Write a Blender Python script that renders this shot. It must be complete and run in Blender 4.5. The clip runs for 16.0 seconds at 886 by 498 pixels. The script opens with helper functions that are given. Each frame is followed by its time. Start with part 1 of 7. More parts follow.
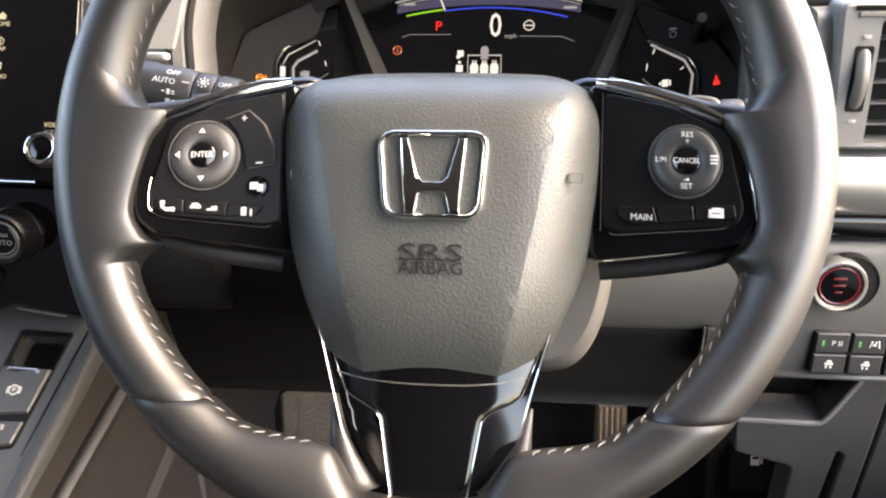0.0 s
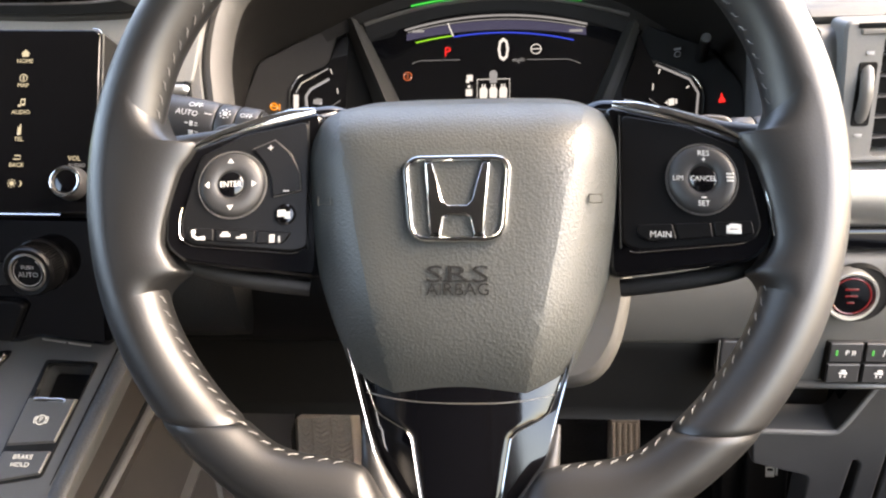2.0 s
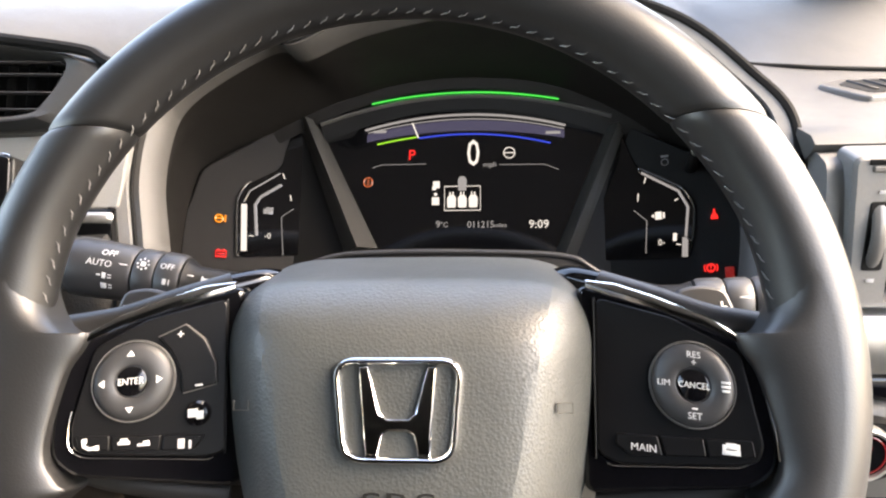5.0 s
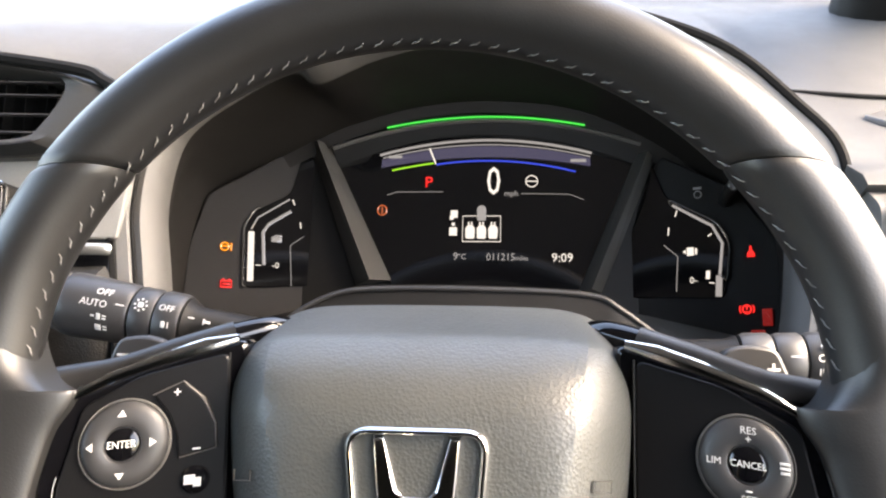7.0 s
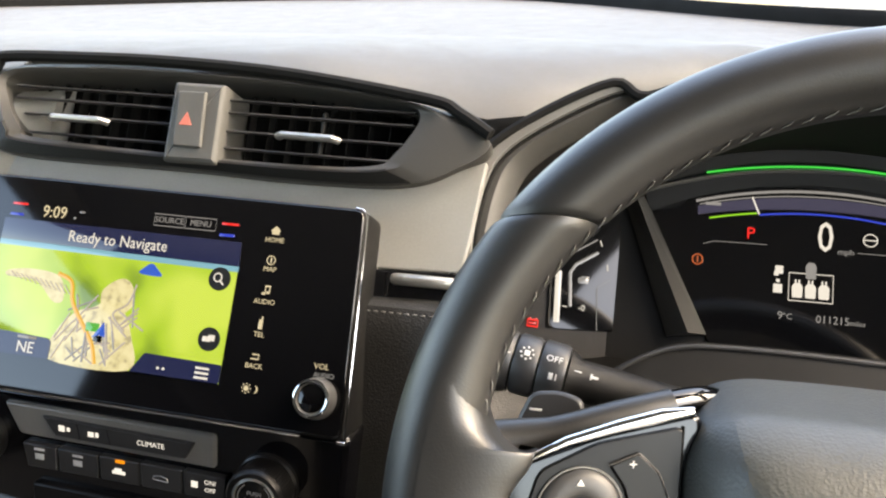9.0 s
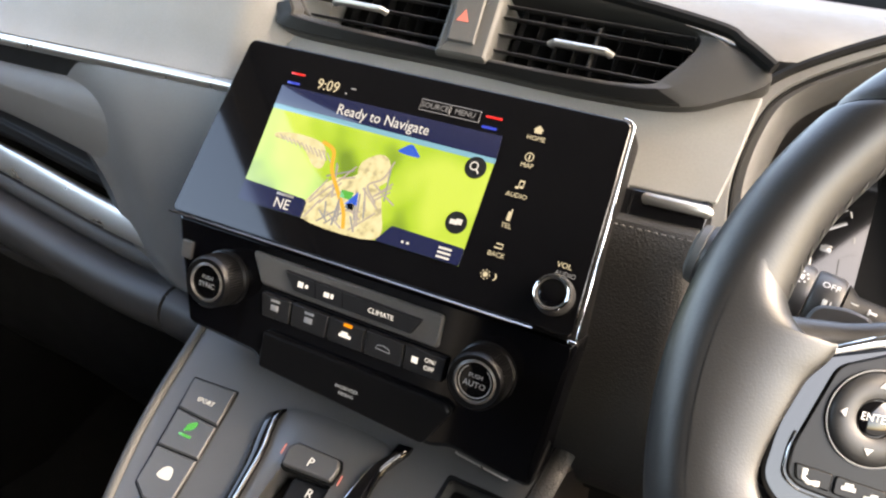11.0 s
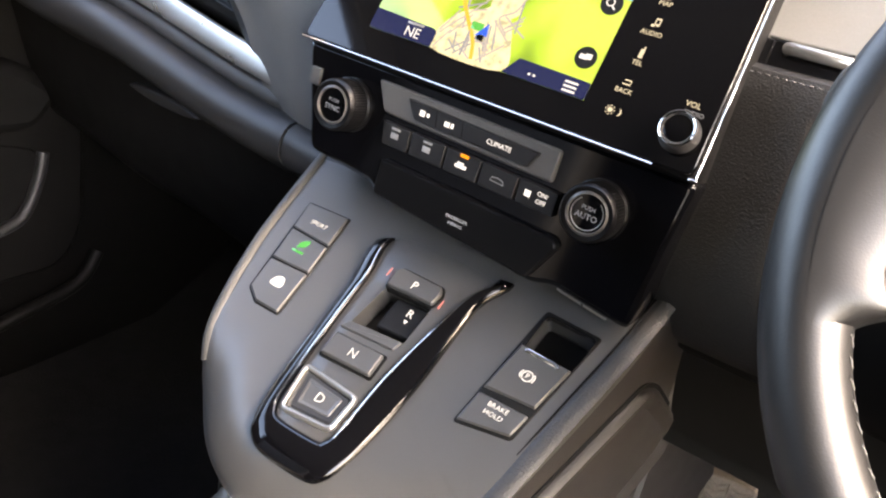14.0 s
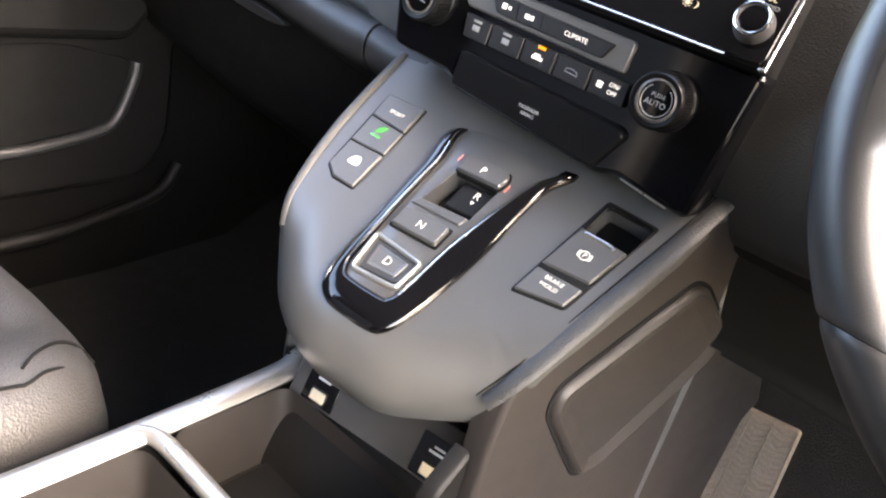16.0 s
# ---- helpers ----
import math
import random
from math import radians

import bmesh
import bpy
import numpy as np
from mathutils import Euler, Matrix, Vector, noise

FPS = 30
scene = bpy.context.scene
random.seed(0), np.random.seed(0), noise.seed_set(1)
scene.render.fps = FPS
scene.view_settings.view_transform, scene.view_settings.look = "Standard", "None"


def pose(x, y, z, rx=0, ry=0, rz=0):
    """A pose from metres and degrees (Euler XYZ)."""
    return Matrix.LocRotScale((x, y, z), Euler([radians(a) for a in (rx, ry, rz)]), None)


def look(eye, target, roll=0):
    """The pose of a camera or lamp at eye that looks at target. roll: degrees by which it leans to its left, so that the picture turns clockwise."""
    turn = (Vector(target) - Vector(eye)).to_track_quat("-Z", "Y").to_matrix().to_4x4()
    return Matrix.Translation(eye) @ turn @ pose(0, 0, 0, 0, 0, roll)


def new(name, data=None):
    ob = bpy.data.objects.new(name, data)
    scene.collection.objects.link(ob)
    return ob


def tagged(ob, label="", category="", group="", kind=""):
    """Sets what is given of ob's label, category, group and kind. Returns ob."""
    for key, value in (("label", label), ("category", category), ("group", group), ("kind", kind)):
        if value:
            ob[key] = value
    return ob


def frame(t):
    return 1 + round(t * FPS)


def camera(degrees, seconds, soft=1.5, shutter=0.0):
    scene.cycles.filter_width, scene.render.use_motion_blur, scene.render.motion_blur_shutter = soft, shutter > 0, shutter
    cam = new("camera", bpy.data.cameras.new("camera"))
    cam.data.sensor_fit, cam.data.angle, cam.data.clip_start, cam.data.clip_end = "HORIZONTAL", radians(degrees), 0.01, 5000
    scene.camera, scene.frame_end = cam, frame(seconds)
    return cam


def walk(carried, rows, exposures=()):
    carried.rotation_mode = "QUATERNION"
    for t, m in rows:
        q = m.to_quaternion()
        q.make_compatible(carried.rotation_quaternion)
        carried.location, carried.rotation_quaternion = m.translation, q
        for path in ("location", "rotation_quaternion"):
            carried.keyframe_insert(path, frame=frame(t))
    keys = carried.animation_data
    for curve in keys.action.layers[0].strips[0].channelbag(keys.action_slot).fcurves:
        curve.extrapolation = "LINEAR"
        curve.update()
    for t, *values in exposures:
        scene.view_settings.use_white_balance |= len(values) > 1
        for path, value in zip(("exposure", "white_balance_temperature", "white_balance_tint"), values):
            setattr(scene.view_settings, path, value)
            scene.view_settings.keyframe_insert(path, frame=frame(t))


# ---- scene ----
cam = camera(58.9, 16.0, 2.2)
PATH = [
    (0, (0.046, -0.355, 0.81), (-0.157, 1.473, 0.025), -1.1),
    (0.5, (0.038, -0.37, 0.811), (-0.164, 1.466, 0.044), -1.5),
    (1, (0.025, -0.379, 0.8), (-0.182, 1.447, 0.011), -1.7),
    (1.5, (0.027, -0.367, 0.812), (-0.181, 1.47, 0.051), -2.5),
    (2, (0.034, -0.365, 0.815), (-0.166, 1.483, 0.077), -2.5),
    (2.5, (0.038, -0.365, 0.817), (-0.161, 1.492, 0.1), -2.7),
    (3, (0.039, -0.364, 0.828), (-0.206, 1.475, 0.082), -2.8),
    (3.5, (0.049, -0.33, 0.866), (-0.145, 1.527, 0.15), -2.7),
    (4, (0.051, -0.305, 0.866), (-0.128, 1.56, 0.168), -2.7),
    (6.3, (0.044, -0.251, 0.875), (-0.155, 1.611, 0.174), -2.1),
    (6.5, (0.042, -0.249, 0.878), (-0.162, 1.615, 0.182), -2.1),
    (7, (0.041, -0.239, 0.873), (-0.164, 1.63, 0.192), -1.9),
    (7.5, (0.04, -0.231, 0.871), (-0.156, 1.641, 0.195), -1.7),
    (8, (0.017, -0.233, 0.883), (-0.206, 1.638, 0.212), -1.9),
    (8.5, (-0.045, -0.232, 0.888), (-0.389, 1.633, 0.251), -0.8),
    (9, (-0.098, -0.238, 0.886), (-0.59, 1.593, 0.249), -0.3),
    (9.5, (-0.133, -0.249, 0.88), (-0.756, 1.552, 0.272), 1.6),
    (10, (-0.149, -0.262, 0.866), (-0.859, 1.515, 0.285), 3.8),
    (10.2, (-0.154, -0.266, 0.858), (-0.882, 1.5, 0.265), 4.7),
    (12.3, (-0.143, -0.297, 0.794), (-1.044, 1.334, 0.067), 9.7),
    (12.5, (-0.144, -0.298, 0.792), (-1.05, 1.317, 0.037), 10.1),
    (13, (-0.143, -0.3, 0.783), (-1.065, 1.293, 0.002), 10.4),
    (13.5, (-0.145, -0.306, 0.771), (-1.075, 1.272, -0.033), 10.8),
    (14, (-0.141, -0.311, 0.765), (-1.09, 1.255, -0.041), 11.2),
    (14.5, (-0.14, -0.315, 0.757), (-1.118, 1.219, -0.075), 11.7),
    (15, (-0.138, -0.318, 0.752), (-1.129, 1.2, -0.092), 12.1),
    (15.5, (-0.132, -0.325, 0.742), (-1.129, 1.183, -0.113), 12.6),
    (16, (-0.106, -0.35, 0.719), (-1.145, 1.113, -0.163), 14.2),
]
STOPS = 3.75
walk(cam, [(t, look(eye, target, roll)) for t, eye, target, roll in PATH],
     [(0, STOPS + 0.28, 8000, 14), (8, STOPS + 0.36, 8000, 13), (8.5, STOPS + 0.24, 8150, 11), (9.2, STOPS - 0.08, 8300, 9), (10.2, STOPS - 0.04, 8300, 10), (12.5, STOPS + 0.58, 8050, 16), (13.2, STOPS + 0.60, 8050, 16), (14, STOPS + 0.58, 8000, 16), (15, STOPS + 0.85, 7850, 16), (16, STOPS + 0.96, 7700, 15)])

# ---- daylight ----
world = bpy.data.worlds.new("overcast_sky")
scene.world = world
world.use_nodes = True
wn = world.node_tree.nodes
sky = wn.new("ShaderNodeTexSky")
sky.sky_type, sky.sun_disc = "NISHITA", False
sky.sun_elevation, sky.sun_rotation = radians(44), radians(88)
sky.air_density, sky.dust_density, sky.ozone_density = 1.0, 2.5, 1.0
world.node_tree.links.new(sky.outputs[0], wn["Background"].inputs[0])
wn["Background"].inputs[1].default_value = 0.15
sun_data = bpy.data.lights.new("sun", "SUN")
sun_data.energy, sun_data.angle, sun_data.color = 0.66, radians(40), (1.0, 0.965, 0.925)
sun = new("sun", sun_data)
sun.matrix_world = look((1.0, 0.035, 0.97), (0, 0, 0))


# ---- materials ----
def surface(name, colour, rough=0.5, metal=0.0, coat=0.0, grain=0.0, size=0.0006, vary=0.12, patch=0.06, cells=False, spec=0.5):
    """A node surface with mottling at a broad and a fine scale and a bumped grain."""
    m = bpy.data.materials.new(name)
    m.use_nodes = True
    nt = m.node_tree
    b = nt.nodes["Principled BSDF"]
    b.inputs["Metallic"].default_value = metal
    b.inputs["Coat Weight"].default_value = coat
    b.inputs["Coat Roughness"].default_value = 0.04
    b.inputs["Specular IOR Level"].default_value = spec
    tc = nt.nodes.new("ShaderNodeTexCoord")

    def noise_node(scale, detail=3.0):
        n = nt.nodes.new("ShaderNodeTexNoise")
        n.inputs["Scale"].default_value, n.inputs["Detail"].default_value = scale, detail
        nt.links.new(tc.outputs["Object"], n.inputs["Vector"])
        return n

    broad, fine = noise_node(1 / patch), noise_node(0.4 / size, 2)
    mix = nt.nodes.new("ShaderNodeMix")
    mix.data_type = "RGBA"
    mix.inputs[6].default_value = (*[c * (1 - vary) for c in colour], 1)
    mix.inputs[7].default_value = (*[min(1, c * (1 + vary)) for c in colour], 1)
    nt.links.new(broad.outputs["Fac"], mix.inputs[0])
    speck = nt.nodes.new("ShaderNodeMix")
    speck.data_type, speck.blend_type = "RGBA", "MULTIPLY"
    speck.inputs[0].default_value = min(1.0, vary * 1.5)
    nt.links.new(mix.outputs[2], speck.inputs[6])
    nt.links.new(fine.outputs["Fac"], speck.inputs[7])
    nt.links.new(speck.outputs[2], b.inputs["Base Color"])
    rr = nt.nodes.new("ShaderNodeMapRange")
    rr.inputs["To Min"].default_value, rr.inputs["To Max"].default_value = max(0.02, rough * 0.85), min(1, rough * 1.2)
    smudge = noise_node(2.7 / patch, 5)
    nt.links.new(smudge.outputs["Fac"], rr.inputs["Value"])
    nt.links.new(rr.outputs["Result"], b.inputs["Roughness"])
    if grain:
        bump = nt.nodes.new("ShaderNodeBump")
        bump.inputs["Strength"].default_value, bump.inputs["Distance"].default_value = grain, size
        if cells:
            v = nt.nodes.new("ShaderNodeTexVoronoi")
            v.inputs["Scale"].default_value = 1 / (size * 2)
            warp = nt.nodes.new("ShaderNodeMix")
            warp.data_type = "RGBA"
            warp.inputs[0].default_value = 0.0015
            nt.links.new(tc.outputs["Object"], warp.inputs[6])
            nt.links.new(noise_node(0.25 / size, 2).outputs["Color"], warp.inputs[7])
            nt.links.new(warp.outputs[2], v.inputs["Vector"])
            nt.links.new(v.outputs["Distance"], bump.inputs["Height"])
        else:
            nt.links.new(noise_node(1 / size, 3).outputs["Fac"], bump.inputs["Height"])
        nt.links.new(bump.outputs["Normal"], b.inputs["Normal"])
    return m


def glow(name, colour, strength=1.0):
    """A lit display element or lamp."""
    m = bpy.data.materials.new(name)
    m.use_nodes = True
    b = m.node_tree.nodes["Principled BSDF"]
    b.inputs["Base Color"].default_value = (0.01, 0.01, 0.01, 1)
    b.inputs["Roughness"].default_value = 0.08
    b.inputs["Specular IOR Level"].default_value = 0.45
    b.inputs["Emission Color"].default_value = (*colour, 1)
    b.inputs["Emission Strength"].default_value = strength / 2 ** STOPS
    return m


RIM_LEATHER = surface("rim_leather", (0.0092, 0.0091, 0.0091), 0.42, grain=0.1, size=0.0004, vary=0.15, cells=True, spec=0.75)
PAD_LEATHER = surface("airbag_cover_vinyl", (0.0405, 0.0435, 0.0405), 0.46, grain=0.26, size=0.00065, vary=0.15, cells=True, spec=0.8)
SOFT = surface("soft_dash_plastic", (0.14, 0.137, 0.131), 0.5, grain=0.35, size=0.0006, vary=0.12)
SOFT_TOP = surface("dash_top_foam", (0.068, 0.067, 0.064), 0.6, grain=0.35, size=0.0008, vary=0.12)
DASH_DARK = surface("dark_dash_plastic", (0.045, 0.044, 0.042), 0.5, grain=0.3, size=0.0006, vary=0.12)
# dash plastic, its colour raised to stand for daylight on these panels
SOFT_LIT = surface("soft_plastic_lightened", (0.23, 0.226, 0.217), 0.5, grain=0.35, size=0.0006, vary=0.12)
# hood plastic darkened in colour for the shade inside the hood
HOODWALL = surface("hood_inner_shaded_plastic", (0.0125, 0.0112, 0.0102), 0.5, grain=0.3, size=0.0006, vary=0.15, spec=0.2)
BLADE = surface("satin_grey_blade", (0.05, 0.048, 0.044), 0.38, metal=0.2, grain=0.1, size=0.0006, vary=0.1)
LIP = surface("hood_lip_plastic", (0.055, 0.053, 0.050), 0.45, grain=0.35, size=0.0006, vary=0.12)
STITCHED = surface("stitched_leatherette", (0.021, 0.0206, 0.0202), 0.5, grain=0.5, size=0.0006, vary=0.1, cells=True)
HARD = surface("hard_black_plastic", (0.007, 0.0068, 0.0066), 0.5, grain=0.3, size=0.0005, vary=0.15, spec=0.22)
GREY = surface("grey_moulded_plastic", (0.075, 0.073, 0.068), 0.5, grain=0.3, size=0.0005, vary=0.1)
LOWER = surface("dark_grey_lower_plastic", (0.045, 0.043, 0.041), 0.5, grain=0.3, size=0.0006, vary=0.12)
CONSOLE = surface("console_satin_plastic", (0.071, 0.0705, 0.068), 0.36, grain=0.18, size=0.0004, vary=0.1, spec=0.95)
TRIM = surface("grained_console_trim", (0.05, 0.049, 0.047), 0.5, grain=0.45, size=0.0007, vary=0.2, cells=True)
BROWN = surface("brown_grey_side_plastic", (0.032, 0.0270, 0.0243), 0.42, grain=0.3, size=0.0006, vary=0.15)
PIANO = surface("piano_black", (0.003, 0.003, 0.0038), 0.07, vary=0.1, spec=0.55)
GLASSY = surface("display_glass_black", (0.0032, 0.0032, 0.0038), 0.05, vary=0.1, spec=0.5)
SATIN = surface("satin_black_switch", (0.0055, 0.0055, 0.006), 0.3, grain=0.1, size=0.0004, vary=0.12, spec=0.2)
KEY = surface("rubber_coated_key", (0.028, 0.028, 0.029), 0.42, grain=0.15, size=0.0004, vary=0.1)
CLIMATE_KEY = surface("satin_dark_climate_key", (0.017, 0.017, 0.018), 0.32, grain=0.12, size=0.0004, vary=0.1)
CHROME = surface("bright_chrome", (0.75, 0.75, 0.74), 0.1, metal=1.0, vary=0.05)
SILVER = surface("satin_silver_trim", (0.55, 0.54, 0.51), 0.28, metal=0.85, grain=0.1, size=0.0008, vary=0.08)
LINER = surface("tray_liner_plastic", (0.017, 0.0145, 0.013), 0.45, grain=0.3, size=0.0006, vary=0.15)
DULL = surface("dull_metallic_paint", (0.13, 0.125, 0.118), 0.35, metal=0.3, vary=0.1)
THREAD = surface("grey_thread", (0.21, 0.206, 0.2), 0.8, grain=0.5, size=0.0004, vary=0.25)
CARPET = surface("black_carpet", (0.007, 0.0067, 0.0067), 0.95, grain=1.0, size=0.002, vary=0.5)
RUBBER = surface("worn_brown_rubber", (0.29, 0.235, 0.18), 0.8, grain=0.7, size=0.0012, vary=0.3)
SEAT = surface("seat_leather", (0.050, 0.0485, 0.047), 0.45, grain=0.5, size=0.001, vary=0.15, cells=True)
CLOTH = surface("headliner_cloth", (0.28, 0.27, 0.26), 0.95, grain=0.6, size=0.0015, vary=0.1)
# near black for black parts and joints, and for shade painted into recesses
VOID = surface("near_black_plastic_and_shade", (0.005, 0.005, 0.005), 0.8, vary=0.2, spec=0.2)
LEGEND = surface("printed_white_legend", (0.55, 0.55, 0.53), 0.5, vary=0.05)
DIM = surface("printed_grey_legend", (0.3, 0.3, 0.3), 0.5, vary=0.05)
CREAM_PLASTIC = surface("cream_socket_plastic", (0.6, 0.52, 0.36), 0.5, vary=0.08)
ASPHALT = surface("asphalt", (0.11, 0.108, 0.1), 0.9, grain=0.8, size=0.01, vary=0.3, patch=0.8)
WHITE = glow("white_display_light", (0.85, 0.86, 0.88))
SOFTWHITE = glow("dim_white_display_light", (0.3, 0.31, 0.34))
LILAC = glow("lilac_power_band", (0.055, 0.055, 0.11))
BLUE = glow("blue_power_line", (0.03, 0.07, 0.75))
LIME = glow("lime_charge_line", (0.3, 0.8, 0.05))
GREEN = glow("green_ambient_line", (0.02, 0.75, 0.1))
RED = glow("red_warning_lamp", (1.0, 0.03, 0.03), 1.1)
DEEPRED = glow("dim_red_lamp", (0.16, 0.008, 0.008))
AMBER = glow("amber_warning_lamp", (1.0, 0.33, 0.01), 1.1)
ORANGE = glow("orange_warning_lamp", (0.55, 0.13, 0.05))
CYANLESS = glow("clear_blue_cursor", (0.02, 0.12, 0.75))
NAVY = glow("navy_screen_bar", (0.006, 0.012, 0.075))
CREAM = glow("cream_legend_light", (0.75, 0.68, 0.5))
ICEBLUE = glow("map_water_band", (0.2, 0.5, 0.7))
PALE = glow("map_street_grey", (0.46, 0.42, 0.40))
ROAD_AMBER = glow("map_main_road", (0.85, 0.5, 0.06))
MAPGREEN = glow("map_route_green", (0.08, 0.5, 0.08))
BACKLIT = glow("backlit_legend", (1.0, 1.02, 1.06))
ECO = glow("green_switch_lamp", (0.08, 0.55, 0.12))


def map_field(name, scale, dark, mid, light):
    """A lit map surface, mottled between three colours."""
    m = glow(name, mid)
    nt = m.node_tree
    tc, n, r = nt.nodes.new("ShaderNodeTexCoord"), nt.nodes.new("ShaderNodeTexNoise"), nt.nodes.new("ShaderNodeValToRGB")
    n.inputs["Scale"].default_value, n.inputs["Detail"].default_value = scale, 2
    el = r.color_ramp.elements
    el[0].position, el[0].color = 0.32, (*dark, 1)
    el[1].position, el[1].color = 0.6, (*light, 1)
    el.new(0.42).color = (*mid, 1)
    nt.links.new(tc.outputs["Object"], n.inputs["Vector"])
    nt.links.new(n.outputs["Fac"], r.inputs["Fac"])
    nt.links.new(r.outputs["Color"], nt.nodes["Principled BSDF"].inputs["Emission Color"])
    return m


FIELDS = map_field("map_fields", 22, (0.18, 0.33, 0.03), (0.42, 0.68, 0.05), (0.62, 0.84, 0.12))
TAN = map_field("map_town_cream", 190, (0.48, 0.45, 0.30), (0.74, 0.70, 0.42), (0.86, 0.83, 0.54))


# ---- building tools ----
def frame_at(o, u, v):
    """A thing's own frame: u to the right, v up its face, n out of it."""
    u, v = Vector(u).normalized(), Vector(v)
    v = (v - u * u.dot(v)).normalized()
    n = u.cross(v)
    return Matrix(((u.x, v.x, n.x, o[0]), (u.y, v.y, n.y, o[1]), (u.z, v.z, n.z, o[2]), (0, 0, 0, 1)))


def thing(name, m, label, category, kind="", group=""):
    ob = new(name)
    ob.matrix_world = m
    ob.empty_display_size = 0.02
    return tagged(ob, label, category, group, kind)


def part(name, bm, material, parent=None, label="", angle=38):
    me = bpy.data.meshes.new(name)
    bmesh.ops.recalc_face_normals(bm, faces=bm.faces)
    bm.to_mesh(me)
    bm.free()
    me.set_sharp_from_angle(angle=radians(angle))
    me.polygons.foreach_set("use_smooth", [len(p.vertices) < 5 for p in me.polygons])
    me.materials.append(material)
    ob = new(name, me)
    ob.parent = parent
    if label:
        ob["label"] = label
    return ob


def solid(name, bm, material, label, category, kind="", group="", m=None):
    ob = part(name, bm, material, None, "")
    if m is not None:
        ob.matrix_world = m
    return tagged(ob, label, category, group, kind)


def rounded(pts, r, seg=5):
    """A polygon with filleted corners."""
    out = []
    for i, p in enumerate(pts):
        a, b, c = Vector(pts[i - 1]), Vector(p), Vector(pts[(i + 1) % len(pts)])
        d, e = (a - b), (c - b)
        k = min(r, d.length * 0.45, e.length * 0.45)
        p0, p1 = b + d.normalized() * k, b + e.normalized() * k
        for j in range(seg + 1):
            t = j / seg
            out.append(tuple(p0 * (1 - t) ** 2 + b * 2 * t * (1 - t) + p1 * t * t))
    return out


def smooth_loop(pts, seg=6, closed=True):
    """A Catmull-Rom curve through points of any dimension."""
    n, out = len(pts), []
    for i in range(n if closed else n - 1):
        q = [Vector(pts[(i + k) % n] if closed else pts[min(max(i + k, 0), n - 1)]) for k in (-1, 0, 1, 2)]
        for j in range(seg):
            t = j / seg
            out.append(tuple(0.5 * (2 * q[1] + (q[2] - q[0]) * t + (2 * q[0] - 5 * q[1] + 4 * q[2] - q[3]) * t * t
                                    + (3 * q[1] - q[0] - 3 * q[2] + q[3]) * t ** 3)))
    if not closed:
        out.append(tuple(pts[-1]))
    return out


def inset(pts, d):
    """The polygon moved inwards by d."""
    area = sum(pts[i - 1][0] * p[1] - p[0] * pts[i - 1][1] for i, p in enumerate(pts))
    s, out = (1 if area > 0 else -1), []
    for i, p in enumerate(pts):
        a, b, c = Vector(pts[i - 1]), Vector(p), Vector(pts[(i + 1) % len(pts)])
        n1, n2 = Vector((-(b - a).y, (b - a).x)), Vector((-(c - b).y, (c - b).x))
        n1 = n1.normalized() if n1.length > 1e-9 else n2.normalized()
        n2 = n2.normalized() if n2.length > 1e-9 else n1
        w = n1 + n2
        w = w / max(0.35, w.length_squared / 2) if w.length > 1e-6 else n1
        out.append(tuple(b + w * d * s))
    for _ in range(4):
        for i in range(len(out)):
            a, b, p, q = (Vector(v) for v in (out[i - 1], out[i], pts[i - 1], pts[i]))
            if (b - a).dot(q - p) < 0:
                out[i - 1] = out[i] = tuple((a + b) / 2)
    return out


def loft(bm, rings, cap0=True, cap1=True, closed=True):
    rows = [[bm.verts.new(p) for p in r] for r in rings]
    n = len(rows[0])
    for a, b in zip(rows, rows[1:]):
        for i in range(n if closed else n - 1):
            bm.faces.new((a[i], a[(i + 1) % n], b[(i + 1) % n], b[i]))
    if cap0:
        bm.faces.new(rows[0][::-1])
    if cap1:
        bm.faces.new(rows[-1])
    return bm


def plate(pts, n0, n1, ch=0.0006, bm=None, dish=0.0):
    """A slab with a chamfered front edge; dish sinks or raises the middle."""
    bm = bm or bmesh.new()
    lift = lambda q, z: [(x, y, z) for x, y in q]
    rings = [lift(pts, n0), lift(pts, n1 - ch), lift(inset(pts, ch * 0.4), n1 - ch * 0.3), lift(inset(pts, ch), n1)]
    if dish:
        rings.append(lift(inset(pts, ch * 3), n1 + dish))
    return loft(bm, rings)


def rect(u0, v0, u1, v1, r=0.0):
    p = [(u0, v0), (u1, v0), (u1, v1), (u0, v1)]
    return rounded(p, r) if r else p


circle = lambda u, v, r, k=24: [(u + r * math.cos(2 * math.pi * i / k), v + r * math.sin(2 * math.pi * i / k)) for i in range(k)]


def lathe(profile, u=0.0, v=0.0, seg=40, bm=None, cap=True):
    bm = bm or bmesh.new()
    rings = [[(u + r * math.cos(2 * math.pi * i / seg), v + r * math.sin(2 * math.pi * i / seg), z) for i in range(seg)] for r, z in profile]
    return loft(bm, rings, False, cap)


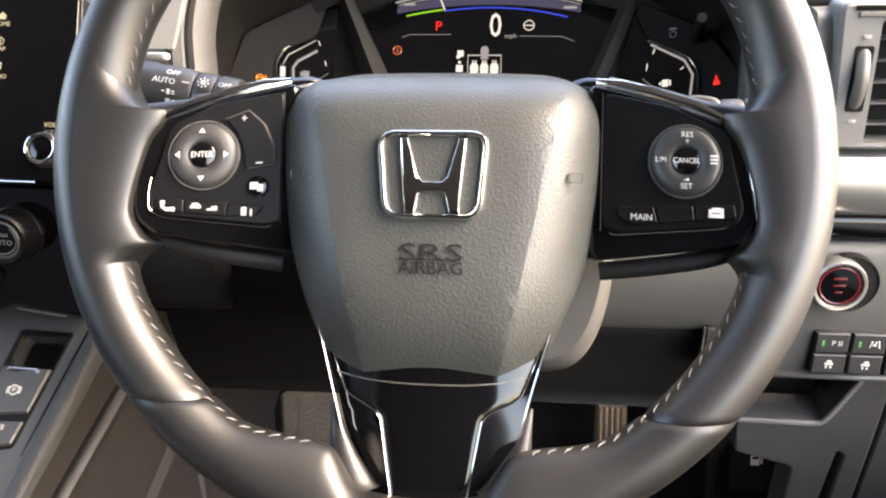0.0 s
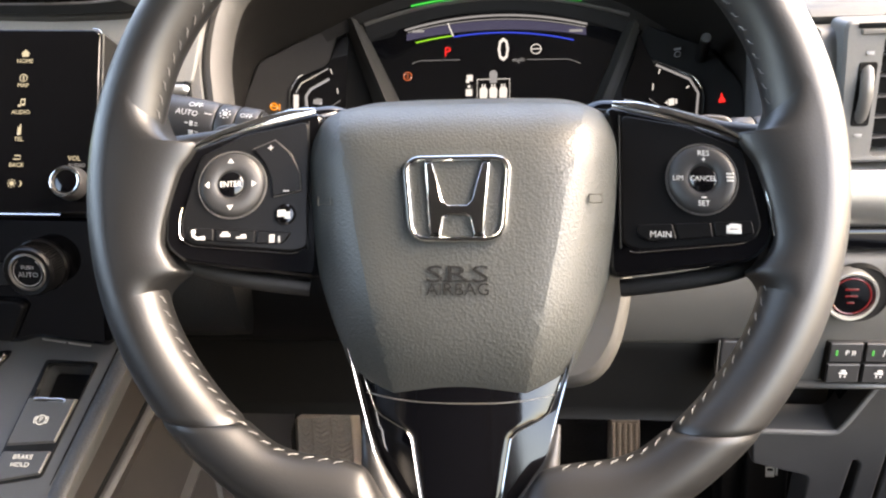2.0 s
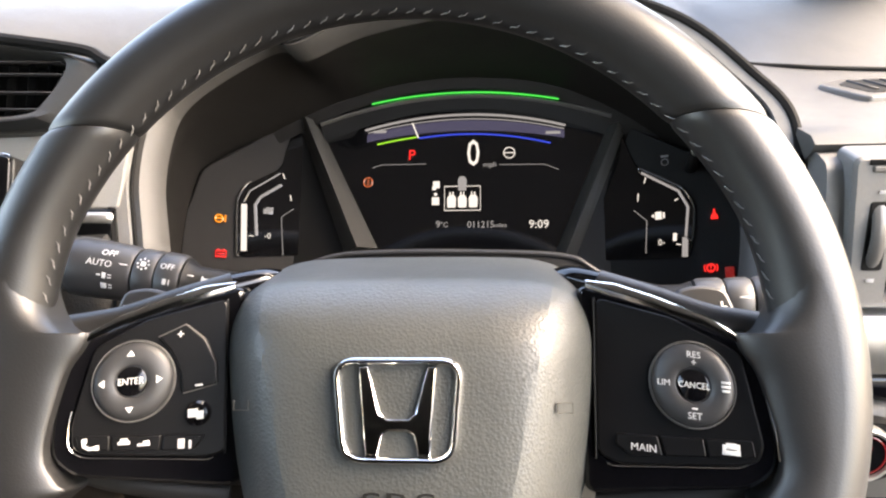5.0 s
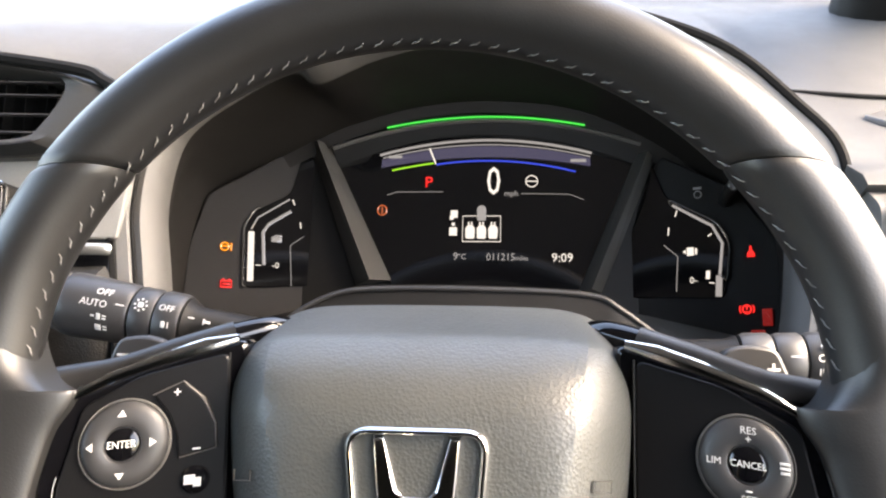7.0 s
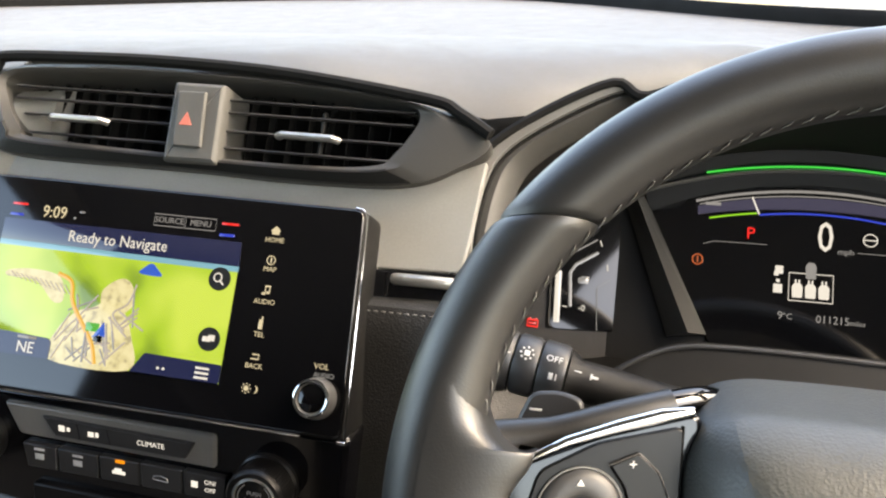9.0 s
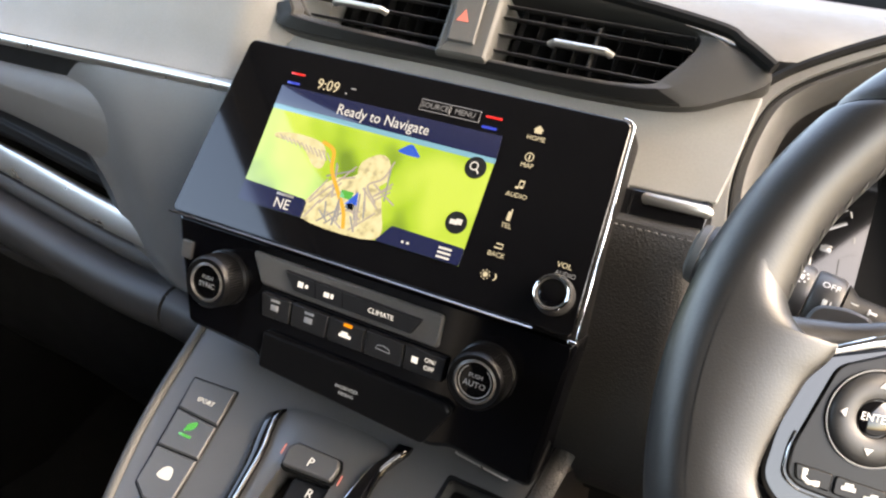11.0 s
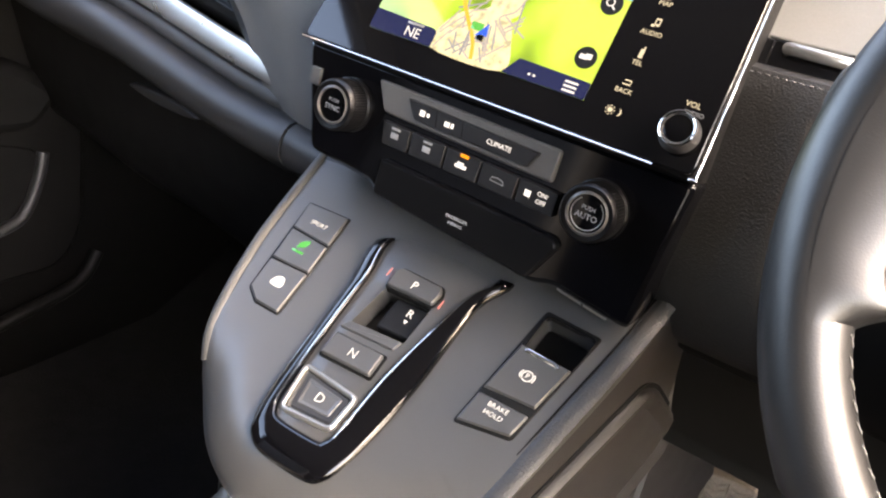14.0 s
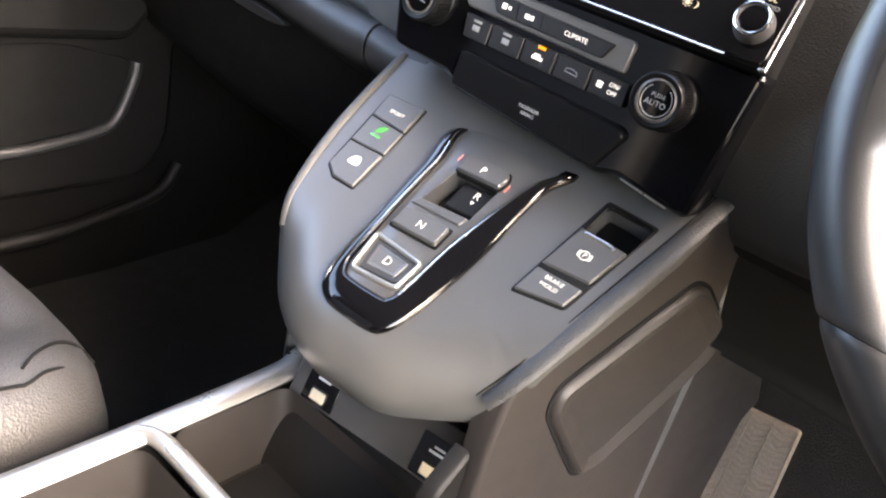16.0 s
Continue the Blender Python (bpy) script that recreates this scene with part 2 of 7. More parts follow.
def tube(path, ru, rn=None, seg=8, closed=False, bm=None, taper=None, up=(0, 0, 1)):
    """A bar along a path: ru across, rn along up."""
    bm, rn = bm or bmesh.new(), rn or ru
    pts, rings = [Vector(p) for p in path], []
    for i, p in enumerate(pts):
        a = pts[i - 1] if closed or i else p
        b = pts[(i + 1) % len(pts)] if closed or i < len(pts) - 1 else p
        t = (b - a).normalized()
        side = t.cross(Vector(up)).normalized()
        top = side.cross(t)
        k = taper[i] if taper else 1.0
        rings.append([tuple(p + side * math.cos(2 * math.pi * j / seg) * ru * k + top * math.sin(2 * math.pi * j / seg) * rn * k) for j in range(seg)])
    if closed:
        rings.append(rings[0])
        loft(bm, rings, False, False)
        bmesh.ops.remove_doubles(bm, verts=bm.verts, dist=1e-7)
        return bm
    return loft(bm, rings)


def ribbon(path, w, n, thick=0.0003, bm=None, closed=False):
    """A flat printed or lit line along a path of (u, v)."""
    bm = bm or bmesh.new()
    p3 = [(x, y, n) for x, y in path]
    return tube(p3, w / 2, thick, 4, closed, bm)


TEXT_CACHE = {}


def text(body, size, material, parent, u, v, n, name="lettering", turn=0.0, wide=1.0, label=""):
    if body not in TEXT_CACHE:
        cu = bpy.data.curves.new("lettering", "FONT")
        cu.body, cu.align_x, cu.align_y, cu.resolution_u, cu.size, cu.extrude = body, "CENTER", "CENTER", 2, 1.0, 0.01
        tmp = new("lettering", cu)
        dg = bpy.context.evaluated_depsgraph_get()
        TEXT_CACHE[body] = bpy.data.meshes.new_from_object(tmp.evaluated_get(dg))
        bpy.data.objects.remove(tmp)
        bpy.data.curves.remove(cu)
    me = TEXT_CACHE[body].copy()
    me.materials.clear()
    me.materials.append(material)
    ob = new(name, me)
    ob.parent = parent
    ob.matrix_local = pose(u, v, n, 0, 0, turn) @ Matrix.Diagonal((size * wide, size, size, 1))
    if label:
        ob["label"] = label
    return ob


def bars(items, n, material, parent, name="legend_mark", label=""):
    """Small printed marks: boxes (u, v, width, height)."""
    bm = bmesh.new()
    for u, v, w, h in items:
        plate(rect(u - w / 2, v - h / 2, u + w / 2, v + h / 2), n - 0.0002, n, 0.0001, bm)
    ob = part(name, bm, material, parent, label)
    if len(items) > 1:
        ob["kind"] = "stuff"
    return ob


# ---- cabin shell ----
bm = bmesh.new()
loft(bm, [[(-60, -60, -0.55), (60, -60, -0.55), (60, 60, -0.55), (-60, 60, -0.55)], [(-60, -60, -0.5), (60, -60, -0.5), (60, 60, -0.5), (-60, 60, -0.5)]])
solid("ground", bm, ASPHALT, "grey asphalt ground under the car", "ground", "structure")


def slab(name, pts, z0, z1, material, label, category, m):
    """A wall or roof panel of some thickness, in a frame of its own."""
    return solid(name, plate(pts, z0, z1, 0.004), material, label, category, "structure", m=m)


FLAT = frame_at((0, 0, 0), (1, 0, 0), (0, 1, 0))
bm = bmesh.new()
xs = [-1.12 + 1.54 * i / 24 for i in range(25)]
floor_line = [(-2.3, 0.03), (-0.6, 0.03), (0.2, 0.03), (0.42, 0.05), (0.55, 0.12), (0.72, 0.34), (0.78, 0.6)]
loft(bm, [[(x, y, z + 0.006 * math.sin(9 * x + 5 * y)) for y, z in floor_line] + [(x, y + 0.03, z - 0.05) for y, z in floor_line[::-1]] for x in xs])
solid("floor", bm, CARPET, "black carpeted car floor and toe board", "floor", "structure")

# doors: lower panel, then an open window band, then the roof rail
for side, x0 in (("left", -1.12), ("right", 0.42)):
    s = -1 if side == "left" else 1
    m = frame_at((x0, 0, 0), (0, -s, 0), (0, 0, 1))
    y0 = lambda y: -s * y
    span = sorted((y0(-2.3), y0(0.9)))
    tops = (0.80, 0.86) if side == "left" else (0.50, 0.50)
    ends = [(span[1], tops[0]), (span[0], tops[1])] if side == "left" else [(span[1], 0.46), (-0.28, 0.46), (-0.42, 0.76), (span[0], 0.76)]
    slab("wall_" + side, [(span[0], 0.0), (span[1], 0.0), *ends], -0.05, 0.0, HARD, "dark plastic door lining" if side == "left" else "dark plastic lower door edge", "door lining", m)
    # unseen walls added over the rear side windows to keep light off the console
    rear = sorted((y0(-2.3), y0(-0.95)))
    slab("wall_rear_" + side, [(rear[0], 0.40), (rear[1], 0.40), (rear[1], 1.31), (rear[0], 1.31)], -0.045, -0.006, HARD, "unseen dark wall added to block light at the rear side windows", "wall", m)
    slab("roof_rail_" + side, [(span[0] + 0.1, 1.30), (span[1] - 0.1, 1.30), (span[1] - 0.1, 1.42), (span[0] + 0.1, 1.42)], -0.05, 0.0, CLOTH,
         "pale cloth roof rail above the door", "roof rail", m)
    bm = tube([(x0 + s * 0.02, 0.82, 0.84), (x0 + s * 0.0, 0.5, 1.08), (x0 - s * 0.03, 0.16, 1.33)], 0.045, 0.05, 10)
    solid("pillar_" + side, bm, HARD, "dark windscreen pillar", "pillar", "structure")
slab("ceiling", rect(-1.16, -2.3, 0.46, 0.17, 0.05), 1.38, 1.41, CLOTH, "pale cloth headliner", "ceiling", FLAT)
slab("wall_back", [(-1.16, 0.0), (0.46, 0.0), (0.46, 1.40), (-1.16, 1.40)], -0.05, 0.0, HARD, "dark rear of the cabin", "wall",
     frame_at((0, -2.3, 0), (1, 0, 0), (0, 0, 1)))
slab("cowl_wall", [(-1.16, 0.0), (0.46, 0.0), (0.46, 0.83), (-1.16, 0.83)], -0.03, 0.0, VOID, "black bulkhead under the windscreen", "wall",
     frame_at((0, 0.95, 0), (1, 0, 0), (0, 0, 1)))
screen_foot = smooth_loop([(x, y, 0.794 + 0.08 * y) for x, y in ((-1.14, 0.78), (-0.8, 0.88), (-0.45, 0.92), (-0.3, 0.90), (-0.2, 0.85), (-0.1, 0.775), (0.0, 0.70), (0.15, 0.635), (0.44, 0.58))], 6, False)
bm = loft(bmesh.new(), [[(x, y, z - 0.02), (x, y - 0.004, z + 0.008), (x, y, z + 0.015), (x, y + 0.02, z + 0.015), (x, y + 0.40, z - 0.03), (x, y + 0.40, z - 0.06)] for x, y, z in screen_foot])
solid("trim_cowl", bm, VOID, "black band at the foot of the windscreen", "trim", "structure")

# ---- dashboard ----
dash = thing("dashboard", Matrix.Identity(4), "grey soft-touch car dashboard with silver trim strips", "dashboard")


def ease(t):
    t = min(1.0, max(0.0, t))
    return t * t * (3 - 2 * t)


def along(line, t):
    """The point a fraction t along a polyline of (y, z)."""
    seg = [math.dist(a, b) for a, b in zip(line, line[1:])]
    want, k = t * sum(seg), 0
    while k < len(seg) - 1 and want > seg[k]:
        want -= seg[k]
        k += 1
    f = want / seg[k]
    return tuple(line[k][i] * (1 - f) + line[k + 1][i] * f for i in (0, 1))


def skin(name, stations, material, rows=40, back=0.03, label="", step=0.03):
    """A moulded panel through profiles (x, line of (y, z)) that turn into one another."""
    bm, rings = bmesh.new(), []
    lines = [(x, smooth_loop(line, 6, False)) for x, line in stations]
    for (xa, la), (xb, lb) in zip(lines, lines[1:]):
        k = max(2, int((xb - xa) / step))
        for i in range(k + (xb == lines[-1][0])):
            f = i / k
            row = []
            for j in range(rows + 1):
                p, q, w = along(la, j / rows), along(lb, j / rows), ease(f)
                row.append((xa + (xb - xa) * f, p[0] * (1 - w) + q[0] * w, p[1] * (1 - w) + q[1] * w))
            rings.append(row + [(x, y + back, z - back * 0.6) for x, y, z in row[::-1]])
    loft(bm, rings)
    return part(name, bm, material, dash, label)


top_left = [(0.232, 0.826), (0.222, 0.834), (0.235, 0.843), (0.30, 0.848), (0.43, 0.846), (0.50, 0.838), (0.60, 0.842), (0.91, 0.867)]
top_far = [(0.202, 0.786), (0.189, 0.789), (0.1885, 0.793), (0.206, 0.803), (0.28, 0.830), (0.43, 0.842), (0.50, 0.838), (0.60, 0.842), (0.80, 0.858)]
top_near = [(0.202, 0.816), (0.189, 0.8185), (0.1885, 0.8222), (0.206, 0.829), (0.28, 0.8445), (0.43, 0.846), (0.50, 0.838), (0.60, 0.842), (0.90, 0.866)]
top_right = [(0.185, 0.750), (0.178, 0.757), (0.19, 0.762), (0.30, 0.769), (0.42, 0.812), (0.50, 0.826), (0.56, 0.832), (0.60, 0.842)]
top_notch = [(0.262, 0.794), (0.252, 0.803), (0.262, 0.815), (0.32, 0.838), (0.43, 0.844), (0.50, 0.838), (0.60, 0.842), (0.86, 0.863)]
behind = [(0.39, 0.80), (0.38, 0.815), (0.39, 0.832), (0.41, 0.840), (0.43, 0.842), (0.50, 0.838), (0.60, 0.842), (0.735, 0.853)]
midway = [(0.325, 0.800), (0.318, 0.811), (0.326, 0.824), (0.36, 0.838), (0.43, 0.843), (0.50, 0.838), (0.60, 0.842), (0.795, 0.8575)]
behind_r = [(0.36, 0.765), (0.35, 0.772), (0.36, 0.782), (0.38, 0.795), (0.42, 0.812), (0.50, 0.826), (0.56, 0.832), (0.645, 0.8455)]
skin("top_pad", [(-1.12, top_far), (-0.57, top_near), (-0.538, top_near), (-0.515, top_left), (-0.33, top_left), (-0.20, top_notch), (-0.11, midway), (-0.04, behind), (0.15, behind_r), (0.190, behind_r), (0.220, top_right), (0.42, top_right)], SOFT_TOP,
     label="pale grey foam dash top lit by daylight")

# passenger fascia, from the pad's edge down to the glove box
upper = [(0.205, 0.818), (0.186, 0.814), (0.176, 0.80), (0.164, 0.760), (0.158, 0.7455)]
lower = [(0.160, 0.721), (0.152, 0.713), (0.149, 0.695), (0.149, 0.672), (0.155, 0.650)]
recess = [(0.172, 0.654), (0.168, 0.650), (0.166, 0.637), (0.1640, 0.635), (0.1630, 0.633), (0.1640, 0.631), (0.166, 0.624), (0.172, 0.618)]
band = [(0.158, 0.6185), (0.1535, 0.617), (0.1495, 0.606), (0.1485, 0.5985), (0.152, 0.597)]
strip = [(0.156, 0.5945), (0.151, 0.593), (0.148, 0.587), (0.149, 0.5815), (0.155, 0.578)]
bull = [(0.158, 0.579), (0.145, 0.5815), (0.132, 0.580), (0.124, 0.572), (0.122, 0.560), (0.127, 0.548), (0.142, 0.538), (0.17, 0.532)]
glove = [(0.172, 0.536), (0.178, 0.52), (0.186, 0.49), (0.205, 0.42), (0.24, 0.36), (0.34, 0.32)]
climb = lambda line, x: [(y, z + 0.12 * (-0.57 - x) * ease((0.72 - z) / 0.06)) for y, z in line]
run = lambda line, x0, x1: [(x, climb(line, x)) for x in (x0, x0 * 0.6 + x1 * 0.4, x1)]
upper_far = [(0.205, 0.792), (0.190, 0.787), (0.180, 0.776), (0.166, 0.755), (0.158, 0.7455)]
skin("upper_panel", [(-1.12, upper_far), (-0.57, upper), (-0.535, upper), (-0.49, [(y + 0.03, z) for y, z in upper])], SOFT_LIT)
skin("lower_panel", run(lower, -1.12, -0.51), SOFT)
skin("recess", run(recess, -1.12, -0.56), HARD)
skin("lower_strip", run(strip, -1.12, -0.56), DASH_DARK)
skin("decor_band", run(band, -1.12, -0.560), SILVER, label="brushed silver decor band")
skin("bullnose", run(bull, -1.12, -0.572), KEY)
skin("bullnose", run(bull, -0.569, -0.505), KEY)
sweep_line = [(0.775, 0.190), (0.765, 0.172), (0.740, 0.160), (0.705, 0.1535), (0.67, 0.150), (0.645, 0.1485), (0.620, 0.1465), (0.598, 0.145), (0.580, 0.1465), (0.565, 0.152)]
sweep_left = [(-0.84), (-0.80), (-0.765), (-0.725), (-0.690), (-0.662), (-0.643), (-0.628), (-0.612), (-0.60)]
rings = []
for i in range(21):
    f, row = i / 20, []
    for (z, y), x0 in zip(sweep_line, sweep_left):
        row.append((x0 + (-0.505 - x0) * f, y + 0.006 - 0.0135 * ease(f * 2.2) * ease((0.77 - z) / 0.04), z))
    row = smooth_loop(row, 4, False)
    rings.append(row + [(x, y + 0.012, z) for x, y, z in row[::-1]])
part("sweep_panel", loft(bmesh.new(), rings), SOFT, dash, "grey cheek sweeping down beside the screen", 60)
gb = skin("glovebox_lid", run(glove, -1.08, -0.52), HARD, label="dark glove box lid")
part("glovebox_handle", plate(smooth_loop([(-0.055, -0.002), (-0.02, -0.007), (0.03, -0.006), (0.055, 0.0), (0.02, 0.005), (-0.03, 0.004)], 4), -0.006, 0.0015, 0.0015), KEY, gb,
     "grey oval glove box handle").matrix_local = frame_at((-0.79, 0.176, 0.5335), (1, 0, -0.05), (0, -0.1, 1))
bm = tube([(-1.12, 0.1545, 0.7405), (-0.51, 0.1545, 0.7405)], 0.0038, 0.0046, 10)
part("chrome_strip", bm, SILVER, dash, "thin silver strip")
bm = bmesh.new()
loft(bm, [[(x, 0.172, 0.719), (x, 0.159, 0.721), (x, 0.157, 0.737), (x, 0.172, 0.739)] for x in (-1.12, -0.508)])
part("gloss_strip", bm, HARD, dash)

# centre surround between the stack and the instrument hood
VENT = frame_at((-0.378, 0.197, 0.807), (1, 0.04, -0.04), (0, 0.47, 0.883))
for name, pts, mat, top in (("centre_panel", [(-0.165, -0.095), (0.128, -0.095), (0.13, -0.0785), (0.181, -0.0765), (0.184, -0.055), (0.188, -0.008), (0.1684, -0.0165), (0.1387, -0.0280), (0.0774, -0.0312), (-0.0003, -0.0302), (-0.1231, -0.0300), (-0.141, -0.0205), (-0.148, -0.012), (-0.165, -0.012)], SOFT_LIT, -0.012),
                            ("gloss_strip", [(0.128, -0.1010), (0.179, -0.0985), (0.179, -0.0775), (0.128, -0.0795)], PIANO, -0.011)):
    part(name, plate(rounded(pts, 0.002), -0.05, top, 0.0012), mat, dash, "", 15).matrix_local = VENT
part("chrome_strip", tube([(0.143, -0.0842, -0.009), (0.1445, -0.0842, -0.0075), (0.177, -0.0836, -0.0075), (0.178, -0.0836, -0.009)], 0.0036, 0.0036, 14), SILVER, dash, "bright silver strip").matrix_local = VENT
bm = bmesh.new()
for i in range(11):
    x = -0.250 + 0.0047 * i
    tube([(x, 0.1545, 0.7085), (x + 0.0028, 0.1545, 0.7085)], 0.0004, 0.0004, 5, bm=bm)
part("stitching", bm, THREAD, dash)

cheek = [(0.175, 0.7125), (0.1585, 0.7115), (0.153, 0.706), (0.144, 0.675), (0.134, 0.630), (0.132, 0.590), (0.140, 0.560), (0.158, 0.535), (0.20, 0.515)]
cheek_end = [(0.21, 0.640), (0.198, 0.634), (0.190, 0.628), (0.186, 0.61), (0.184, 0.590), (0.184, 0.580), (0.184, 0.570), (0.186, 0.550), (0.22, 0.515)]
cheek_mid = [(0.20, 0.660), (0.172, 0.656), (0.160, 0.648), (0.150, 0.630), (0.142, 0.610), (0.139, 0.590), (0.145, 0.560), (0.160, 0.535), (0.20, 0.515)]
skin("stitched_panel", [(-0.270, cheek), (-0.204, cheek), (-0.176, cheek_mid), (-0.150, cheek_end)], STITCHED, step=0.008)
part("seam", tube(smooth_loop([(0.205, 0.350, 0.7835), (0.225, 0.342, 0.7815), (0.255, 0.333, 0.780), (0.283, 0.328, 0.7785), (0.36, 0.320, 0.7755), (0.42, 0.316, 0.774)], 5, False), 0.0018, 0.0016, 8), VOID, dash)

# driver side: knee panel, side panel, silver band, ledge
knee = [(0.27, 0.645), (0.19, 0.637), (0.168, 0.628), (0.156, 0.61), (0.152, 0.575), (0.157, 0.545), (0.165, 0.528)]
under = [(0.19, 0.532), (0.176, 0.524), (0.178, 0.50), (0.186, 0.455), (0.20, 0.442), (0.36, 0.43)]
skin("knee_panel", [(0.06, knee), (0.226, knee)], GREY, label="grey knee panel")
# same panel blackened here, and under_panel, for the shade of the column
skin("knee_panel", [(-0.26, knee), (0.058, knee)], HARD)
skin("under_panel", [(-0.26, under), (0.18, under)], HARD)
side = [(0.21, 0.752), (0.172, 0.752), (0.160, 0.742), (0.156, 0.70), (0.154, 0.672), (0.158, 0.667)]
silver = [(0.160, 0.6665), (0.150, 0.662), (0.146, 0.645), (0.150, 0.628), (0.158, 0.622)]
groove = [(0.162, 0.6215), (0.157, 0.618), (0.157, 0.606), (0.162, 0.603)]
lowside = [(0.165, 0.602), (0.153, 0.597), (0.149, 0.56), (0.152, 0.525), (0.156, 0.500), (0.165, 0.496)]
skin("side_panel", [(0.222, side), (0.239, side)], SOFT, step=0.004)
skin("side_panel", [(0.373, side), (0.42, side)], SOFT)
skin("silver_band", [(0.228, silver), (0.42, silver)], SILVER, label="satin silver decor band")
skin("gloss_strip", [(0.228, groove), (0.42, groove)], PIANO)
skin("switch_panel", [(0.228, lowside), (0.42, lowside)], GREY)
bm = bmesh.new()
loft(bm, [[(x, 0.152, 0.4975), (x, 0.149, 0.5005), (x, 0.152, 0.5030), (x, 0.2, 0.5030), (x, 0.2, 0.4975)] for x in (0.183, 0.42)])
part("ledge_trim", bm, DULL, dash)
# black sheet standing for the shade inside the coin pocket
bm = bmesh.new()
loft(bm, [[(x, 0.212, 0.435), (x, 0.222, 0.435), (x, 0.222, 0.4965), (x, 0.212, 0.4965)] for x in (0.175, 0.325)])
part("coin_pocket", bm, VOID, dash, "black sheet for the shade inside the open coin pocket")
# another black sheet, painting the shade behind the panels
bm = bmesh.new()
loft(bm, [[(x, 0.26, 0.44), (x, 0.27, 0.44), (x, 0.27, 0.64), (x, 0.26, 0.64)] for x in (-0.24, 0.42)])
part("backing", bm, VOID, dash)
LOW = frame_at((0, 0.168, 0.45), (1, 0, 0), (0, -0.16, 1))
low_panel = part("lower_panel", plate(rounded([(0.2935, 0.046), (0.3165, 0.046), (0.3165, -0.14), (0.2980, -0.14), (0.2985, -0.034), (0.2930, -0.030), (0.2890, -0.14), (0.2640, -0.14), (0.2620, -0.050), (0.2160, -0.036),
                                               (0.2120, -0.006), (0.2200, 0.0), (0.2740, 0.0)], 0.004), -0.03, 0.0, 0.002), LOWER, dash, "grey lower dash panel round the pocket")
low_panel.matrix_local = LOW
part("pocket_lip", tube(smooth_loop([(0.212, -0.0012, 0.0), (0.245, -0.0008, 0.0008), (0.270, -0.0008, 0.0008), (0.277, 0.004, 0.0006), (0.285, 0.022, 0.0004), (0.2940, 0.0440, 0.0)], 5, False), 0.0022, 0.0018, 8), SOFT, low_panel, "pale rounded pocket lip")
part("end_strip", plate(rounded([(0.3195, -0.16), (0.42, -0.16), (0.42, 0.046), (0.3195, 0.046)], 0.003), -0.03, -0.002, 0.002), LOWER, low_panel)
# black behind the end joint and the left slot, which paints a concave groove's shade
part("joint_backing", plate(rect(0.280, -0.16, 0.330, 0.046), -0.04, -0.020, 0.001), VOID, low_panel)
for v in (0.012, 0.026):
    part("clip", plate(rect(0.3235, v - 0.004, 0.336, v + 0.004, 0.001), -0.004, 0.002, 0.001), HARD, low_panel, "small black clip")
bm = plate(rounded([(0.1785, 0.503), (0.226, 0.503), (0.226, 0.532), (0.1785, 0.534)], 0.003), -0.01, 0.004, 0.001)
cover_panel = part("cover_panel", bm, KEY, dash)
cover_panel.matrix_local = frame_at((0, 0.160, 0), (1, 0, 0), (0, 0, 1))
part("edge_line", tube([(0.1772, 0.534, 0.003), (0.1768, 0.508, 0.003), (0.1778, 0.5025, 0.003), (0.186, 0.5010, 0.003)], 0.0008, 0.0012, 6), DULL, cover_panel)

# ---- instrument hood and cluster ----
FACE = frame_at((0.001, 0.2982, 0.7058), (1, 0, 0), (0, 0.5311, 0.8472))
hood = thing("instrument_hood", FACE, "grey moulded hood arching over the instruments", "instrument hood")
lip = smooth_loop([(-0.190, -0.118), (-0.199, -0.065), (-0.2045, -0.028), (-0.2015, 0.008), (-0.1918, 0.0320), (-0.1632, 0.0550), (-0.1219, 0.0765), (-0.1015, 0.0685), (-0.0557, 0.0875), (0.02, 0.102),
                   (0.08, 0.096), (0.13, 0.080), (0.162, 0.062), (0.190, 0.034), (0.211, 0.008), (0.214, -0.025), (0.209, -0.085), (0.203, -0.118)], 5, False)
rear = smooth_loop([(-0.188, -0.115), (-0.194, -0.07), (-0.191, -0.03), (-0.185, 0.008), (-0.165, 0.026), (-0.135, 0.042), (-0.098, 0.060), (-0.075, 0.068), (-0.04, 0.0775), (0.01, 0.082),
                    (0.07, 0.076), (0.115, 0.058), (0.15, 0.035), (0.182, 0.008), (0.196, -0.015), (0.20, -0.045), (0.20, -0.083), (0.2, -0.115)], 5, False)


def arch(curve, k, n, du=0.0, dv=0.0):
    return [(u * k + du, v * k + dv, n) for u, v in curve]


def arch_mix(f, n):
    return [(a[0] * (1 - f) + b[0] * f, a[1] * (1 - f) + b[1] * f, n) for a, b in zip(lip, rear)]


bm = bmesh.new()
loft(bm, [arch(lip, 1.09, -0.14, 0, -0.05), arch(lip, 1.10, -0.05, 0, -0.01), arch(lip, 1.085, 0.04), arch(lip, 1.05, 0.09), arch(lip, 1.02, 0.106), arch(lip, 1.0, 0.110), arch(lip, 0.965, 0.1095), arch(lip, 0.957, 0.104)],
     False, False, False)
part("hood_skin", bm, SOFT, hood)
bm = bmesh.new()
loft(bm, [arch(lip, 0.954, 0.101), arch(lip, 0.949, 0.1065), arch(lip, 0.93, 0.1070), arch(lip, 0.895, 0.100), arch(lip, 0.885, 0.088)], False, False, False)
part("inner_lip", bm, LIP, hood)
part("seam", tube(arch(lip, 1.014, 0.1090, 0, 0.001), 0.0034, 0.0034, 8), VOID, hood)
part("seam", tube(arch(lip, 0.955, 0.1062), 0.0013, 0.0016, 8), VOID, hood)
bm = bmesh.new()
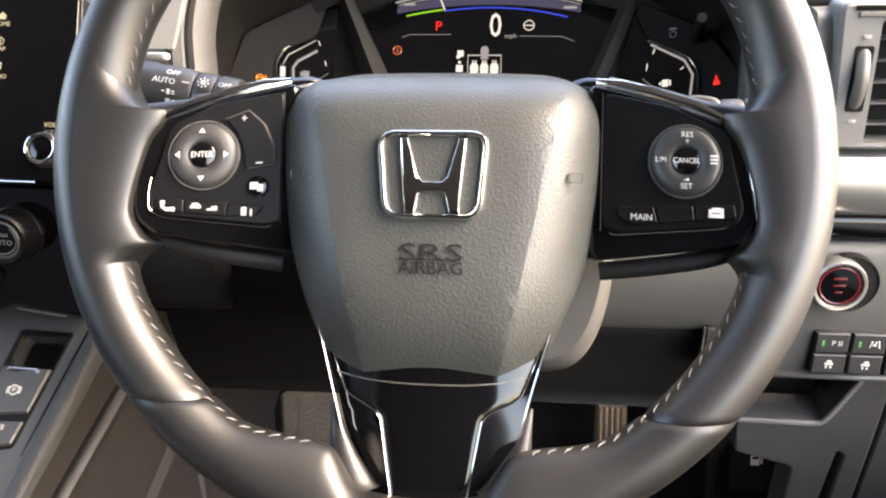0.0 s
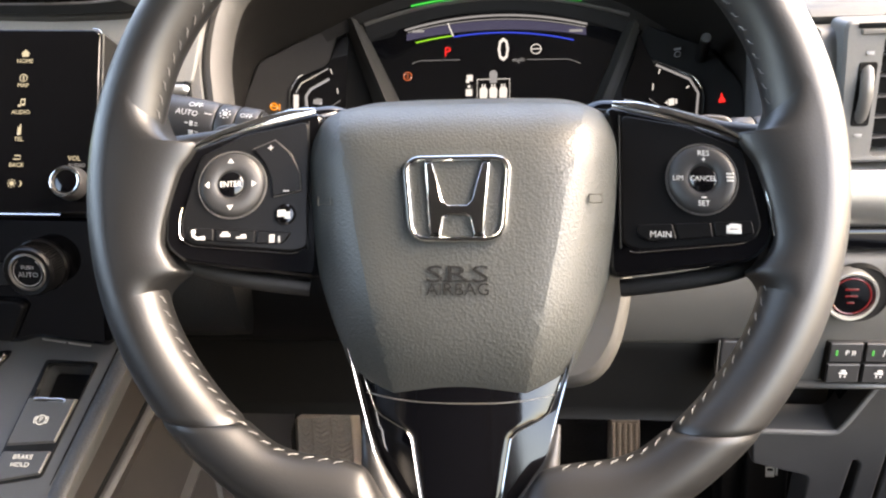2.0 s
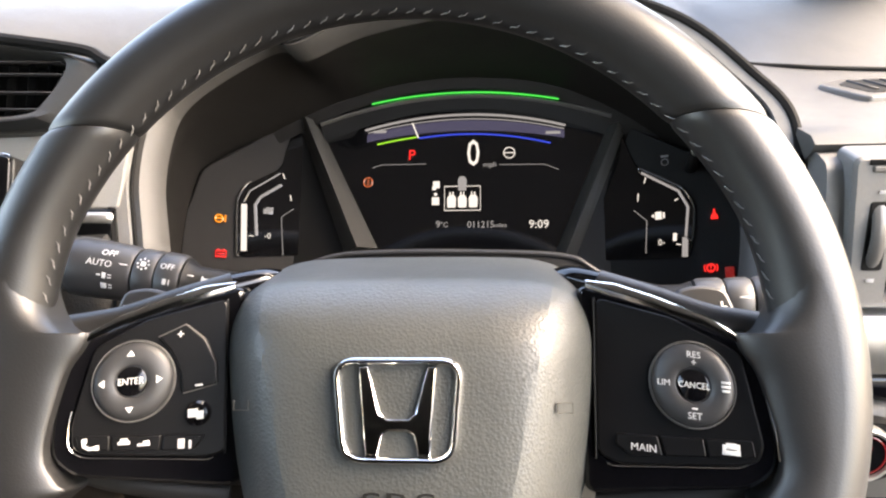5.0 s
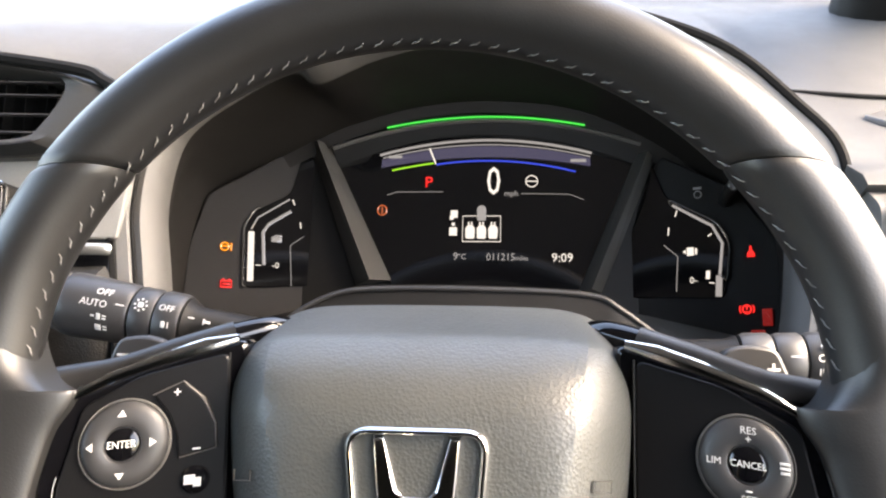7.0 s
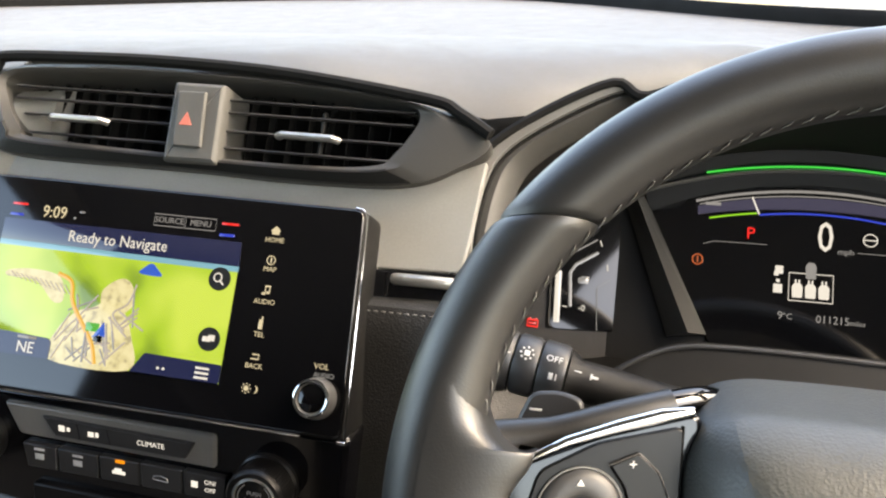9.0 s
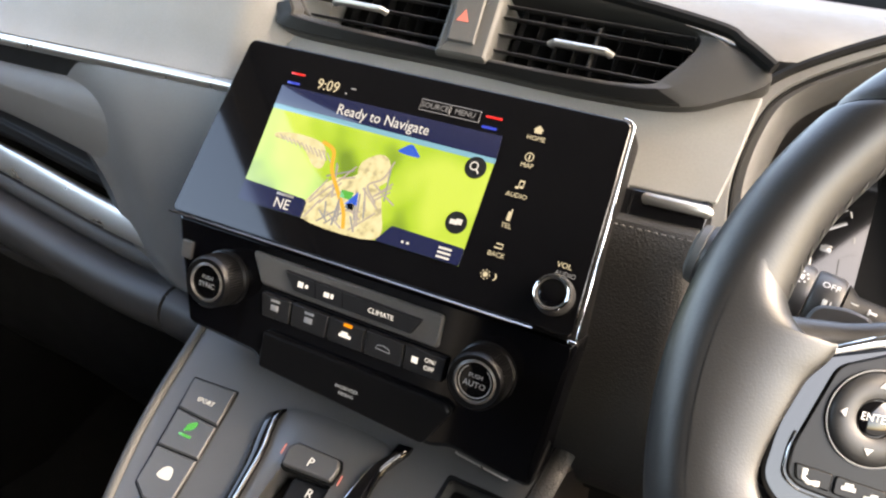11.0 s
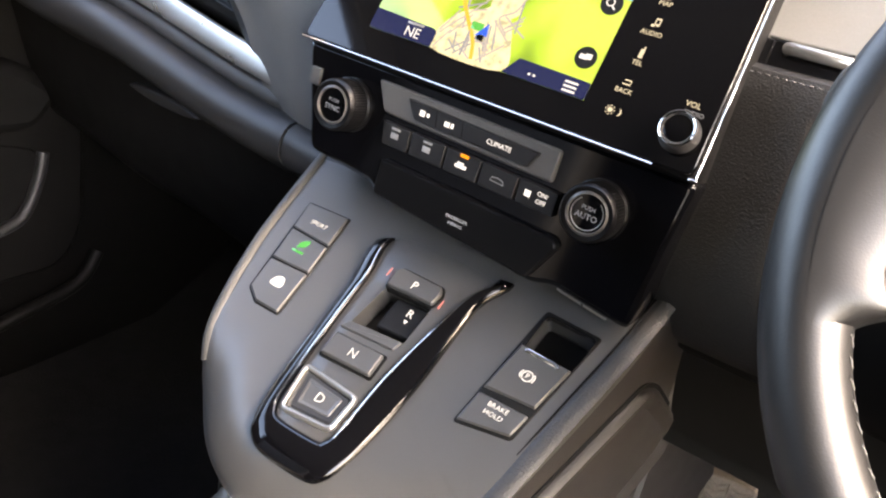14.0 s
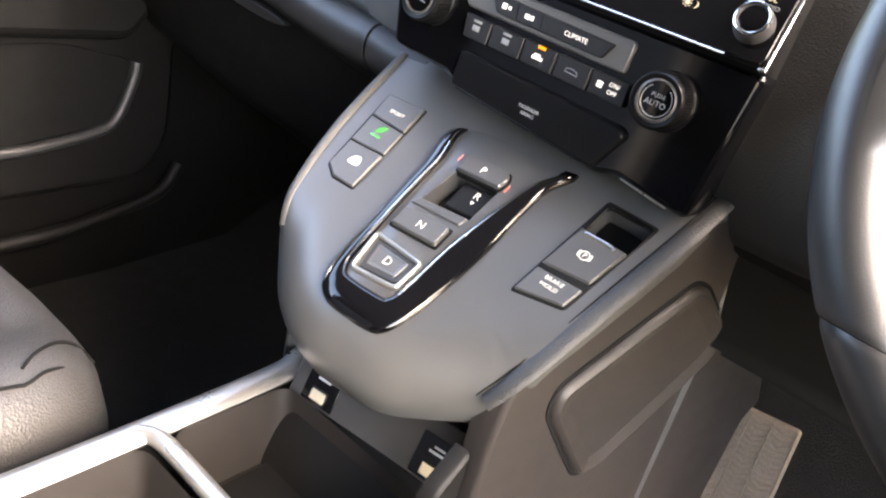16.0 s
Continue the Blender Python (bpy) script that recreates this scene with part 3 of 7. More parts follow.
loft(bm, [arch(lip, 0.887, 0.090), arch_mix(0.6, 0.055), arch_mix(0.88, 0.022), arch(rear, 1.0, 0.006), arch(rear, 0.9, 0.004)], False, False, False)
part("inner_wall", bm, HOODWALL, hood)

cluster = thing("instrument_cluster", FACE, "black digital instrument cluster showing zero speed and 9:09", "instrument cluster")
part("back_plate", plate(rounded([(-0.215, -0.115), (0.215, -0.115), (0.215, 0.05), (0.12, 0.095), (-0.12, 0.095), (-0.215, 0.05)], 0.02), -0.02, -0.001, 0.002), HARD, cluster)
disp = part("display", plate(rounded([(-0.052, -0.056), (0.085, -0.056), (0.118, 0.036), (0.094, 0.041), (0.05, 0.052), (0.012, 0.0565), (-0.03, 0.0555), (-0.068, 0.0485),
                                      (-0.075, 0.0375), (-0.1, 0.032)], 0.003), -0.001, 0.001, 0.0004), GLASSY, cluster, "dark display glass")
arc = lambda u0, u1, top, drop, k=17: [(u0 + (u1 - u0) * i / (k - 1), top - drop * ((u0 + (u1 - u0) * i / (k - 1) - 0.012) / 0.077) ** 2) for i in range(k)]
N = 0.0014
part("power_arc", ribbon(arc(-0.0655, 0.088, 0.0535, 0.0108), 0.0019, N), SOFTWHITE, disp)
part("power_arc", ribbon(arc(-0.063, 0.087, 0.0500, 0.0102), 0.0008, N), SOFTWHITE, disp)
bm = bmesh.new()
up_line, low_line = arc(-0.064, 0.087, 0.0490, 0.0102), arc(-0.064, 0.087, 0.0405, 0.0078)
loft(bm, [[(*p, N - 0.0001) for p in up_line], [(*p, N - 0.0001) for p in low_line]], False, False, False)
part("power_band", bm, LILAC, disp)
part("power_line", ribbon(arc(-0.0235, 0.0765, 0.0378, 0.0122), 0.0013, N), BLUE, disp, "blue power line")
part("charge_line", ribbon(arc(-0.056, -0.0255, 0.0385, 0.0098, 8), 0.0012, N), LIME, disp, "lime charge line")
part("needle", ribbon([(-0.0288, 0.0475), (-0.024, 0.0355)], 0.0011, N + 0.0003), WHITE, disp)
bars([(-0.054, 0.0412, 0.010, 0.0022), (0.0785, 0.0375, 0.011, 0.0022)], N + 0.0002, SOFTWHITE, disp)
text("P", 0.0115, RED, disp, -0.0288, 0.0215, N, "gear_letter", label="red letter P")
text("0", 0.0295, WHITE, disp, 0.0182, 0.0215, N, "speed_digit", wide=0.72)
text("mph", 0.0058, SOFTWHITE, disp, 0.0308, 0.0130, N, "lettering")
part("hold_icon", ribbon([(0.0454 + 0.0042 * math.cos(a * math.pi / 10), 0.0222 + 0.0042 * math.sin(a * math.pi / 10)) for a in range(20)], 0.0007, N, closed=True), WHITE, disp)
bars([(0.0454, 0.0222, 0.0075, 0.0007)], N + 0.0002, WHITE, disp)
part("brake_icon", ribbon([(-0.0622 + 0.0032 * math.cos(a * math.pi / 10), 0.0009 + 0.0036 * math.sin(a * math.pi / 10)) for a in range(20)], 0.0008, N, closed=True), ORANGE, disp)
bars([(-0.0622, 0.0009, 0.0009, 0.0048), (-0.0655, 0.0009, 0.0006, 0.0045), (-0.0589, 0.0009, 0.0006, 0.0045)], N, ORANGE, disp)
part("divider_line", ribbon([(-0.059, 0.0122), (-0.052, 0.0145), (-0.018, 0.0145)], 0.0004, N), SOFTWHITE, disp)
part("divider_line", ribbon([(0.038, 0.0130), (0.072, 0.0125), (0.082, 0.0085)], 0.0004, N), SOFTWHITE, disp)
part("seat_box", ribbon([(-0.0035, -0.0035), (0.0235, -0.0035), (0.0235, -0.0222), (-0.0035, -0.0222)], 0.0007, N, closed=True), WHITE, disp)
for u in (0.0018, 0.0099, 0.0181):
    bm = plate(rounded([(u - 0.0031, -0.0200), (u + 0.0031, -0.0200), (u + 0.0034, -0.0125), (u + 0.0018, -0.0102), (u - 0.0018, -0.0102), (u - 0.0034, -0.0125)], 0.001), N - 0.0003, N, 0.0001)
    for d in (-0.0011, 0.0011):
        plate(rect(u + d - 0.0005, -0.0105, u + d + 0.0005, -0.0078), N - 0.0003, N, 0.0001, bm)
    part("seat_icon", bm, WHITE, disp)
part("car_icon", plate(rounded([(0.0068, -0.007), (0.013, -0.007), (0.0132, 0.0018), (0.0116, 0.0042), (0.0082, 0.0042), (0.0066, 0.0018)], 0.001), N, N + 0.0003, 0.0001), SOFTWHITE, disp)
bars([(-0.0103, -0.0148, 0.0055, 0.006), (-0.0103, -0.0095, 0.0022, 0.0022), (-0.0098, -0.002, 0.005, 0.0055), (-0.0115, -0.0048, 0.0028, 0.0028)], N, WHITE, disp)
text("9", 0.0075, SOFTWHITE, disp, -0.0082, -0.0331, N)
text("°C", 0.0055, SOFTWHITE, disp, -0.0036, -0.0333, N)
text("011215", 0.0072, SOFTWHITE, disp, 0.0238, -0.0335, N, "odometer", wide=0.95)
text("miles", 0.0045, SOFTWHITE, disp, 0.0385, -0.0342, N)
text("9:09", 0.0088, WHITE, disp, 0.0668, -0.0338, N, "clock")
part("ambient_line", tube([(u, v, 0.006) for u, v in arc(-0.060, 0.083, 0.0697, 0.0086)], 0.0008), GREEN, cluster, "glowing green arc line")
part("arc_rim", tube([(u, v, 0.0045) for u, v in arc(-0.1, 0.122, 0.0672, 0.0095, 25)], 0.0014, 0.003), DULL, cluster, "silver-grey arc rim")
bm = bmesh.new()
ra, rb = arc(-0.1, 0.122, 0.066, 0.0095, 25), arc(-0.096, 0.12, 0.058, 0.0125, 25)
loft(bm, [[(*p, 0.004) for p in ra], [(*p, 0.001) for p in rb]], False, False, False)
part("arc_slope", bm, HARD, cluster)
tilt_l = frame_at((-0.137, 0.2925, 0.7094), (0.9397, 0.2898, -0.1817), (0, 0.5311, 0.8473))
tilt_r = frame_at((0.139, 0.2925, 0.7094), (0.9397, -0.2898, 0.1817), (0, 0.5311, 0.8473))
for s, pts, g in ((-1, [(-0.062, -0.105), (0.066, -0.105), (0.057, -0.050), (0.0195, 0.0555), (-0.050, 0.008), (-0.060, -0.03)],
                   [(-0.0203, -0.0591), (0.0585, -0.0520), (0.0190, 0.0520), (0.0165, 0.0480), (0.0085, 0.0125), (-0.0166, -0.0025), (-0.0229, -0.0142)]),
                  (1, [(-0.048, -0.105), (0.085, -0.105), (0.072, -0.03), (0.046, 0.010), (-0.004, 0.040), (-0.0455, -0.056)],
                   [(-0.0452, -0.0600), (0.0360, -0.0640), (0.0402, -0.0267), (0.0338, -0.0130), (0.0003, 0.0075), (-0.0095, 0.0345), (-0.013, 0.012)])):
    local = FACE.inverted() @ (tilt_l if s < 0 else tilt_r)
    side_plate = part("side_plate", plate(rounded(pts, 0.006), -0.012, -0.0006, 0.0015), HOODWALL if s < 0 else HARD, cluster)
    gauge = part("side_gauge", plate(rounded(g, 0.006), -0.002, 0.0006, 0.0006), GLASSY, cluster, "dark bar gauge glass")
    side_plate.matrix_local = gauge.matrix_local = local
    G = 0.0010
    if s < 0:
        part("gauge_rim", tube([(u, v, G) for u, v in rounded([(-0.0165, -0.0588), (-0.0208, -0.0575), (-0.0229, -0.0140), (-0.0166, -0.0020), (0.0085, 0.0125)], 0.004)[6:-6]], 0.0008, 0.0012), CHROME, gauge)
        part("bar", ribbon([(-0.0158, -0.0540), (-0.0175, -0.0180)], 0.0042, G), WHITE, gauge, "white level bar")
        part("bar", ribbon([(-0.0178, -0.0165), (-0.0138, -0.0075), (0.0080, 0.0082)], 0.0011, G), SOFTWHITE, gauge)
        part("bar", ribbon([(-0.0072, -0.0418), (-0.0094, -0.0180), (-0.0058, -0.0118), (0.0094, -0.0008)], 0.0022, G), SOFTWHITE, gauge)
        part("tick", ribbon([(0.0100, 0.0080), (0.0117, 0.0040)], 0.0008, G), WHITE, gauge)
        part("tick", ribbon([(0.0165, -0.0085), (0.0172, -0.0130)], 0.0008, G), WHITE, gauge)
        part("tick", ribbon([(-0.0128, -0.0422), (-0.0092, -0.0422)], 0.0007, G), WHITE, gauge)
        part("thin_line", ribbon([(0.0130, -0.0560), (0.0105, -0.0262), (0.0195, -0.0190)], 0.0005, G), SOFTWHITE, gauge)
        bars([(0.0005, -0.0225, 0.0072, 0.0040), (0.0015, -0.0198, 0.0055, 0.0010)], G, SOFTWHITE, gauge, "battery_icon")
        text("-0", 0.0062, WHITE, gauge, 0.0010, -0.0417, G)
        part("warning_lamp", ribbon([(-0.0350 + 0.0028 * math.cos(a * math.pi / 9), -0.0303 + 0.0028 * math.sin(a * math.pi / 9)) for a in range(18)], 0.0012, G, closed=True), AMBER, side_plate, "amber warning lamp")
        bars([(-0.0350, -0.0300, 0.005, 0.0013), (-0.0305, -0.0303, 0.0012, 0.0056)], G, AMBER, side_plate, "warning_lamp")
        part("warning_lamp", ribbon(rect(-0.0356, -0.0592, -0.0284, -0.0548), 0.0014, G, closed=True), RED, side_plate, "red battery warning lamp")
        bars([(-0.0320, -0.0570, 0.0050, 0.0012), (-0.0340, -0.0538, 0.0014, 0.0010), (-0.0300, -0.0538, 0.0014, 0.0010)], G, RED, side_plate, "warning_lamp")
    else:
        part("gauge_rim", tube([(u, v, G) for u, v in rounded([(0.0003, 0.0072), (0.0335, -0.0128), (0.0400, -0.0262), (0.0372, -0.0540)], 0.006)], 0.0009, 0.0012), CHROME, gauge)
        part("bar", ribbon([(0.0040, 0.0020), (0.0295, -0.0145), (0.0355, -0.0268), (0.0330, -0.0480)], 0.0018, G), SOFTWHITE, gauge)
        part("bar", ribbon([(0.0326, -0.0485), (0.0316, -0.0625)], 0.0040, G), SOFTWHITE, gauge)
        part("bar", ribbon([(0.0258, -0.0450), (0.0252, -0.0505)], 0.0026, G), WHITE, gauge)
        part("tick", ribbon([(0.0070, -0.0020), (0.0058, -0.0060)], 0.0008, G), WHITE, gauge)
        part("tick", ribbon([(0.0012, -0.0135), (0.0006, -0.0190)], 0.0008, G), WHITE, gauge)
        part("tick", ribbon([(0.0265, -0.0215), (0.0290, -0.0200)], 0.0008, G), WHITE, gauge)
        part("tick", ribbon([(0.0262, -0.0530), (0.0295, -0.0535)], 0.0007, G), WHITE, gauge)
        part("thin_line", ribbon([(0.0048, -0.0580), (0.0065, -0.0341), (-0.0026, -0.0256)], 0.0005, G), SOFTWHITE, gauge)
        bars([(0.0148, -0.0312, 0.0045, 0.0056), (0.0185, -0.0312, 0.0014, 0.0042)], G, WHITE, gauge, "fuel_icon")
        part("fuel_arrow", plate([(0.0098, -0.0312), (0.0118, -0.0296), (0.0118, -0.0328)], G - 0.0003, G, 0.0001), WHITE, gauge)
        text("0-", 0.0062, WHITE, gauge, 0.0162, -0.0510, G)
        part("warning_lamp", plate(rounded([(0.0502, -0.0372), (0.0553, -0.0372), (0.0549, -0.0345), (0.0536, -0.0328), (0.0533, -0.0298), (0.0522, -0.0298), (0.0519, -0.0328), (0.0506, -0.0345)], 0.0006), G - 0.0004, G, 0.0001), RED, side_plate,
             "red seat belt warning lamp")
        part("warning_lamp", ribbon(circle(0.0485, -0.0715, 0.0026, 18), 0.0012, G, closed=True), RED, side_plate, "red round brake warning lamp")
        bars([(0.0485, -0.0706, 0.0010, 0.0024), (0.0485, -0.0729, 0.0010, 0.0008)], G, RED, side_plate, "warning_lamp")
        for q in (-1, 1):
            part("warning_lamp", ribbon([(0.0485 + q * 0.0044 * math.cos(a), -0.0715 + 0.0044 * math.sin(a)) for a in (-0.6, -0.2, 0.2, 0.6)], 0.0009, G), RED, side_plate)
        bars([(0.0605, -0.0770, 0.0060, 0.0110), (0.0545, -0.0870, 0.0085, 0.004)], G - 0.0002, DEEPRED, side_plate, "dim_lamp")
        bars([(0.0210, 0.0125, 0.0055, 0.0016)], G, DIM, side_plate)
        part("reset_icon", ribbon([(0.0211 + 0.0024 * math.cos(a * math.pi / 9), 0.0080 + 0.0024 * math.sin(a * math.pi / 9)) for a in range(18)], 0.0006, G, closed=True), DIM, side_plate)
        part("reset_stem", tube([(0.038, 0.0020, -0.002), (0.047, 0.0035, 0.032)], 0.0042, seg=14, up=(0, 1, 0)), HARD, side_plate)
        part("reset_tip", tube([(0.047, 0.0035, 0.032), (0.0473, 0.0036, 0.033), (0.0475, 0.0036, 0.0335)], 0.0036, seg=14, up=(0, 1, 0), taper=[1, 1, 0.7]), GREY, side_plate, "grey reset button tip")
for pts in ([(-0.118, 0.0515), (-0.104, 0.0515), (-0.0535, -0.0505), (-0.079, -0.0545)], [(0.1196, 0.0425), (0.1325, 0.0390), (0.0935, -0.0585), (0.0775, -0.0575)]):
    a, b, c, d = pts
    bm = bmesh.new()
    ridge = lambda p, q, z: (p[0] * 0.5 + q[0] * 0.5, p[1] * 0.5 + q[1] * 0.5, z)
    loft(bm, [[(*a, 0.001), ridge(a, b, 0.011), (*b, 0.001)], [(*d, 0.001), ridge(d, c, 0.016), (*c, 0.001)]])
    part("divider_blade", bm, BLADE, cluster, "tapered grey divider blade", 20)
# lower sill of the cluster with its rolled edge
sill = smooth_loop([(-0.135, -0.105, 0.055), (-0.104, -0.081, 0.06), (-0.077, -0.0675, 0.06), (-0.045, -0.064, 0.06), (0.017, -0.064, 0.06), (0.079, -0.067, 0.06), (0.1, -0.0765, 0.06), (0.135, -0.102, 0.055)], 6, False)
bm = bmesh.new()
prof = [(-0.06, -0.055, -0.028), (-0.028, -0.004, -0.025), (-0.004, 0.0, -0.003), (0.0, 0.0005, 0.0), (0.003, -0.002, 0.003), (0.003, -0.008, 0.004), (0.0, -0.012, 0.004), (-0.004, -0.03, 0.006)]
loft(bm, [[(u, v + dv, n + dn) for u, v, n in sill] for _, dv, dn in prof[1:]], False, False, False)
part("sill", bm, HARD, cluster)
part("sill_bead", tube([(u, v - 0.0025, n + 0.004) for u, v, n in sill], 0.0016), KEY, cluster)

# ---- steering column, stalks ----
HUB = frame_at((0.0028, 0.0082, 0.701), (1, 0, 0), (0, math.sin(radians(25.5)), math.cos(radians(25.5)))) @ Matrix.Scale(1.02, 4)

column = thing("steering_column", HUB, "grey plastic steering column shroud behind the wheel", "steering column")
def cowl_ring(n, w, top, bot):
    left = w - 0.013 if bot < -0.05 else w
    return [(u, v, n) for u, v in smooth_loop([(-w, 0.0), (-w * 0.92, top * 0.7), (-w * 0.5, top), (w * 0.5, top), (w * 0.92, top * 0.7), (w, 0.0), (w * 0.97, bot * 0.6), (w * 0.78, bot * 0.95), (w * 0.35, bot),
                                              (-left * 0.35, bot), (-left * 0.78, bot * 0.95), (-left * 0.97, bot * 0.6)], 8)]
part("shroud", loft(bmesh.new(), [cowl_ring(-0.05, 0.085, 0.028, -0.098), cowl_ring(-0.0515, 0.0875, 0.0305, -0.101), cowl_ring(-0.055, 0.0895, 0.0325, -0.1035), cowl_ring(-0.062, 0.0915, 0.034, -0.1052),
                                  cowl_ring(-0.075, 0.093, 0.035, -0.106), cowl_ring(-0.12, 0.092, 0.028, -0.105), cowl_ring(-0.20, 0.088, 0.01, -0.10)]), GREY, column, "", 60)
part("upper_shroud", loft(bmesh.new(), [cowl_ring(-0.049, 0.087, 0.030, -0.004), cowl_ring(-0.055, 0.092, 0.035, -0.004), cowl_ring(-0.075, 0.0955, 0.038, -0.004), cowl_ring(-0.20, 0.0895, 0.012, -0.004)]), HARD, column)
def stalk(s, root, tip, r0, r1):
    a, b = Vector(root), Vector(tip)
    P = lambda t: tuple(a.lerp(b, t))
    st = thing("stalk", HUB, "black plastic lighting stalk with white legends" if s < 0 else "black plastic wiper stalk with white legends", "control stalk")
    part("arm", tube([P(0), P(0.44), P(0.48)], 1, None, 20, taper=[r0, r0 * 1.05, r1 * 0.92], up=(0, 1, 0)), HARD, st)
    for f0, f1 in ((0.49, 0.592), (0.60, 0.692)):
        part("ring", tube([P(f0), P(f0 + 0.015), P(f1 - 0.01), P(f1)], 1, None, 20, taper=[r1 * 0.95, r1 * 1.02, r1 * 1.03, r1 * 0.97], up=(0, 1, 0)), KEY, st)
    part("grip", tube([P(0.70), P(0.715), P(0.95), P(0.985), P(1)], 1, None, 20, taper=[r1 * 0.97, r1 * 1.05, r1 * 1.12, r1 * 1.10, r1 * 1.0], up=(0, 1, 0)), KEY, st)
    part("end_cap", tube([P(0.995), P(1.0), P(1.03), P(1.045)], 1, None, 20, taper=[r1 * 1.02, r1 * 1.06, r1 * 0.98, r1 * 0.7], up=(0, 1, 0)), GREY, st, "grey end cap")
    return st
ls = stalk(-1, (-0.07, 0.036, -0.09), (-0.192, 0.056, -0.086), 0.0095, 0.0145)
rs = stalk(1, (0.07, 0.032, -0.075), (0.198, 0.034, -0.07), 0.0095, 0.0125)


def on_stalk(st, root, tip, r, t, phi, body="", size=0.005, marks=(), turn=0.0):
    """A legend on the round of a stalk, a fraction t along it and phi degrees above its front."""
    a, b = Vector(root), Vector(tip)
    c, d = a.lerp(b, t), (b - a).normalized()
    if d.x < 0:
        d = -d
    up = Vector((0, math.sin(radians(phi)), math.cos(radians(phi))))
    out = (up - d * up.dot(d)).normalized()
    v = out.cross(d)
    p = c + out * (r + 0.0004)
    m = Matrix(((d.x, v.x, out.x, p.x), (d.y, v.y, out.y, p.y), (d.z, v.z, out.z, p.z), (0, 0, 0, 1)))
    ob = text(body, size, LEGEND, st, 0, 0, 0) if body else bars(list(marks), 0.0, LEGEND, st)
    ob.matrix_local = m @ pose(0, 0, 0, 0, 0, turn) @ (Matrix.Diagonal((size, size, size, 1)) if body else Matrix.Identity(4))


L0, L1, R0, R1 = (-0.07, 0.036, -0.09), (-0.192, 0.056, -0.086), (0.07, 0.032, -0.075), (0.198, 0.034, -0.07)
on_stalk(ls, L0, L1, 0.0160, 0.80, 34, "OFF", 0.0050)
on_stalk(ls, L0, L1, 0.0160, 0.83, 12, "AUTO", 0.0050)
on_stalk(ls, L0, L1, 0.0160, 0.80, -10, marks=[(0, 0, 0.002, 0.003), (0.003, 0.0006, 0.002, 0.0006), (0.003, -0.0008, 0.002, 0.0006), (-0.003, 0, 0.002, 0.0008)])
on_stalk(ls, L0, L1, 0.0160, 0.80, -30, marks=[(0, 0, 0.003, 0.003), (0.0035, 0.0008, 0.002, 0.0006), (0.0035, -0.0008, 0.002, 0.0006)])
on_stalk(ls, L0, L1, 0.0160, 0.725, 16, marks=[(0, 0, 0.0045, 0.0006)])
on_stalk(ls, L0, L1, 0.0154, 0.645, 24, marks=[(0.003 * math.cos(i * math.pi / 4), 0.003 * math.sin(i * math.pi / 4), 0.0009, 0.0009) for i in range(8)] + [(0, 0, 0.0026, 0.0026)])
on_stalk(ls, L0, L1, 0.0153, 0.54, 26, "OFF", 0.0045)
on_stalk(ls, L0, L1, 0.0153, 0.54, -4, marks=[(0, 0, 0.002, 0.003), (0.0025, 0, 0.0006, 0.003)])
on_stalk(ls, L0, L1, 0.0112, 0.45, 22, marks=[(0, 0, 0.0040, 0.0006)])
on_stalk(ls, L0, L1, 0.0108, 0.38, 18, marks=[(0, 0, 0.003, 0.0012), (-0.0018, 0, 0.0008, 0.003)])
on_stalk(rs, R0, R1, 0.0138, 0.75, 30, marks=[(0, 0, 0.004, 0.0022)])
on_stalk(rs, R0, R1, 0.0138, 0.75, 8, "OFF", 0.0046)
on_stalk(rs, R0, R1, 0.0138, 0.75, -16, "INT", 0.0046)
on_stalk(rs, R0, R1, 0.0138, 0.75, -40, marks=[(0, 0, 0.0045, 0.002)])
on_stalk(rs, R0, R1, 0.0134, 0.655, 12, marks=[(0, 0, 0.0050, 0.0007)])
on_stalk(rs, R0, R1, 0.0110, 0.36, 18, marks=[(0, 0, 0.0026, 0.0026), (0.0025, 0.0005, 0.001, 0.0015)])

# ---- steering wheel ----
wheel = thing("steering_wheel", HUB, "black leather steering wheel with gloss black spokes and chrome badge", "steering wheel")
RC, RB, RA, RN = 0.1682, 0.0152, 0.0165, 0.003


def bump(d, flat, fade):
    d = abs((d + 180) % 360 - 180)
    return ease(1 - (d - flat) / fade) if d > flat else 1.0


def swell(a):
    """How far the leather reaches inwards at an angle: thumb rests and the foot of the lower spoke."""
    d = abs((a - 90) % 360 - 180)
    foot = -0.006 + 0.0165 * ease((d - 9) / 9) if d < 18 else 0.0105 * (ease((36 - d) / 17) if d > 19 else 1.0)
    return 0.003 * max(bump(a - 180, 9, 18), bump(a, 9, 18)) + (foot if d < 40 else 0.0)


def rim_point(a, s, shrink=1.0):
    c, q = math.cos(s), math.sin(s)
    b = RB if c > 0 else RB + swell(a)
    rad = RC + c * b * shrink
    n = RN + q * RA * shrink * (1 - 0.25 * max(0.0, swell(a)) / 0.013 * max(0, -c))
    return rad * math.cos(radians(a)) - 0.003, rad * math.sin(radians(a)), n


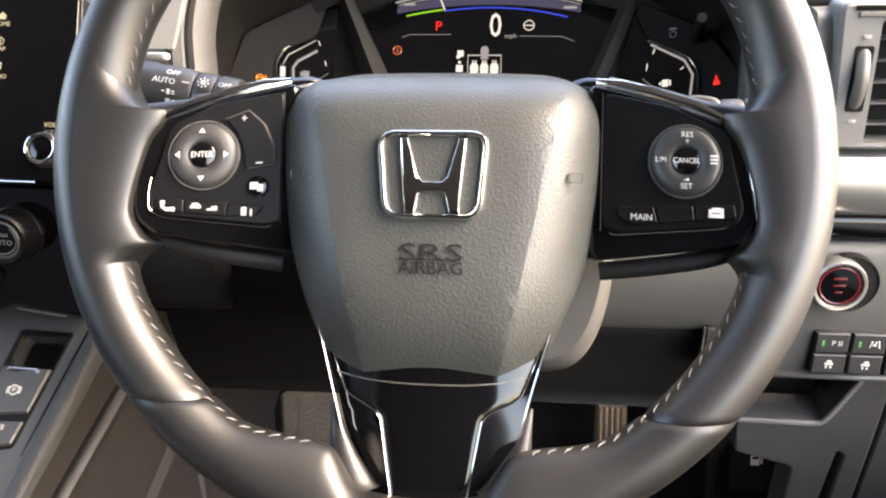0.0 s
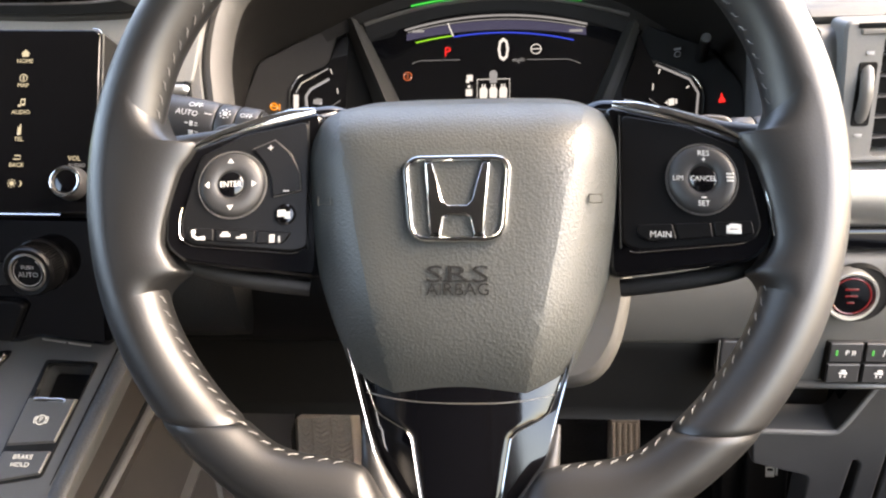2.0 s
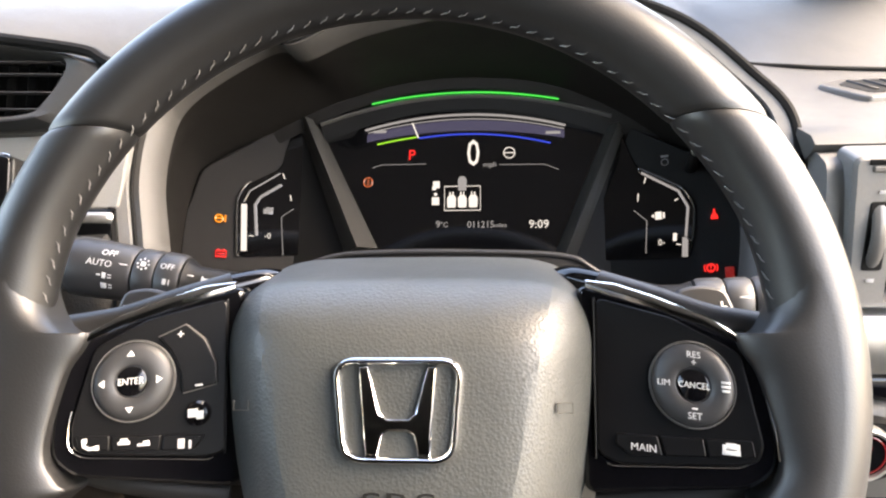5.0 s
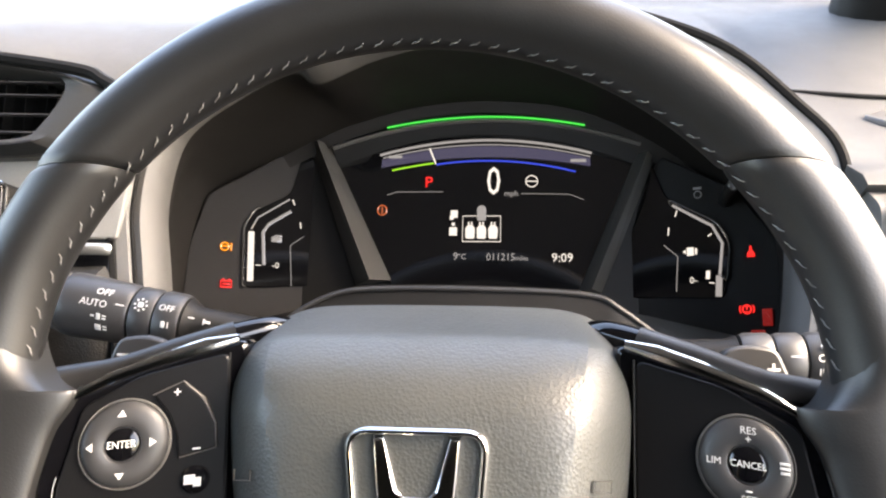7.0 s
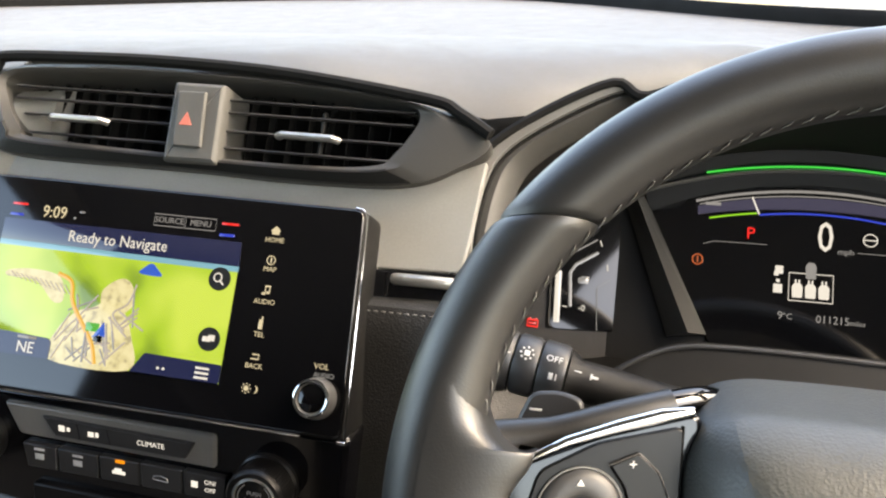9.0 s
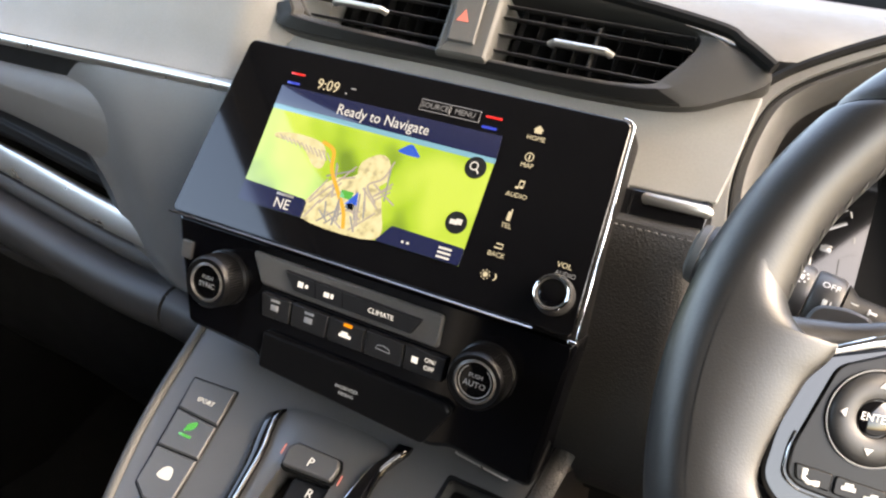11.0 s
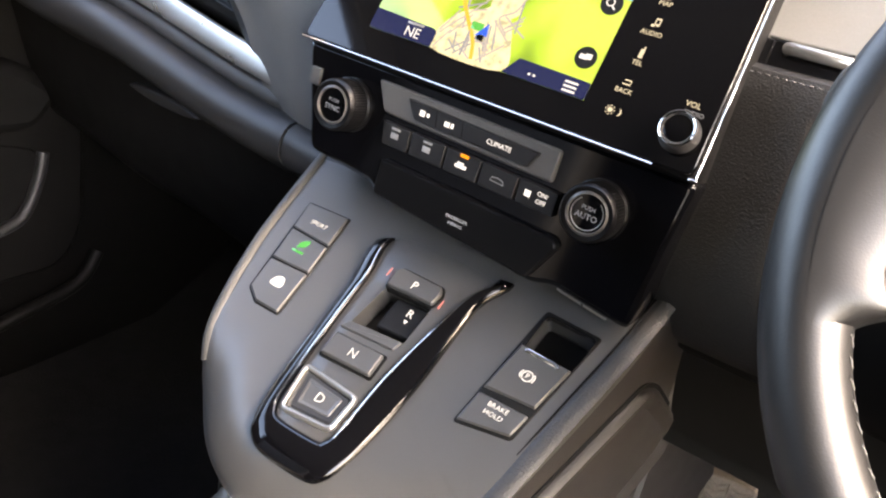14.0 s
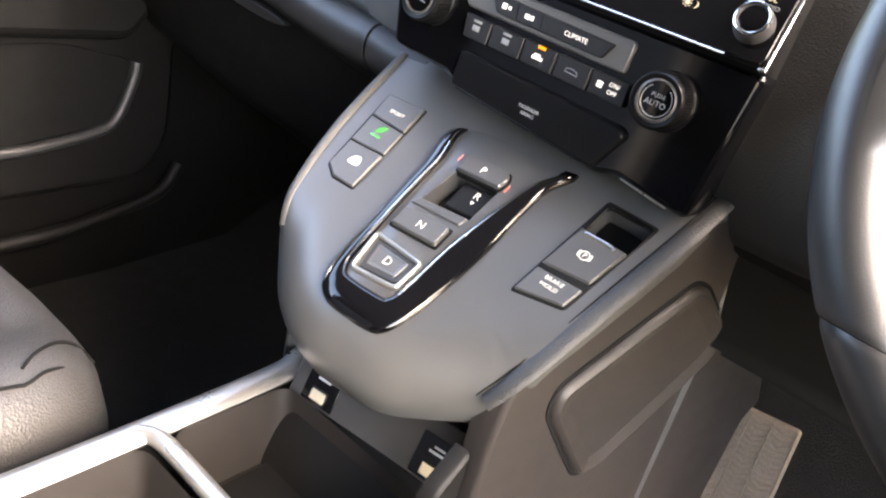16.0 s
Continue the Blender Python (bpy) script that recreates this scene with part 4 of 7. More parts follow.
for a0, a1 in ((39.2, 140.8), (141.0, 223.8), (224.0, 316.0), (316.2, 399.0)):
    k = int((a1 - a0) * 1.4)
    lean = [-math.degrees(RB * math.tan(radians(a)) / RC) for a in (a0, a1)]
    rings = []
    for i in range(k + 1):
        skew = lean[0] * max(0.0, 1 - 3 * i / k) + lean[1] * max(0.0, 3 * i / k - 2)
        pinch = 0.94 if i in (0, k) else (0.985 if i in (1, k - 1) else 1)
        rings.append([rim_point(a0 + (a1 - a0) * i / k + skew * math.cos(2 * math.pi * j / 28), 2 * math.pi * j / 28, pinch) for j in range(28)])
    part("rim_cover", loft(bmesh.new(), rings), RIM_LEATHER, wheel, "", 60)
bm = bmesh.new()
for i in range(132):
    a = 360 * i / 132
    if bump(a - 180, 6, 10) > 0.3 or bump(a, 6, 10) > 0.3 or bump(a - 270, 14, 8) > 0.3:
        continue
    p = [rim_point(a + d, radians(162 + e), 1.02) for d, e in ((-0.75, -5), (-0.3, 1), (0.3, 3), (0.75, 7))]
    tube(p, 0.00034, 0.0004, 5, bm=bm, taper=[0.5, 1, 1, 0.5])
part("stitching", bm, THREAD, wheel, "pale grey cross stitching")["kind"] = "stuff"

CREASE = 0.0535
half = [(0.0, 0.0358), (0.030, 0.0356), (0.052, 0.0345), (0.0660, 0.0300), (0.0735, 0.0190), (0.0755, 0.004), (0.0745, -0.020), (0.072, -0.037), (0.0672, -0.053),
        (0.0568, -0.0770), (0.0475, -0.0925), (0.0370, -0.1015), (0.0240, -0.1050), (0.0100, -0.1058)]
outline = smooth_loop(half + [(0.0, -0.1060)] + [(-u, v) for u, v in half[:0:-1]], 6)
edge = [(u * 1.08, -0.087 + (v + 0.087) * 1.08) for u, v in outline]
bm, rings = bmesh.new(), []
rings.append([(u, v + 0.011 * ease((v - 0.02) / 0.03), -0.03 - 0.025 * ease((v - 0.015) / 0.03)) for u, v in edge])
for k in (1.0, 0.993, 0.98, 0.96, 0.93, 0.89, 0.84, 0.78, 0.7, 0.6, 0.48, 0.34, 0.2, 0.05):
    row = []
    for u, v in edge:
        x, y = u * k, -0.03 + (v + 0.03) * k
        deep = 0.012 + 0.012 * ease((v + 0.085) / 0.06)
        n = 0.012 - deep * max(0.0, (k - 0.5) / 0.5) ** 2.6 - (0.004 * ((k - 0.97) / 0.03) if k > 0.97 else 0.0)
        fall = 4.5 * max(0, -0.05 - y) ** 2
        row.append((x, y - 0.5 * fall, n - 6 * max(0, y - 0.012) ** 2 - fall))
    rings.append(row)
loft(bm, rings, True, True)
# the folds that run down both sides of the cover
for s in (-1, 1):
    across = Vector((s, -0.21, 0)).normalized()
    at = Vector((s * CREASE, 0.0, 0.0))
    bmesh.ops.bisect_plane(bm, geom=bm.verts[:] + bm.edges[:] + bm.faces[:], dist=1e-6, plane_co=at, plane_no=across)
    for vert in bm.verts:
        d = (vert.co - at).dot(across)
        if d > 1e-7:
            vert.co.z -= 0.36 * d
cover = part("airbag_cover", bm, PAD_LEATHER, wheel, "grey grained airbag cover", 18)
text("SRS", 0.0115, HARD, cover, 0.0005, -0.0450, 0.0128, "embossed_lettering", wide=1.75)
text("AIRBAG", 0.0082, HARD, cover, 0.0008, -0.0520, 0.0128, "embossed_lettering", wide=1.05)
bars([(0.0005, -0.0477, 0.029, 0.0006)], 0.0127, HARD, cover, "embossed_line")
for s in (-1, 1):
    part("embossed_mark", ribbon([(s * 0.0625, -0.0065), (s * 0.0625, -0.0105), (s * 0.0685, -0.0105), (s * 0.0685, -0.0065)], 0.0005, 0.0046, 0.0006, closed=s > 0), GREY, cover)

badge = part("badge", plate(rounded([(-0.0217, -0.0287), (0.0228, -0.0287), (0.0260, 0.0107), (-0.0254, 0.0107)], 0.008, 8), 0.008, 0.0128, 0.0006), PAD_LEATHER, wheel, "chrome framed wheel badge")
part("badge_frame", tube([(u, v, 0.0132) for u, v in rounded([(-0.0208, -0.0282), (0.0220, -0.0282), (0.0250, 0.0100), (-0.0244, 0.0100)], 0.008, 8)], 0.0017, 0.0022, 10, True), CHROME, badge)
mark = [(0.0157, 0.0080), (0.0116, 0.0080), (0.0068, -0.0098), (0.0042, -0.0121)]
foot_mark = [(0.0034, -0.0170), (0.0060, -0.0184), (0.0078, -0.0264), (0.0128, -0.0264)]
shape = [(-u, v) for u, v in mark] + [(u, v) for u, v in mark[::-1]] + [(u, v) for u, v in foot_mark[::-1]] + [(-u, v) for u, v in foot_mark]
part("badge_bar", plate([(u + 0.0005, v) for u, v in shape], 0.012, 0.0152, 0.0010), CHROME, badge)

def sink(ob, s):
    """Tilts a spoke and what sits on it, so that its inner end lies deeper than the rim."""
    me = ob.data
    me.transform(ob.matrix_basis)
    ob.matrix_basis = Matrix.Identity(4)
    for vert in me.vertices:
        x, y, z = vert.co
        d = min(0.012, max(-0.02, 0.36 * (s * x - 0.1155)))
        f = 1 - d / 0.383
        x2 = s * 0.02 + (x - s * 0.02) * f
        vert.co = (x2, -0.087 + (y + 0.087) * f, z + 0.36 * (s * x2 - 0.1155))


for s in (-1, 1):
    mir = lambda pts: [(s * abs(u) if u else 0.0, v) for u, v in pts]
    spoke = part("spoke", plate(rounded(mir([(0.0700, 0.0365), (0.1087, 0.0285), (0.1395, 0.0185), (0.1478, -0.009), (0.1487, -0.0285), (0.139, -0.0375), (0.072, -0.0475)]), 0.006), -0.016, -0.0015, 0.002), PIANO, wheel,
                 "gloss black spoke with switches")
    plate_pts = rounded(mir([(0.0765, 0.0312), (0.1087, 0.0258), (0.1305, 0.0160), (0.1392, -0.0149), (0.1388, -0.0250), (0.1335, -0.0285), (0.0835, -0.0338), (0.0765, -0.0320)] if s < 0 else
                            [(0.0775, 0.0312), (0.1087, 0.0258), (0.1348, 0.0150), (0.1430, -0.0205), (0.1405, -0.0265), (0.136, -0.0285), (0.0865, -0.0340), (0.0775, -0.0310)]), 0.004)
    panel = part("switch_plate", plate(plate_pts, -0.004, 0.0, 0.0008), SATIN, spoke, "satin black switch plate")
    part("chrome_line", tube([(u, v, -0.0008) for u, v in rounded(mir([(0.1318, 0.0160), (0.1405, -0.0145), (0.1402, -0.0256), (0.1340, -0.0296), (0.083, -0.0350), (0.079, -0.0330)]), 0.006)[6:-6]], 0.0003, 0.0005), CHROME, spoke)
    part("chrome_blade", tube([(*p, q) for p, q in zip(mir([(0.0735, 0.0362), (0.085, 0.0345), (0.1, 0.0314), (0.12, 0.0262), (0.134, 0.0205), (0.142, 0.0135)]), (0.0, 0.0005, 0.0005, 0.0005, 0, -0.001))], 0.0027, 0.0018, 10,
                               taper=[0.6, 1.1, 1, 0.8, 0.6, 0.3]), CHROME, spoke, "chrome blade along the spoke")
    if s > 0:
        part("chrome_blade", tube([(0.1405, 0.0135, 0.0), (0.1445, 0.002, 0.0), (0.1478, -0.012, 0.0), (0.1492, -0.025, -0.001)], 0.0016, 0.0012, 8, taper=[0.4, 1.2, 1.2, 0.5]), CHROME, spoke)
    part("chrome_edge", tube([(s * 0.0768, 0.031, -0.0008), (s * 0.0768, -0.033, -0.0008)], 0.0004, 0.0006), HARD, spoke)
    cu, cv = (-0.1136 if s < 0 else 0.1153), 0.0004
    pad = part("round_switch", lathe([(0.0164, -0.0005), (0.0163, 0.0010), (0.0154, 0.0022), (0.0135, 0.0031), (0.0110, 0.0036), (0.0085, 0.0035), (0.0070, 0.0029), (0.0064, 0.0018)], cu, cv), KEY, spoke, "round satin four-way switch")
    part("centre_key", lathe([(0.0061, 0.0), (0.0061, 0.0026), (0.0054, 0.0030), (0.0005, 0.0031)], cu, cv, 30), PIANO, spoke)
    part("bezel_ring", tube([(cu + 0.0168 * math.cos(a * math.pi / 20), cv + 0.0168 * math.sin(a * math.pi / 20), 0.0006) for a in range(40)], 0.0004, 0.0008, 6, True), DULL, spoke)
    if s < 0:
        text("ENTER", 0.0040, LEGEND, spoke, cu, cv, 0.0033, wide=0.9)
        for d in range(4):
            c, q = math.cos(d * math.pi / 2), math.sin(d * math.pi / 2)
            tri_pts = [(cu + c * 0.0128, cv + q * 0.0128), (cu + c * 0.0105 - q * 0.0016, cv + q * 0.0105 + c * 0.0016), (cu + c * 0.0105 + q * 0.0016, cv + q * 0.0105 - c * 0.0016)]
            part("arrow_mark", plate(tri_pts, 0.0025, 0.0041, 0.0001), LEGEND, spoke)
        vol_pts = [(-0.1035, 0.0178), (-0.0925, 0.0222), (-0.0845, 0.0150), (-0.0800, 0.0050), (-0.0795, -0.0040), (-0.0935, -0.0068), (-0.0945, 0.0020), (-0.0975, 0.0100)]
        vk = part("volume_key", plate(rounded(vol_pts, 0.0015), -0.001, 0.0018, 0.0008), SATIN, spoke)
        part("key_line", ribbon([(-0.1035, 0.0178), (-0.0925, 0.0220), (-0.0848, 0.0150), (-0.0803, 0.0050), (-0.0798, -0.0040), (-0.0930, -0.0066)], 0.0005, 0.0016), DULL, spoke)
        text("+", 0.0055, LEGEND, spoke, -0.0945, 0.0178, 0.0020)
        bars([(-0.0868, -0.0038, 0.003, 0.0007)], 0.0020, LEGEND, spoke)
        part("round_key", lathe([(0.0052, -0.0005), (0.0052, 0.0014), (0.0042, 0.0024), (0.0005, 0.0028)], -0.0872, -0.0154, 24), PIANO, spoke)
        bars([(-0.0885, -0.0150, 0.0040, 0.0035), (-0.0857, -0.0160, 0.0028, 0.0034)], 0.0031, LEGEND, spoke)
        keys = ([(-0.1365, -0.0200), (-0.1225, -0.0212), (-0.1225, -0.0288), (-0.1350, -0.0268)], [(-0.1215, -0.0213), (-0.1015, -0.0232), (-0.1025, -0.0312), (-0.1215, -0.0290)],
                [(-0.1005, -0.0233), (-0.0840, -0.0248), (-0.0880, -0.0315), (-0.1015, -0.0313)])
        marks = ((-0.1325, -0.0225, 0.0020, 0.0020), (-0.1275, -0.0258, 0.0020, 0.0020)), ((-0.1165, -0.0248, 0.0050, 0.0014), (-0.1165, -0.0240, 0.0030, 0.0020), (-0.1085, -0.0262, 0.0050, 0.0010), (-0.1075, -0.0256, 0.0026, 0.0020)), \
                ((-0.0935, -0.0272, 0.0026, 0.0040), (-0.0900, -0.0278, 0.0010, 0.0034))
    else:
        text("RES", 0.0036, LEGEND, spoke, cu, cv + 0.0118, 0.0041)
        text("+", 0.0040, LEGEND, spoke, cu, cv + 0.0088, 0.0041)
        text("SET", 0.0036, LEGEND, spoke, cu, cv - 0.0118, 0.0041)
        bars([(cu, cv - 0.0089, 0.0022, 0.0006), (cu + 0.0122, cv + 0.0024, 0.0034, 0.0009), (cu + 0.0122, cv + 0.0008, 0.0034, 0.0009), (cu + 0.0122, cv - 0.0008, 0.0030, 0.0009)], 0.0041, LEGEND, spoke)
        text("LIM", 0.0034, LEGEND, spoke, cu - 0.0118, cv, 0.0041)
        text("CANCEL", 0.0034, LEGEND, spoke, cu, cv, 0.0034, wide=0.95)
        keys = ([(0.0850, -0.0218), (0.1010, -0.0208), (0.1030, -0.0300), (0.0905, -0.0318), (0.0845, -0.0270)], [(0.1020, -0.0207), (0.1190, -0.0196), (0.1200, -0.0280), (0.1040, -0.0299)],
                [(0.1200, -0.0195), (0.1380, -0.0180), (0.1392, -0.0255), (0.1210, -0.0279)])
        marks = (), (), ((0.1295, -0.0215, 0.0040, 0.0024), (0.1295, -0.0240, 0.0070, 0.0018), (0.1268, -0.0228, 0.0014, 0.0034), (0.1322, -0.0222, 0.0014, 0.0034))
        text("MAIN", 0.0042, LEGEND, spoke, 0.0955, -0.0262, 0.0016)
    for k, mk in zip(keys, marks):
        kk = part("key", plate(rounded([(u, -0.0215 + (v + 0.0215) * 0.82) for u, v in k], 0.0012), -0.001, 0.0012, 0.0005), SATIN, spoke)
        if mk:
            bars(list(mk), 0.0015, LEGEND, spoke)
    if s < 0:
        part("phone_icon", ribbon([(-0.1330, -0.0218), (-0.1326, -0.0246), (-0.1304, -0.0260), (-0.1272, -0.0256)], 0.0015, 0.0016), LEGEND, spoke)
    for ob in (spoke, *spoke.children):
        sink(ob, s)
    paddle = thing("shift_paddle", HUB @ pose(-s * 0.0025, -0.0027, 0.0075), "grey plastic gear shift paddle behind the wheel", "shift paddle", group="paddles behind the wheel")
    pp = part("blade", plate(rounded(mir([(0.1190, 0.0260), (0.1450, 0.0150), (0.1480, 0.0280), (0.1420, 0.0425), (0.1300, 0.0440), (0.1200, 0.0415)]), 0.004), -0.052, -0.0465, 0.0015), KEY, paddle)
    if s < 0:
        bars([(-0.1395, 0.0352, 0.0052, 0.0010)], -0.0461, LEGEND, paddle)
    else:
        bars([(0.1400, 0.0340, 0.0050, 0.0011), (0.1400, 0.0340, 0.0011, 0.0050)], -0.0461, LEGEND, paddle)
def tilted(u, v, s):
    """A point of a spoke's edge after the tilt of sink()."""
    d = min(0.012, max(-0.02, 0.36 * (u - 0.1155)))
    f = 1 - d / 0.383
    u2 = 0.02 + (u - 0.02) * f
    return Vector((s * u2, -0.087 + (v + 0.087) * f, 0.36 * (u2 - 0.1155)))


rest_edge = smooth_loop([(0.1485, 0.0470, 0.0), (0.1478, 0.0370, 0.1), (0.1452, 0.0270, 0.4), (0.1395, 0.0215, 0.9), (0.1330, 0.0228, 1.0), (0.1345, 0.0165, 1.0), (0.1405, 0.0080, 1.0), (0.1448, -0.0050, 1.0),
                         (0.1484, -0.0200, 1.0), (0.1482, -0.0300, 1.0), (0.1430, -0.0385, 1.0), (0.1385, -0.0425, 0.9), (0.1420, -0.0480, 0.5), (0.1432, -0.0540, 0.1), (0.1415, -0.0620, 0.0)], 4, False)
for s in (-1, 1):
    rings = []
    for i, (u, v, w) in enumerate(rest_edge):
        t = i / (len(rest_edge) - 1)
        a = radians(18.5 - 42.5 * t)
        top = Vector((s * (RC - 0.001) * math.cos(a) - 0.003, (RC - 0.001) * math.sin(a), RN + RA * (0.965 + 0.05 * math.sin(math.pi * t) ** 0.5)))
        free = Vector((s * u * 1.014 - 0.003, v * 1.014, RN))
        inn = free.lerp(tilted(u, v, s) + Vector((0, 0, 0.0016)), w)
        p1, p2 = top.lerp(Vector((inn.x, inn.y, top.z)), 0.5), inn + Vector((0, 0, (top.z - inn.z) * (0.55 - 0.25 * w)))
        row = [top * (1 - q) ** 3 + p1 * 3 * q * (1 - q) ** 2 + p2 * 3 * q * q * (1 - q) + inn * q ** 3 for q in [j / 10 for j in range(11)]]
        rings.append([tuple(p) for p in row] + [(inn.x, inn.y, -0.008), (top.x, top.y, -0.010)])
    part("thumb_rest", loft(bmesh.new(), rings), RIM_LEATHER, wheel, "smooth leather thumb rest", 60)
    root = smooth_loop([(s * 0.036, -0.1600, -0.006), (s * 0.0400, -0.1480, -0.007), (s * 0.0440, -0.1340, -0.009), (s * 0.0480, -0.1170, -0.012)], 5, False)
    part("spoke_root", tube(root, 0.0100, 0.0070, 12, taper=[1.5 - 1.42 * (i / (len(root) - 1)) ** 0.8 for i in range(len(root))]), RIM_LEATHER, wheel, "leather flare beside the lower spoke")
for s in (-1, 1):
    wing = smooth_loop([(s * 0.158, 0.015, -0.010), (s * 0.147, 0.0200, -0.014), (s * 0.123, 0.0272, -0.018), (s * 0.1035, 0.0345, -0.024), (s * 0.083, 0.0415, -0.032)], 5, False)
    part("spoke_wing", tube(wing, 0.0060, 0.0066, 14, taper=[1.9 - 0.9 * min(1, i / 9) for i in range(len(wing))], up=(0, 1, 0)), RIM_LEATHER, wheel, "dark leather wing above the spoke")
    part("wing_tip", tube(smooth_loop([(s * 0.085, 0.0408, -0.0325), (s * 0.073, 0.0440, -0.040), (s * 0.066, 0.0440, -0.047)], 5, False), 0.0052, 0.0060, 12, up=(0, 1, 0)), PIANO, wheel, "gloss black wing tip")
    part("spoke_wing", tube(smooth_loop([(s * 0.158, -0.030, -0.006), (s * 0.148, -0.0365, -0.009), (s * 0.128, -0.0435, -0.013), (s * 0.105, -0.0475, -0.018), (s * 0.080, -0.0505, -0.024)], 5, False), 0.0030, 0.0045, 12, up=(0, 1, 0)), RIM_LEATHER, wheel)
bridge = smooth_loop([(-0.1450, 0.0185), (-0.12, 0.0300), (-0.1, 0.0375), (-0.084, 0.0425), (-0.066, 0.036), (0.0, 0.032), (0.066, 0.036), (0.084, 0.0425), (0.1, 0.0375), (0.12, 0.0300), (0.1450, 0.0185),
                      (0.1, 0.0), (0.05, -0.05), (-0.05, -0.05), (-0.1, 0.0)], 4)
part("spoke_bridge", plate(bridge, -0.060, -0.026, 0.006), PIANO, wheel, "dark arched bridge behind the spokes")
low = [(-0.062, -0.060), (-0.0530, -0.0881), (-0.0415, -0.1300), (-0.0295, -0.1590), (0.0295, -0.1590), (0.0415, -0.1300), (0.0530, -0.0881), (0.062, -0.060)]
ls_ = part("lower_spoke", plate(rounded(low, 0.004), -0.028, -0.011, 0.002), PIANO, wheel, "gloss black lower spoke")
bow = lambda u: -0.0006 - u * u / 0.27
blade_side = [(0.0560, -0.0780), (0.0525, -0.0870), (0.0462, -0.1035), (0.0422, -0.1110), (0.0385, -0.1142), (0.0270, -0.1195), (0.0240, -0.1230), (0.0176, -0.1600)]
rings = []
for (u0, v0), (u1, v1) in zip(blade_side, blade_side[1:] + blade_side[-1:]):
    for q in (0.0, 0.25, 0.5, 0.75) if v1 != v0 else (0.0,):
        u, v = u0 + (u1 - u0) * q, v0 + (v1 - v0) * q
        front = [u * (-1 + 2 * j / 16) for j in range(17)]
        rings.append([(a + 0.001, v, bow(a) - (0.0006 if j in (0, 16) else 0.0)) for j, a in enumerate(front)] + [(u + 0.001, v, -0.012), (-u + 0.001, v, -0.012)])
part("centre_blade", loft(bmesh.new(), rings), PIANO, ls_, "gloss black bowed blade", 40)
part("blade_seam", tube([(-0.046 + 0.092 * i / 12, -0.1062 + 0.004 * (abs(i - 6) / 6) ** 3, bow(-0.046 + 0.092 * i / 12) + 0.0002) for i in range(13)], 0.0003, 0.0004, 6), DULL, ls_)
for s, fall in ((-1, 0.5), (1, 0.22)):
    inner = [(0.0525, -0.0850), (0.0422, -0.1110), (0.0385, -0.1138), (0.0270, -0.1195), (0.0240, -0.1230), (0.0180, -0.1590)]
    outer = [(0.0560, -0.0800), (0.0488, -0.1030), (0.0470, -0.1090), (0.0435, -0.1220), (0.0415, -0.1290), (0.0300, -0.1585)]
    rings = [[(s * u + 0.001, v, bow(u) + 0.0002) for u, v in inner], [(s * u + 0.001, v, bow(a) - fall * (u - a)) for (u, v), (a, b) in zip(outer, inner)],
             [(s * u + 0.001, v, -0.02) for u, v in outer], [(s * u + 0.001, v, -0.02) for u, v in inner]]
    part("side_facet", loft(bmesh.new(), rings + rings[:1], False, False, False), PIANO, ls_, "gloss black slanted facet", 20)
for s in (-1, 1):
    line = [(s * u + 0.001, v, bow(u) + 0.0002) for u, v in ((0.0525, -0.0850), (0.0422, -0.1110), (0.0385, -0.1138), (0.0270, -0.1195), (0.0240, -0.1230), (0.0180, -0.1590))]
    part("chrome_line", tube(line, 0.0004, 0.0007), CHROME, ls_)
    part("chrome_line", tube([(s * 0.0575, -0.0760, -0.0095), (s * 0.0535, -0.0890, -0.0085), (s * 0.0424, -0.1300, -0.0075), (s * 0.0305, -0.1580, -0.005)], 0.0005, 0.0008), CHROME, ls_)
part("hub_back", lathe([(0.058, -0.012), (0.060, -0.03), (0.05, -0.055), (0.03, -0.06)], 0.0, -0.03, 32), HARD, wheel)

# ---- centre air vent and hazard switch ----
vent = thing("centre_air_vent", VENT, "wide dark air vent with grey surround above the screen", "air vent")
v_out = [(-0.1455, 0.0265), (-0.1480, 0.0023), (-0.1410, -0.0210), (-0.1231, -0.0312), (-0.0003, -0.0314), (0.0774, -0.0324), (0.1387, -0.0292), (0.1684, -0.0180), (0.1895, 0.0014), (0.1497, 0.0205),
         (0.0596, 0.0310), (-0.0196, 0.0340), (-0.0831, 0.0330)]
v_in = [(-0.1365, 0.0215), (-0.1335, 0.0020), (-0.1220, -0.0135), (-0.1080, -0.0195), (0.0, -0.0225), (0.0774, -0.0225), (0.1200, -0.0195), (0.1335, -0.0110), (0.1460, 0.0140), (0.1250, 0.0215), (0.0596, 0.0265),
        (-0.0196, 0.0280), (-0.0831, 0.0268)]
lo, li = smooth_loop(v_out, 6), smooth_loop(v_in, 6)
mid = [((a[0] + 2 * b[0]) / 3, (a[1] + 2 * b[1]) / 3) for a, b in zip(lo, li)]
z = lambda loop, n: [(u, v, n) for u, v in loop]
part("surround", loft(bmesh.new(), [z(lo, -0.03), z(lo, -0.004), z(mid, 0.001), z(li, -0.002), z(li, -0.035)], False, False), DASH_DARK, vent, "grey moulded vent surround")
# near-black sheet for the shade behind the slats
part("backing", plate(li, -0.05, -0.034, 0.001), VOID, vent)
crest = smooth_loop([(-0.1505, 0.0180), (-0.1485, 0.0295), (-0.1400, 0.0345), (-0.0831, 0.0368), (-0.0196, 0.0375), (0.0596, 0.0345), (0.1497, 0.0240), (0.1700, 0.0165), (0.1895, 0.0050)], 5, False)
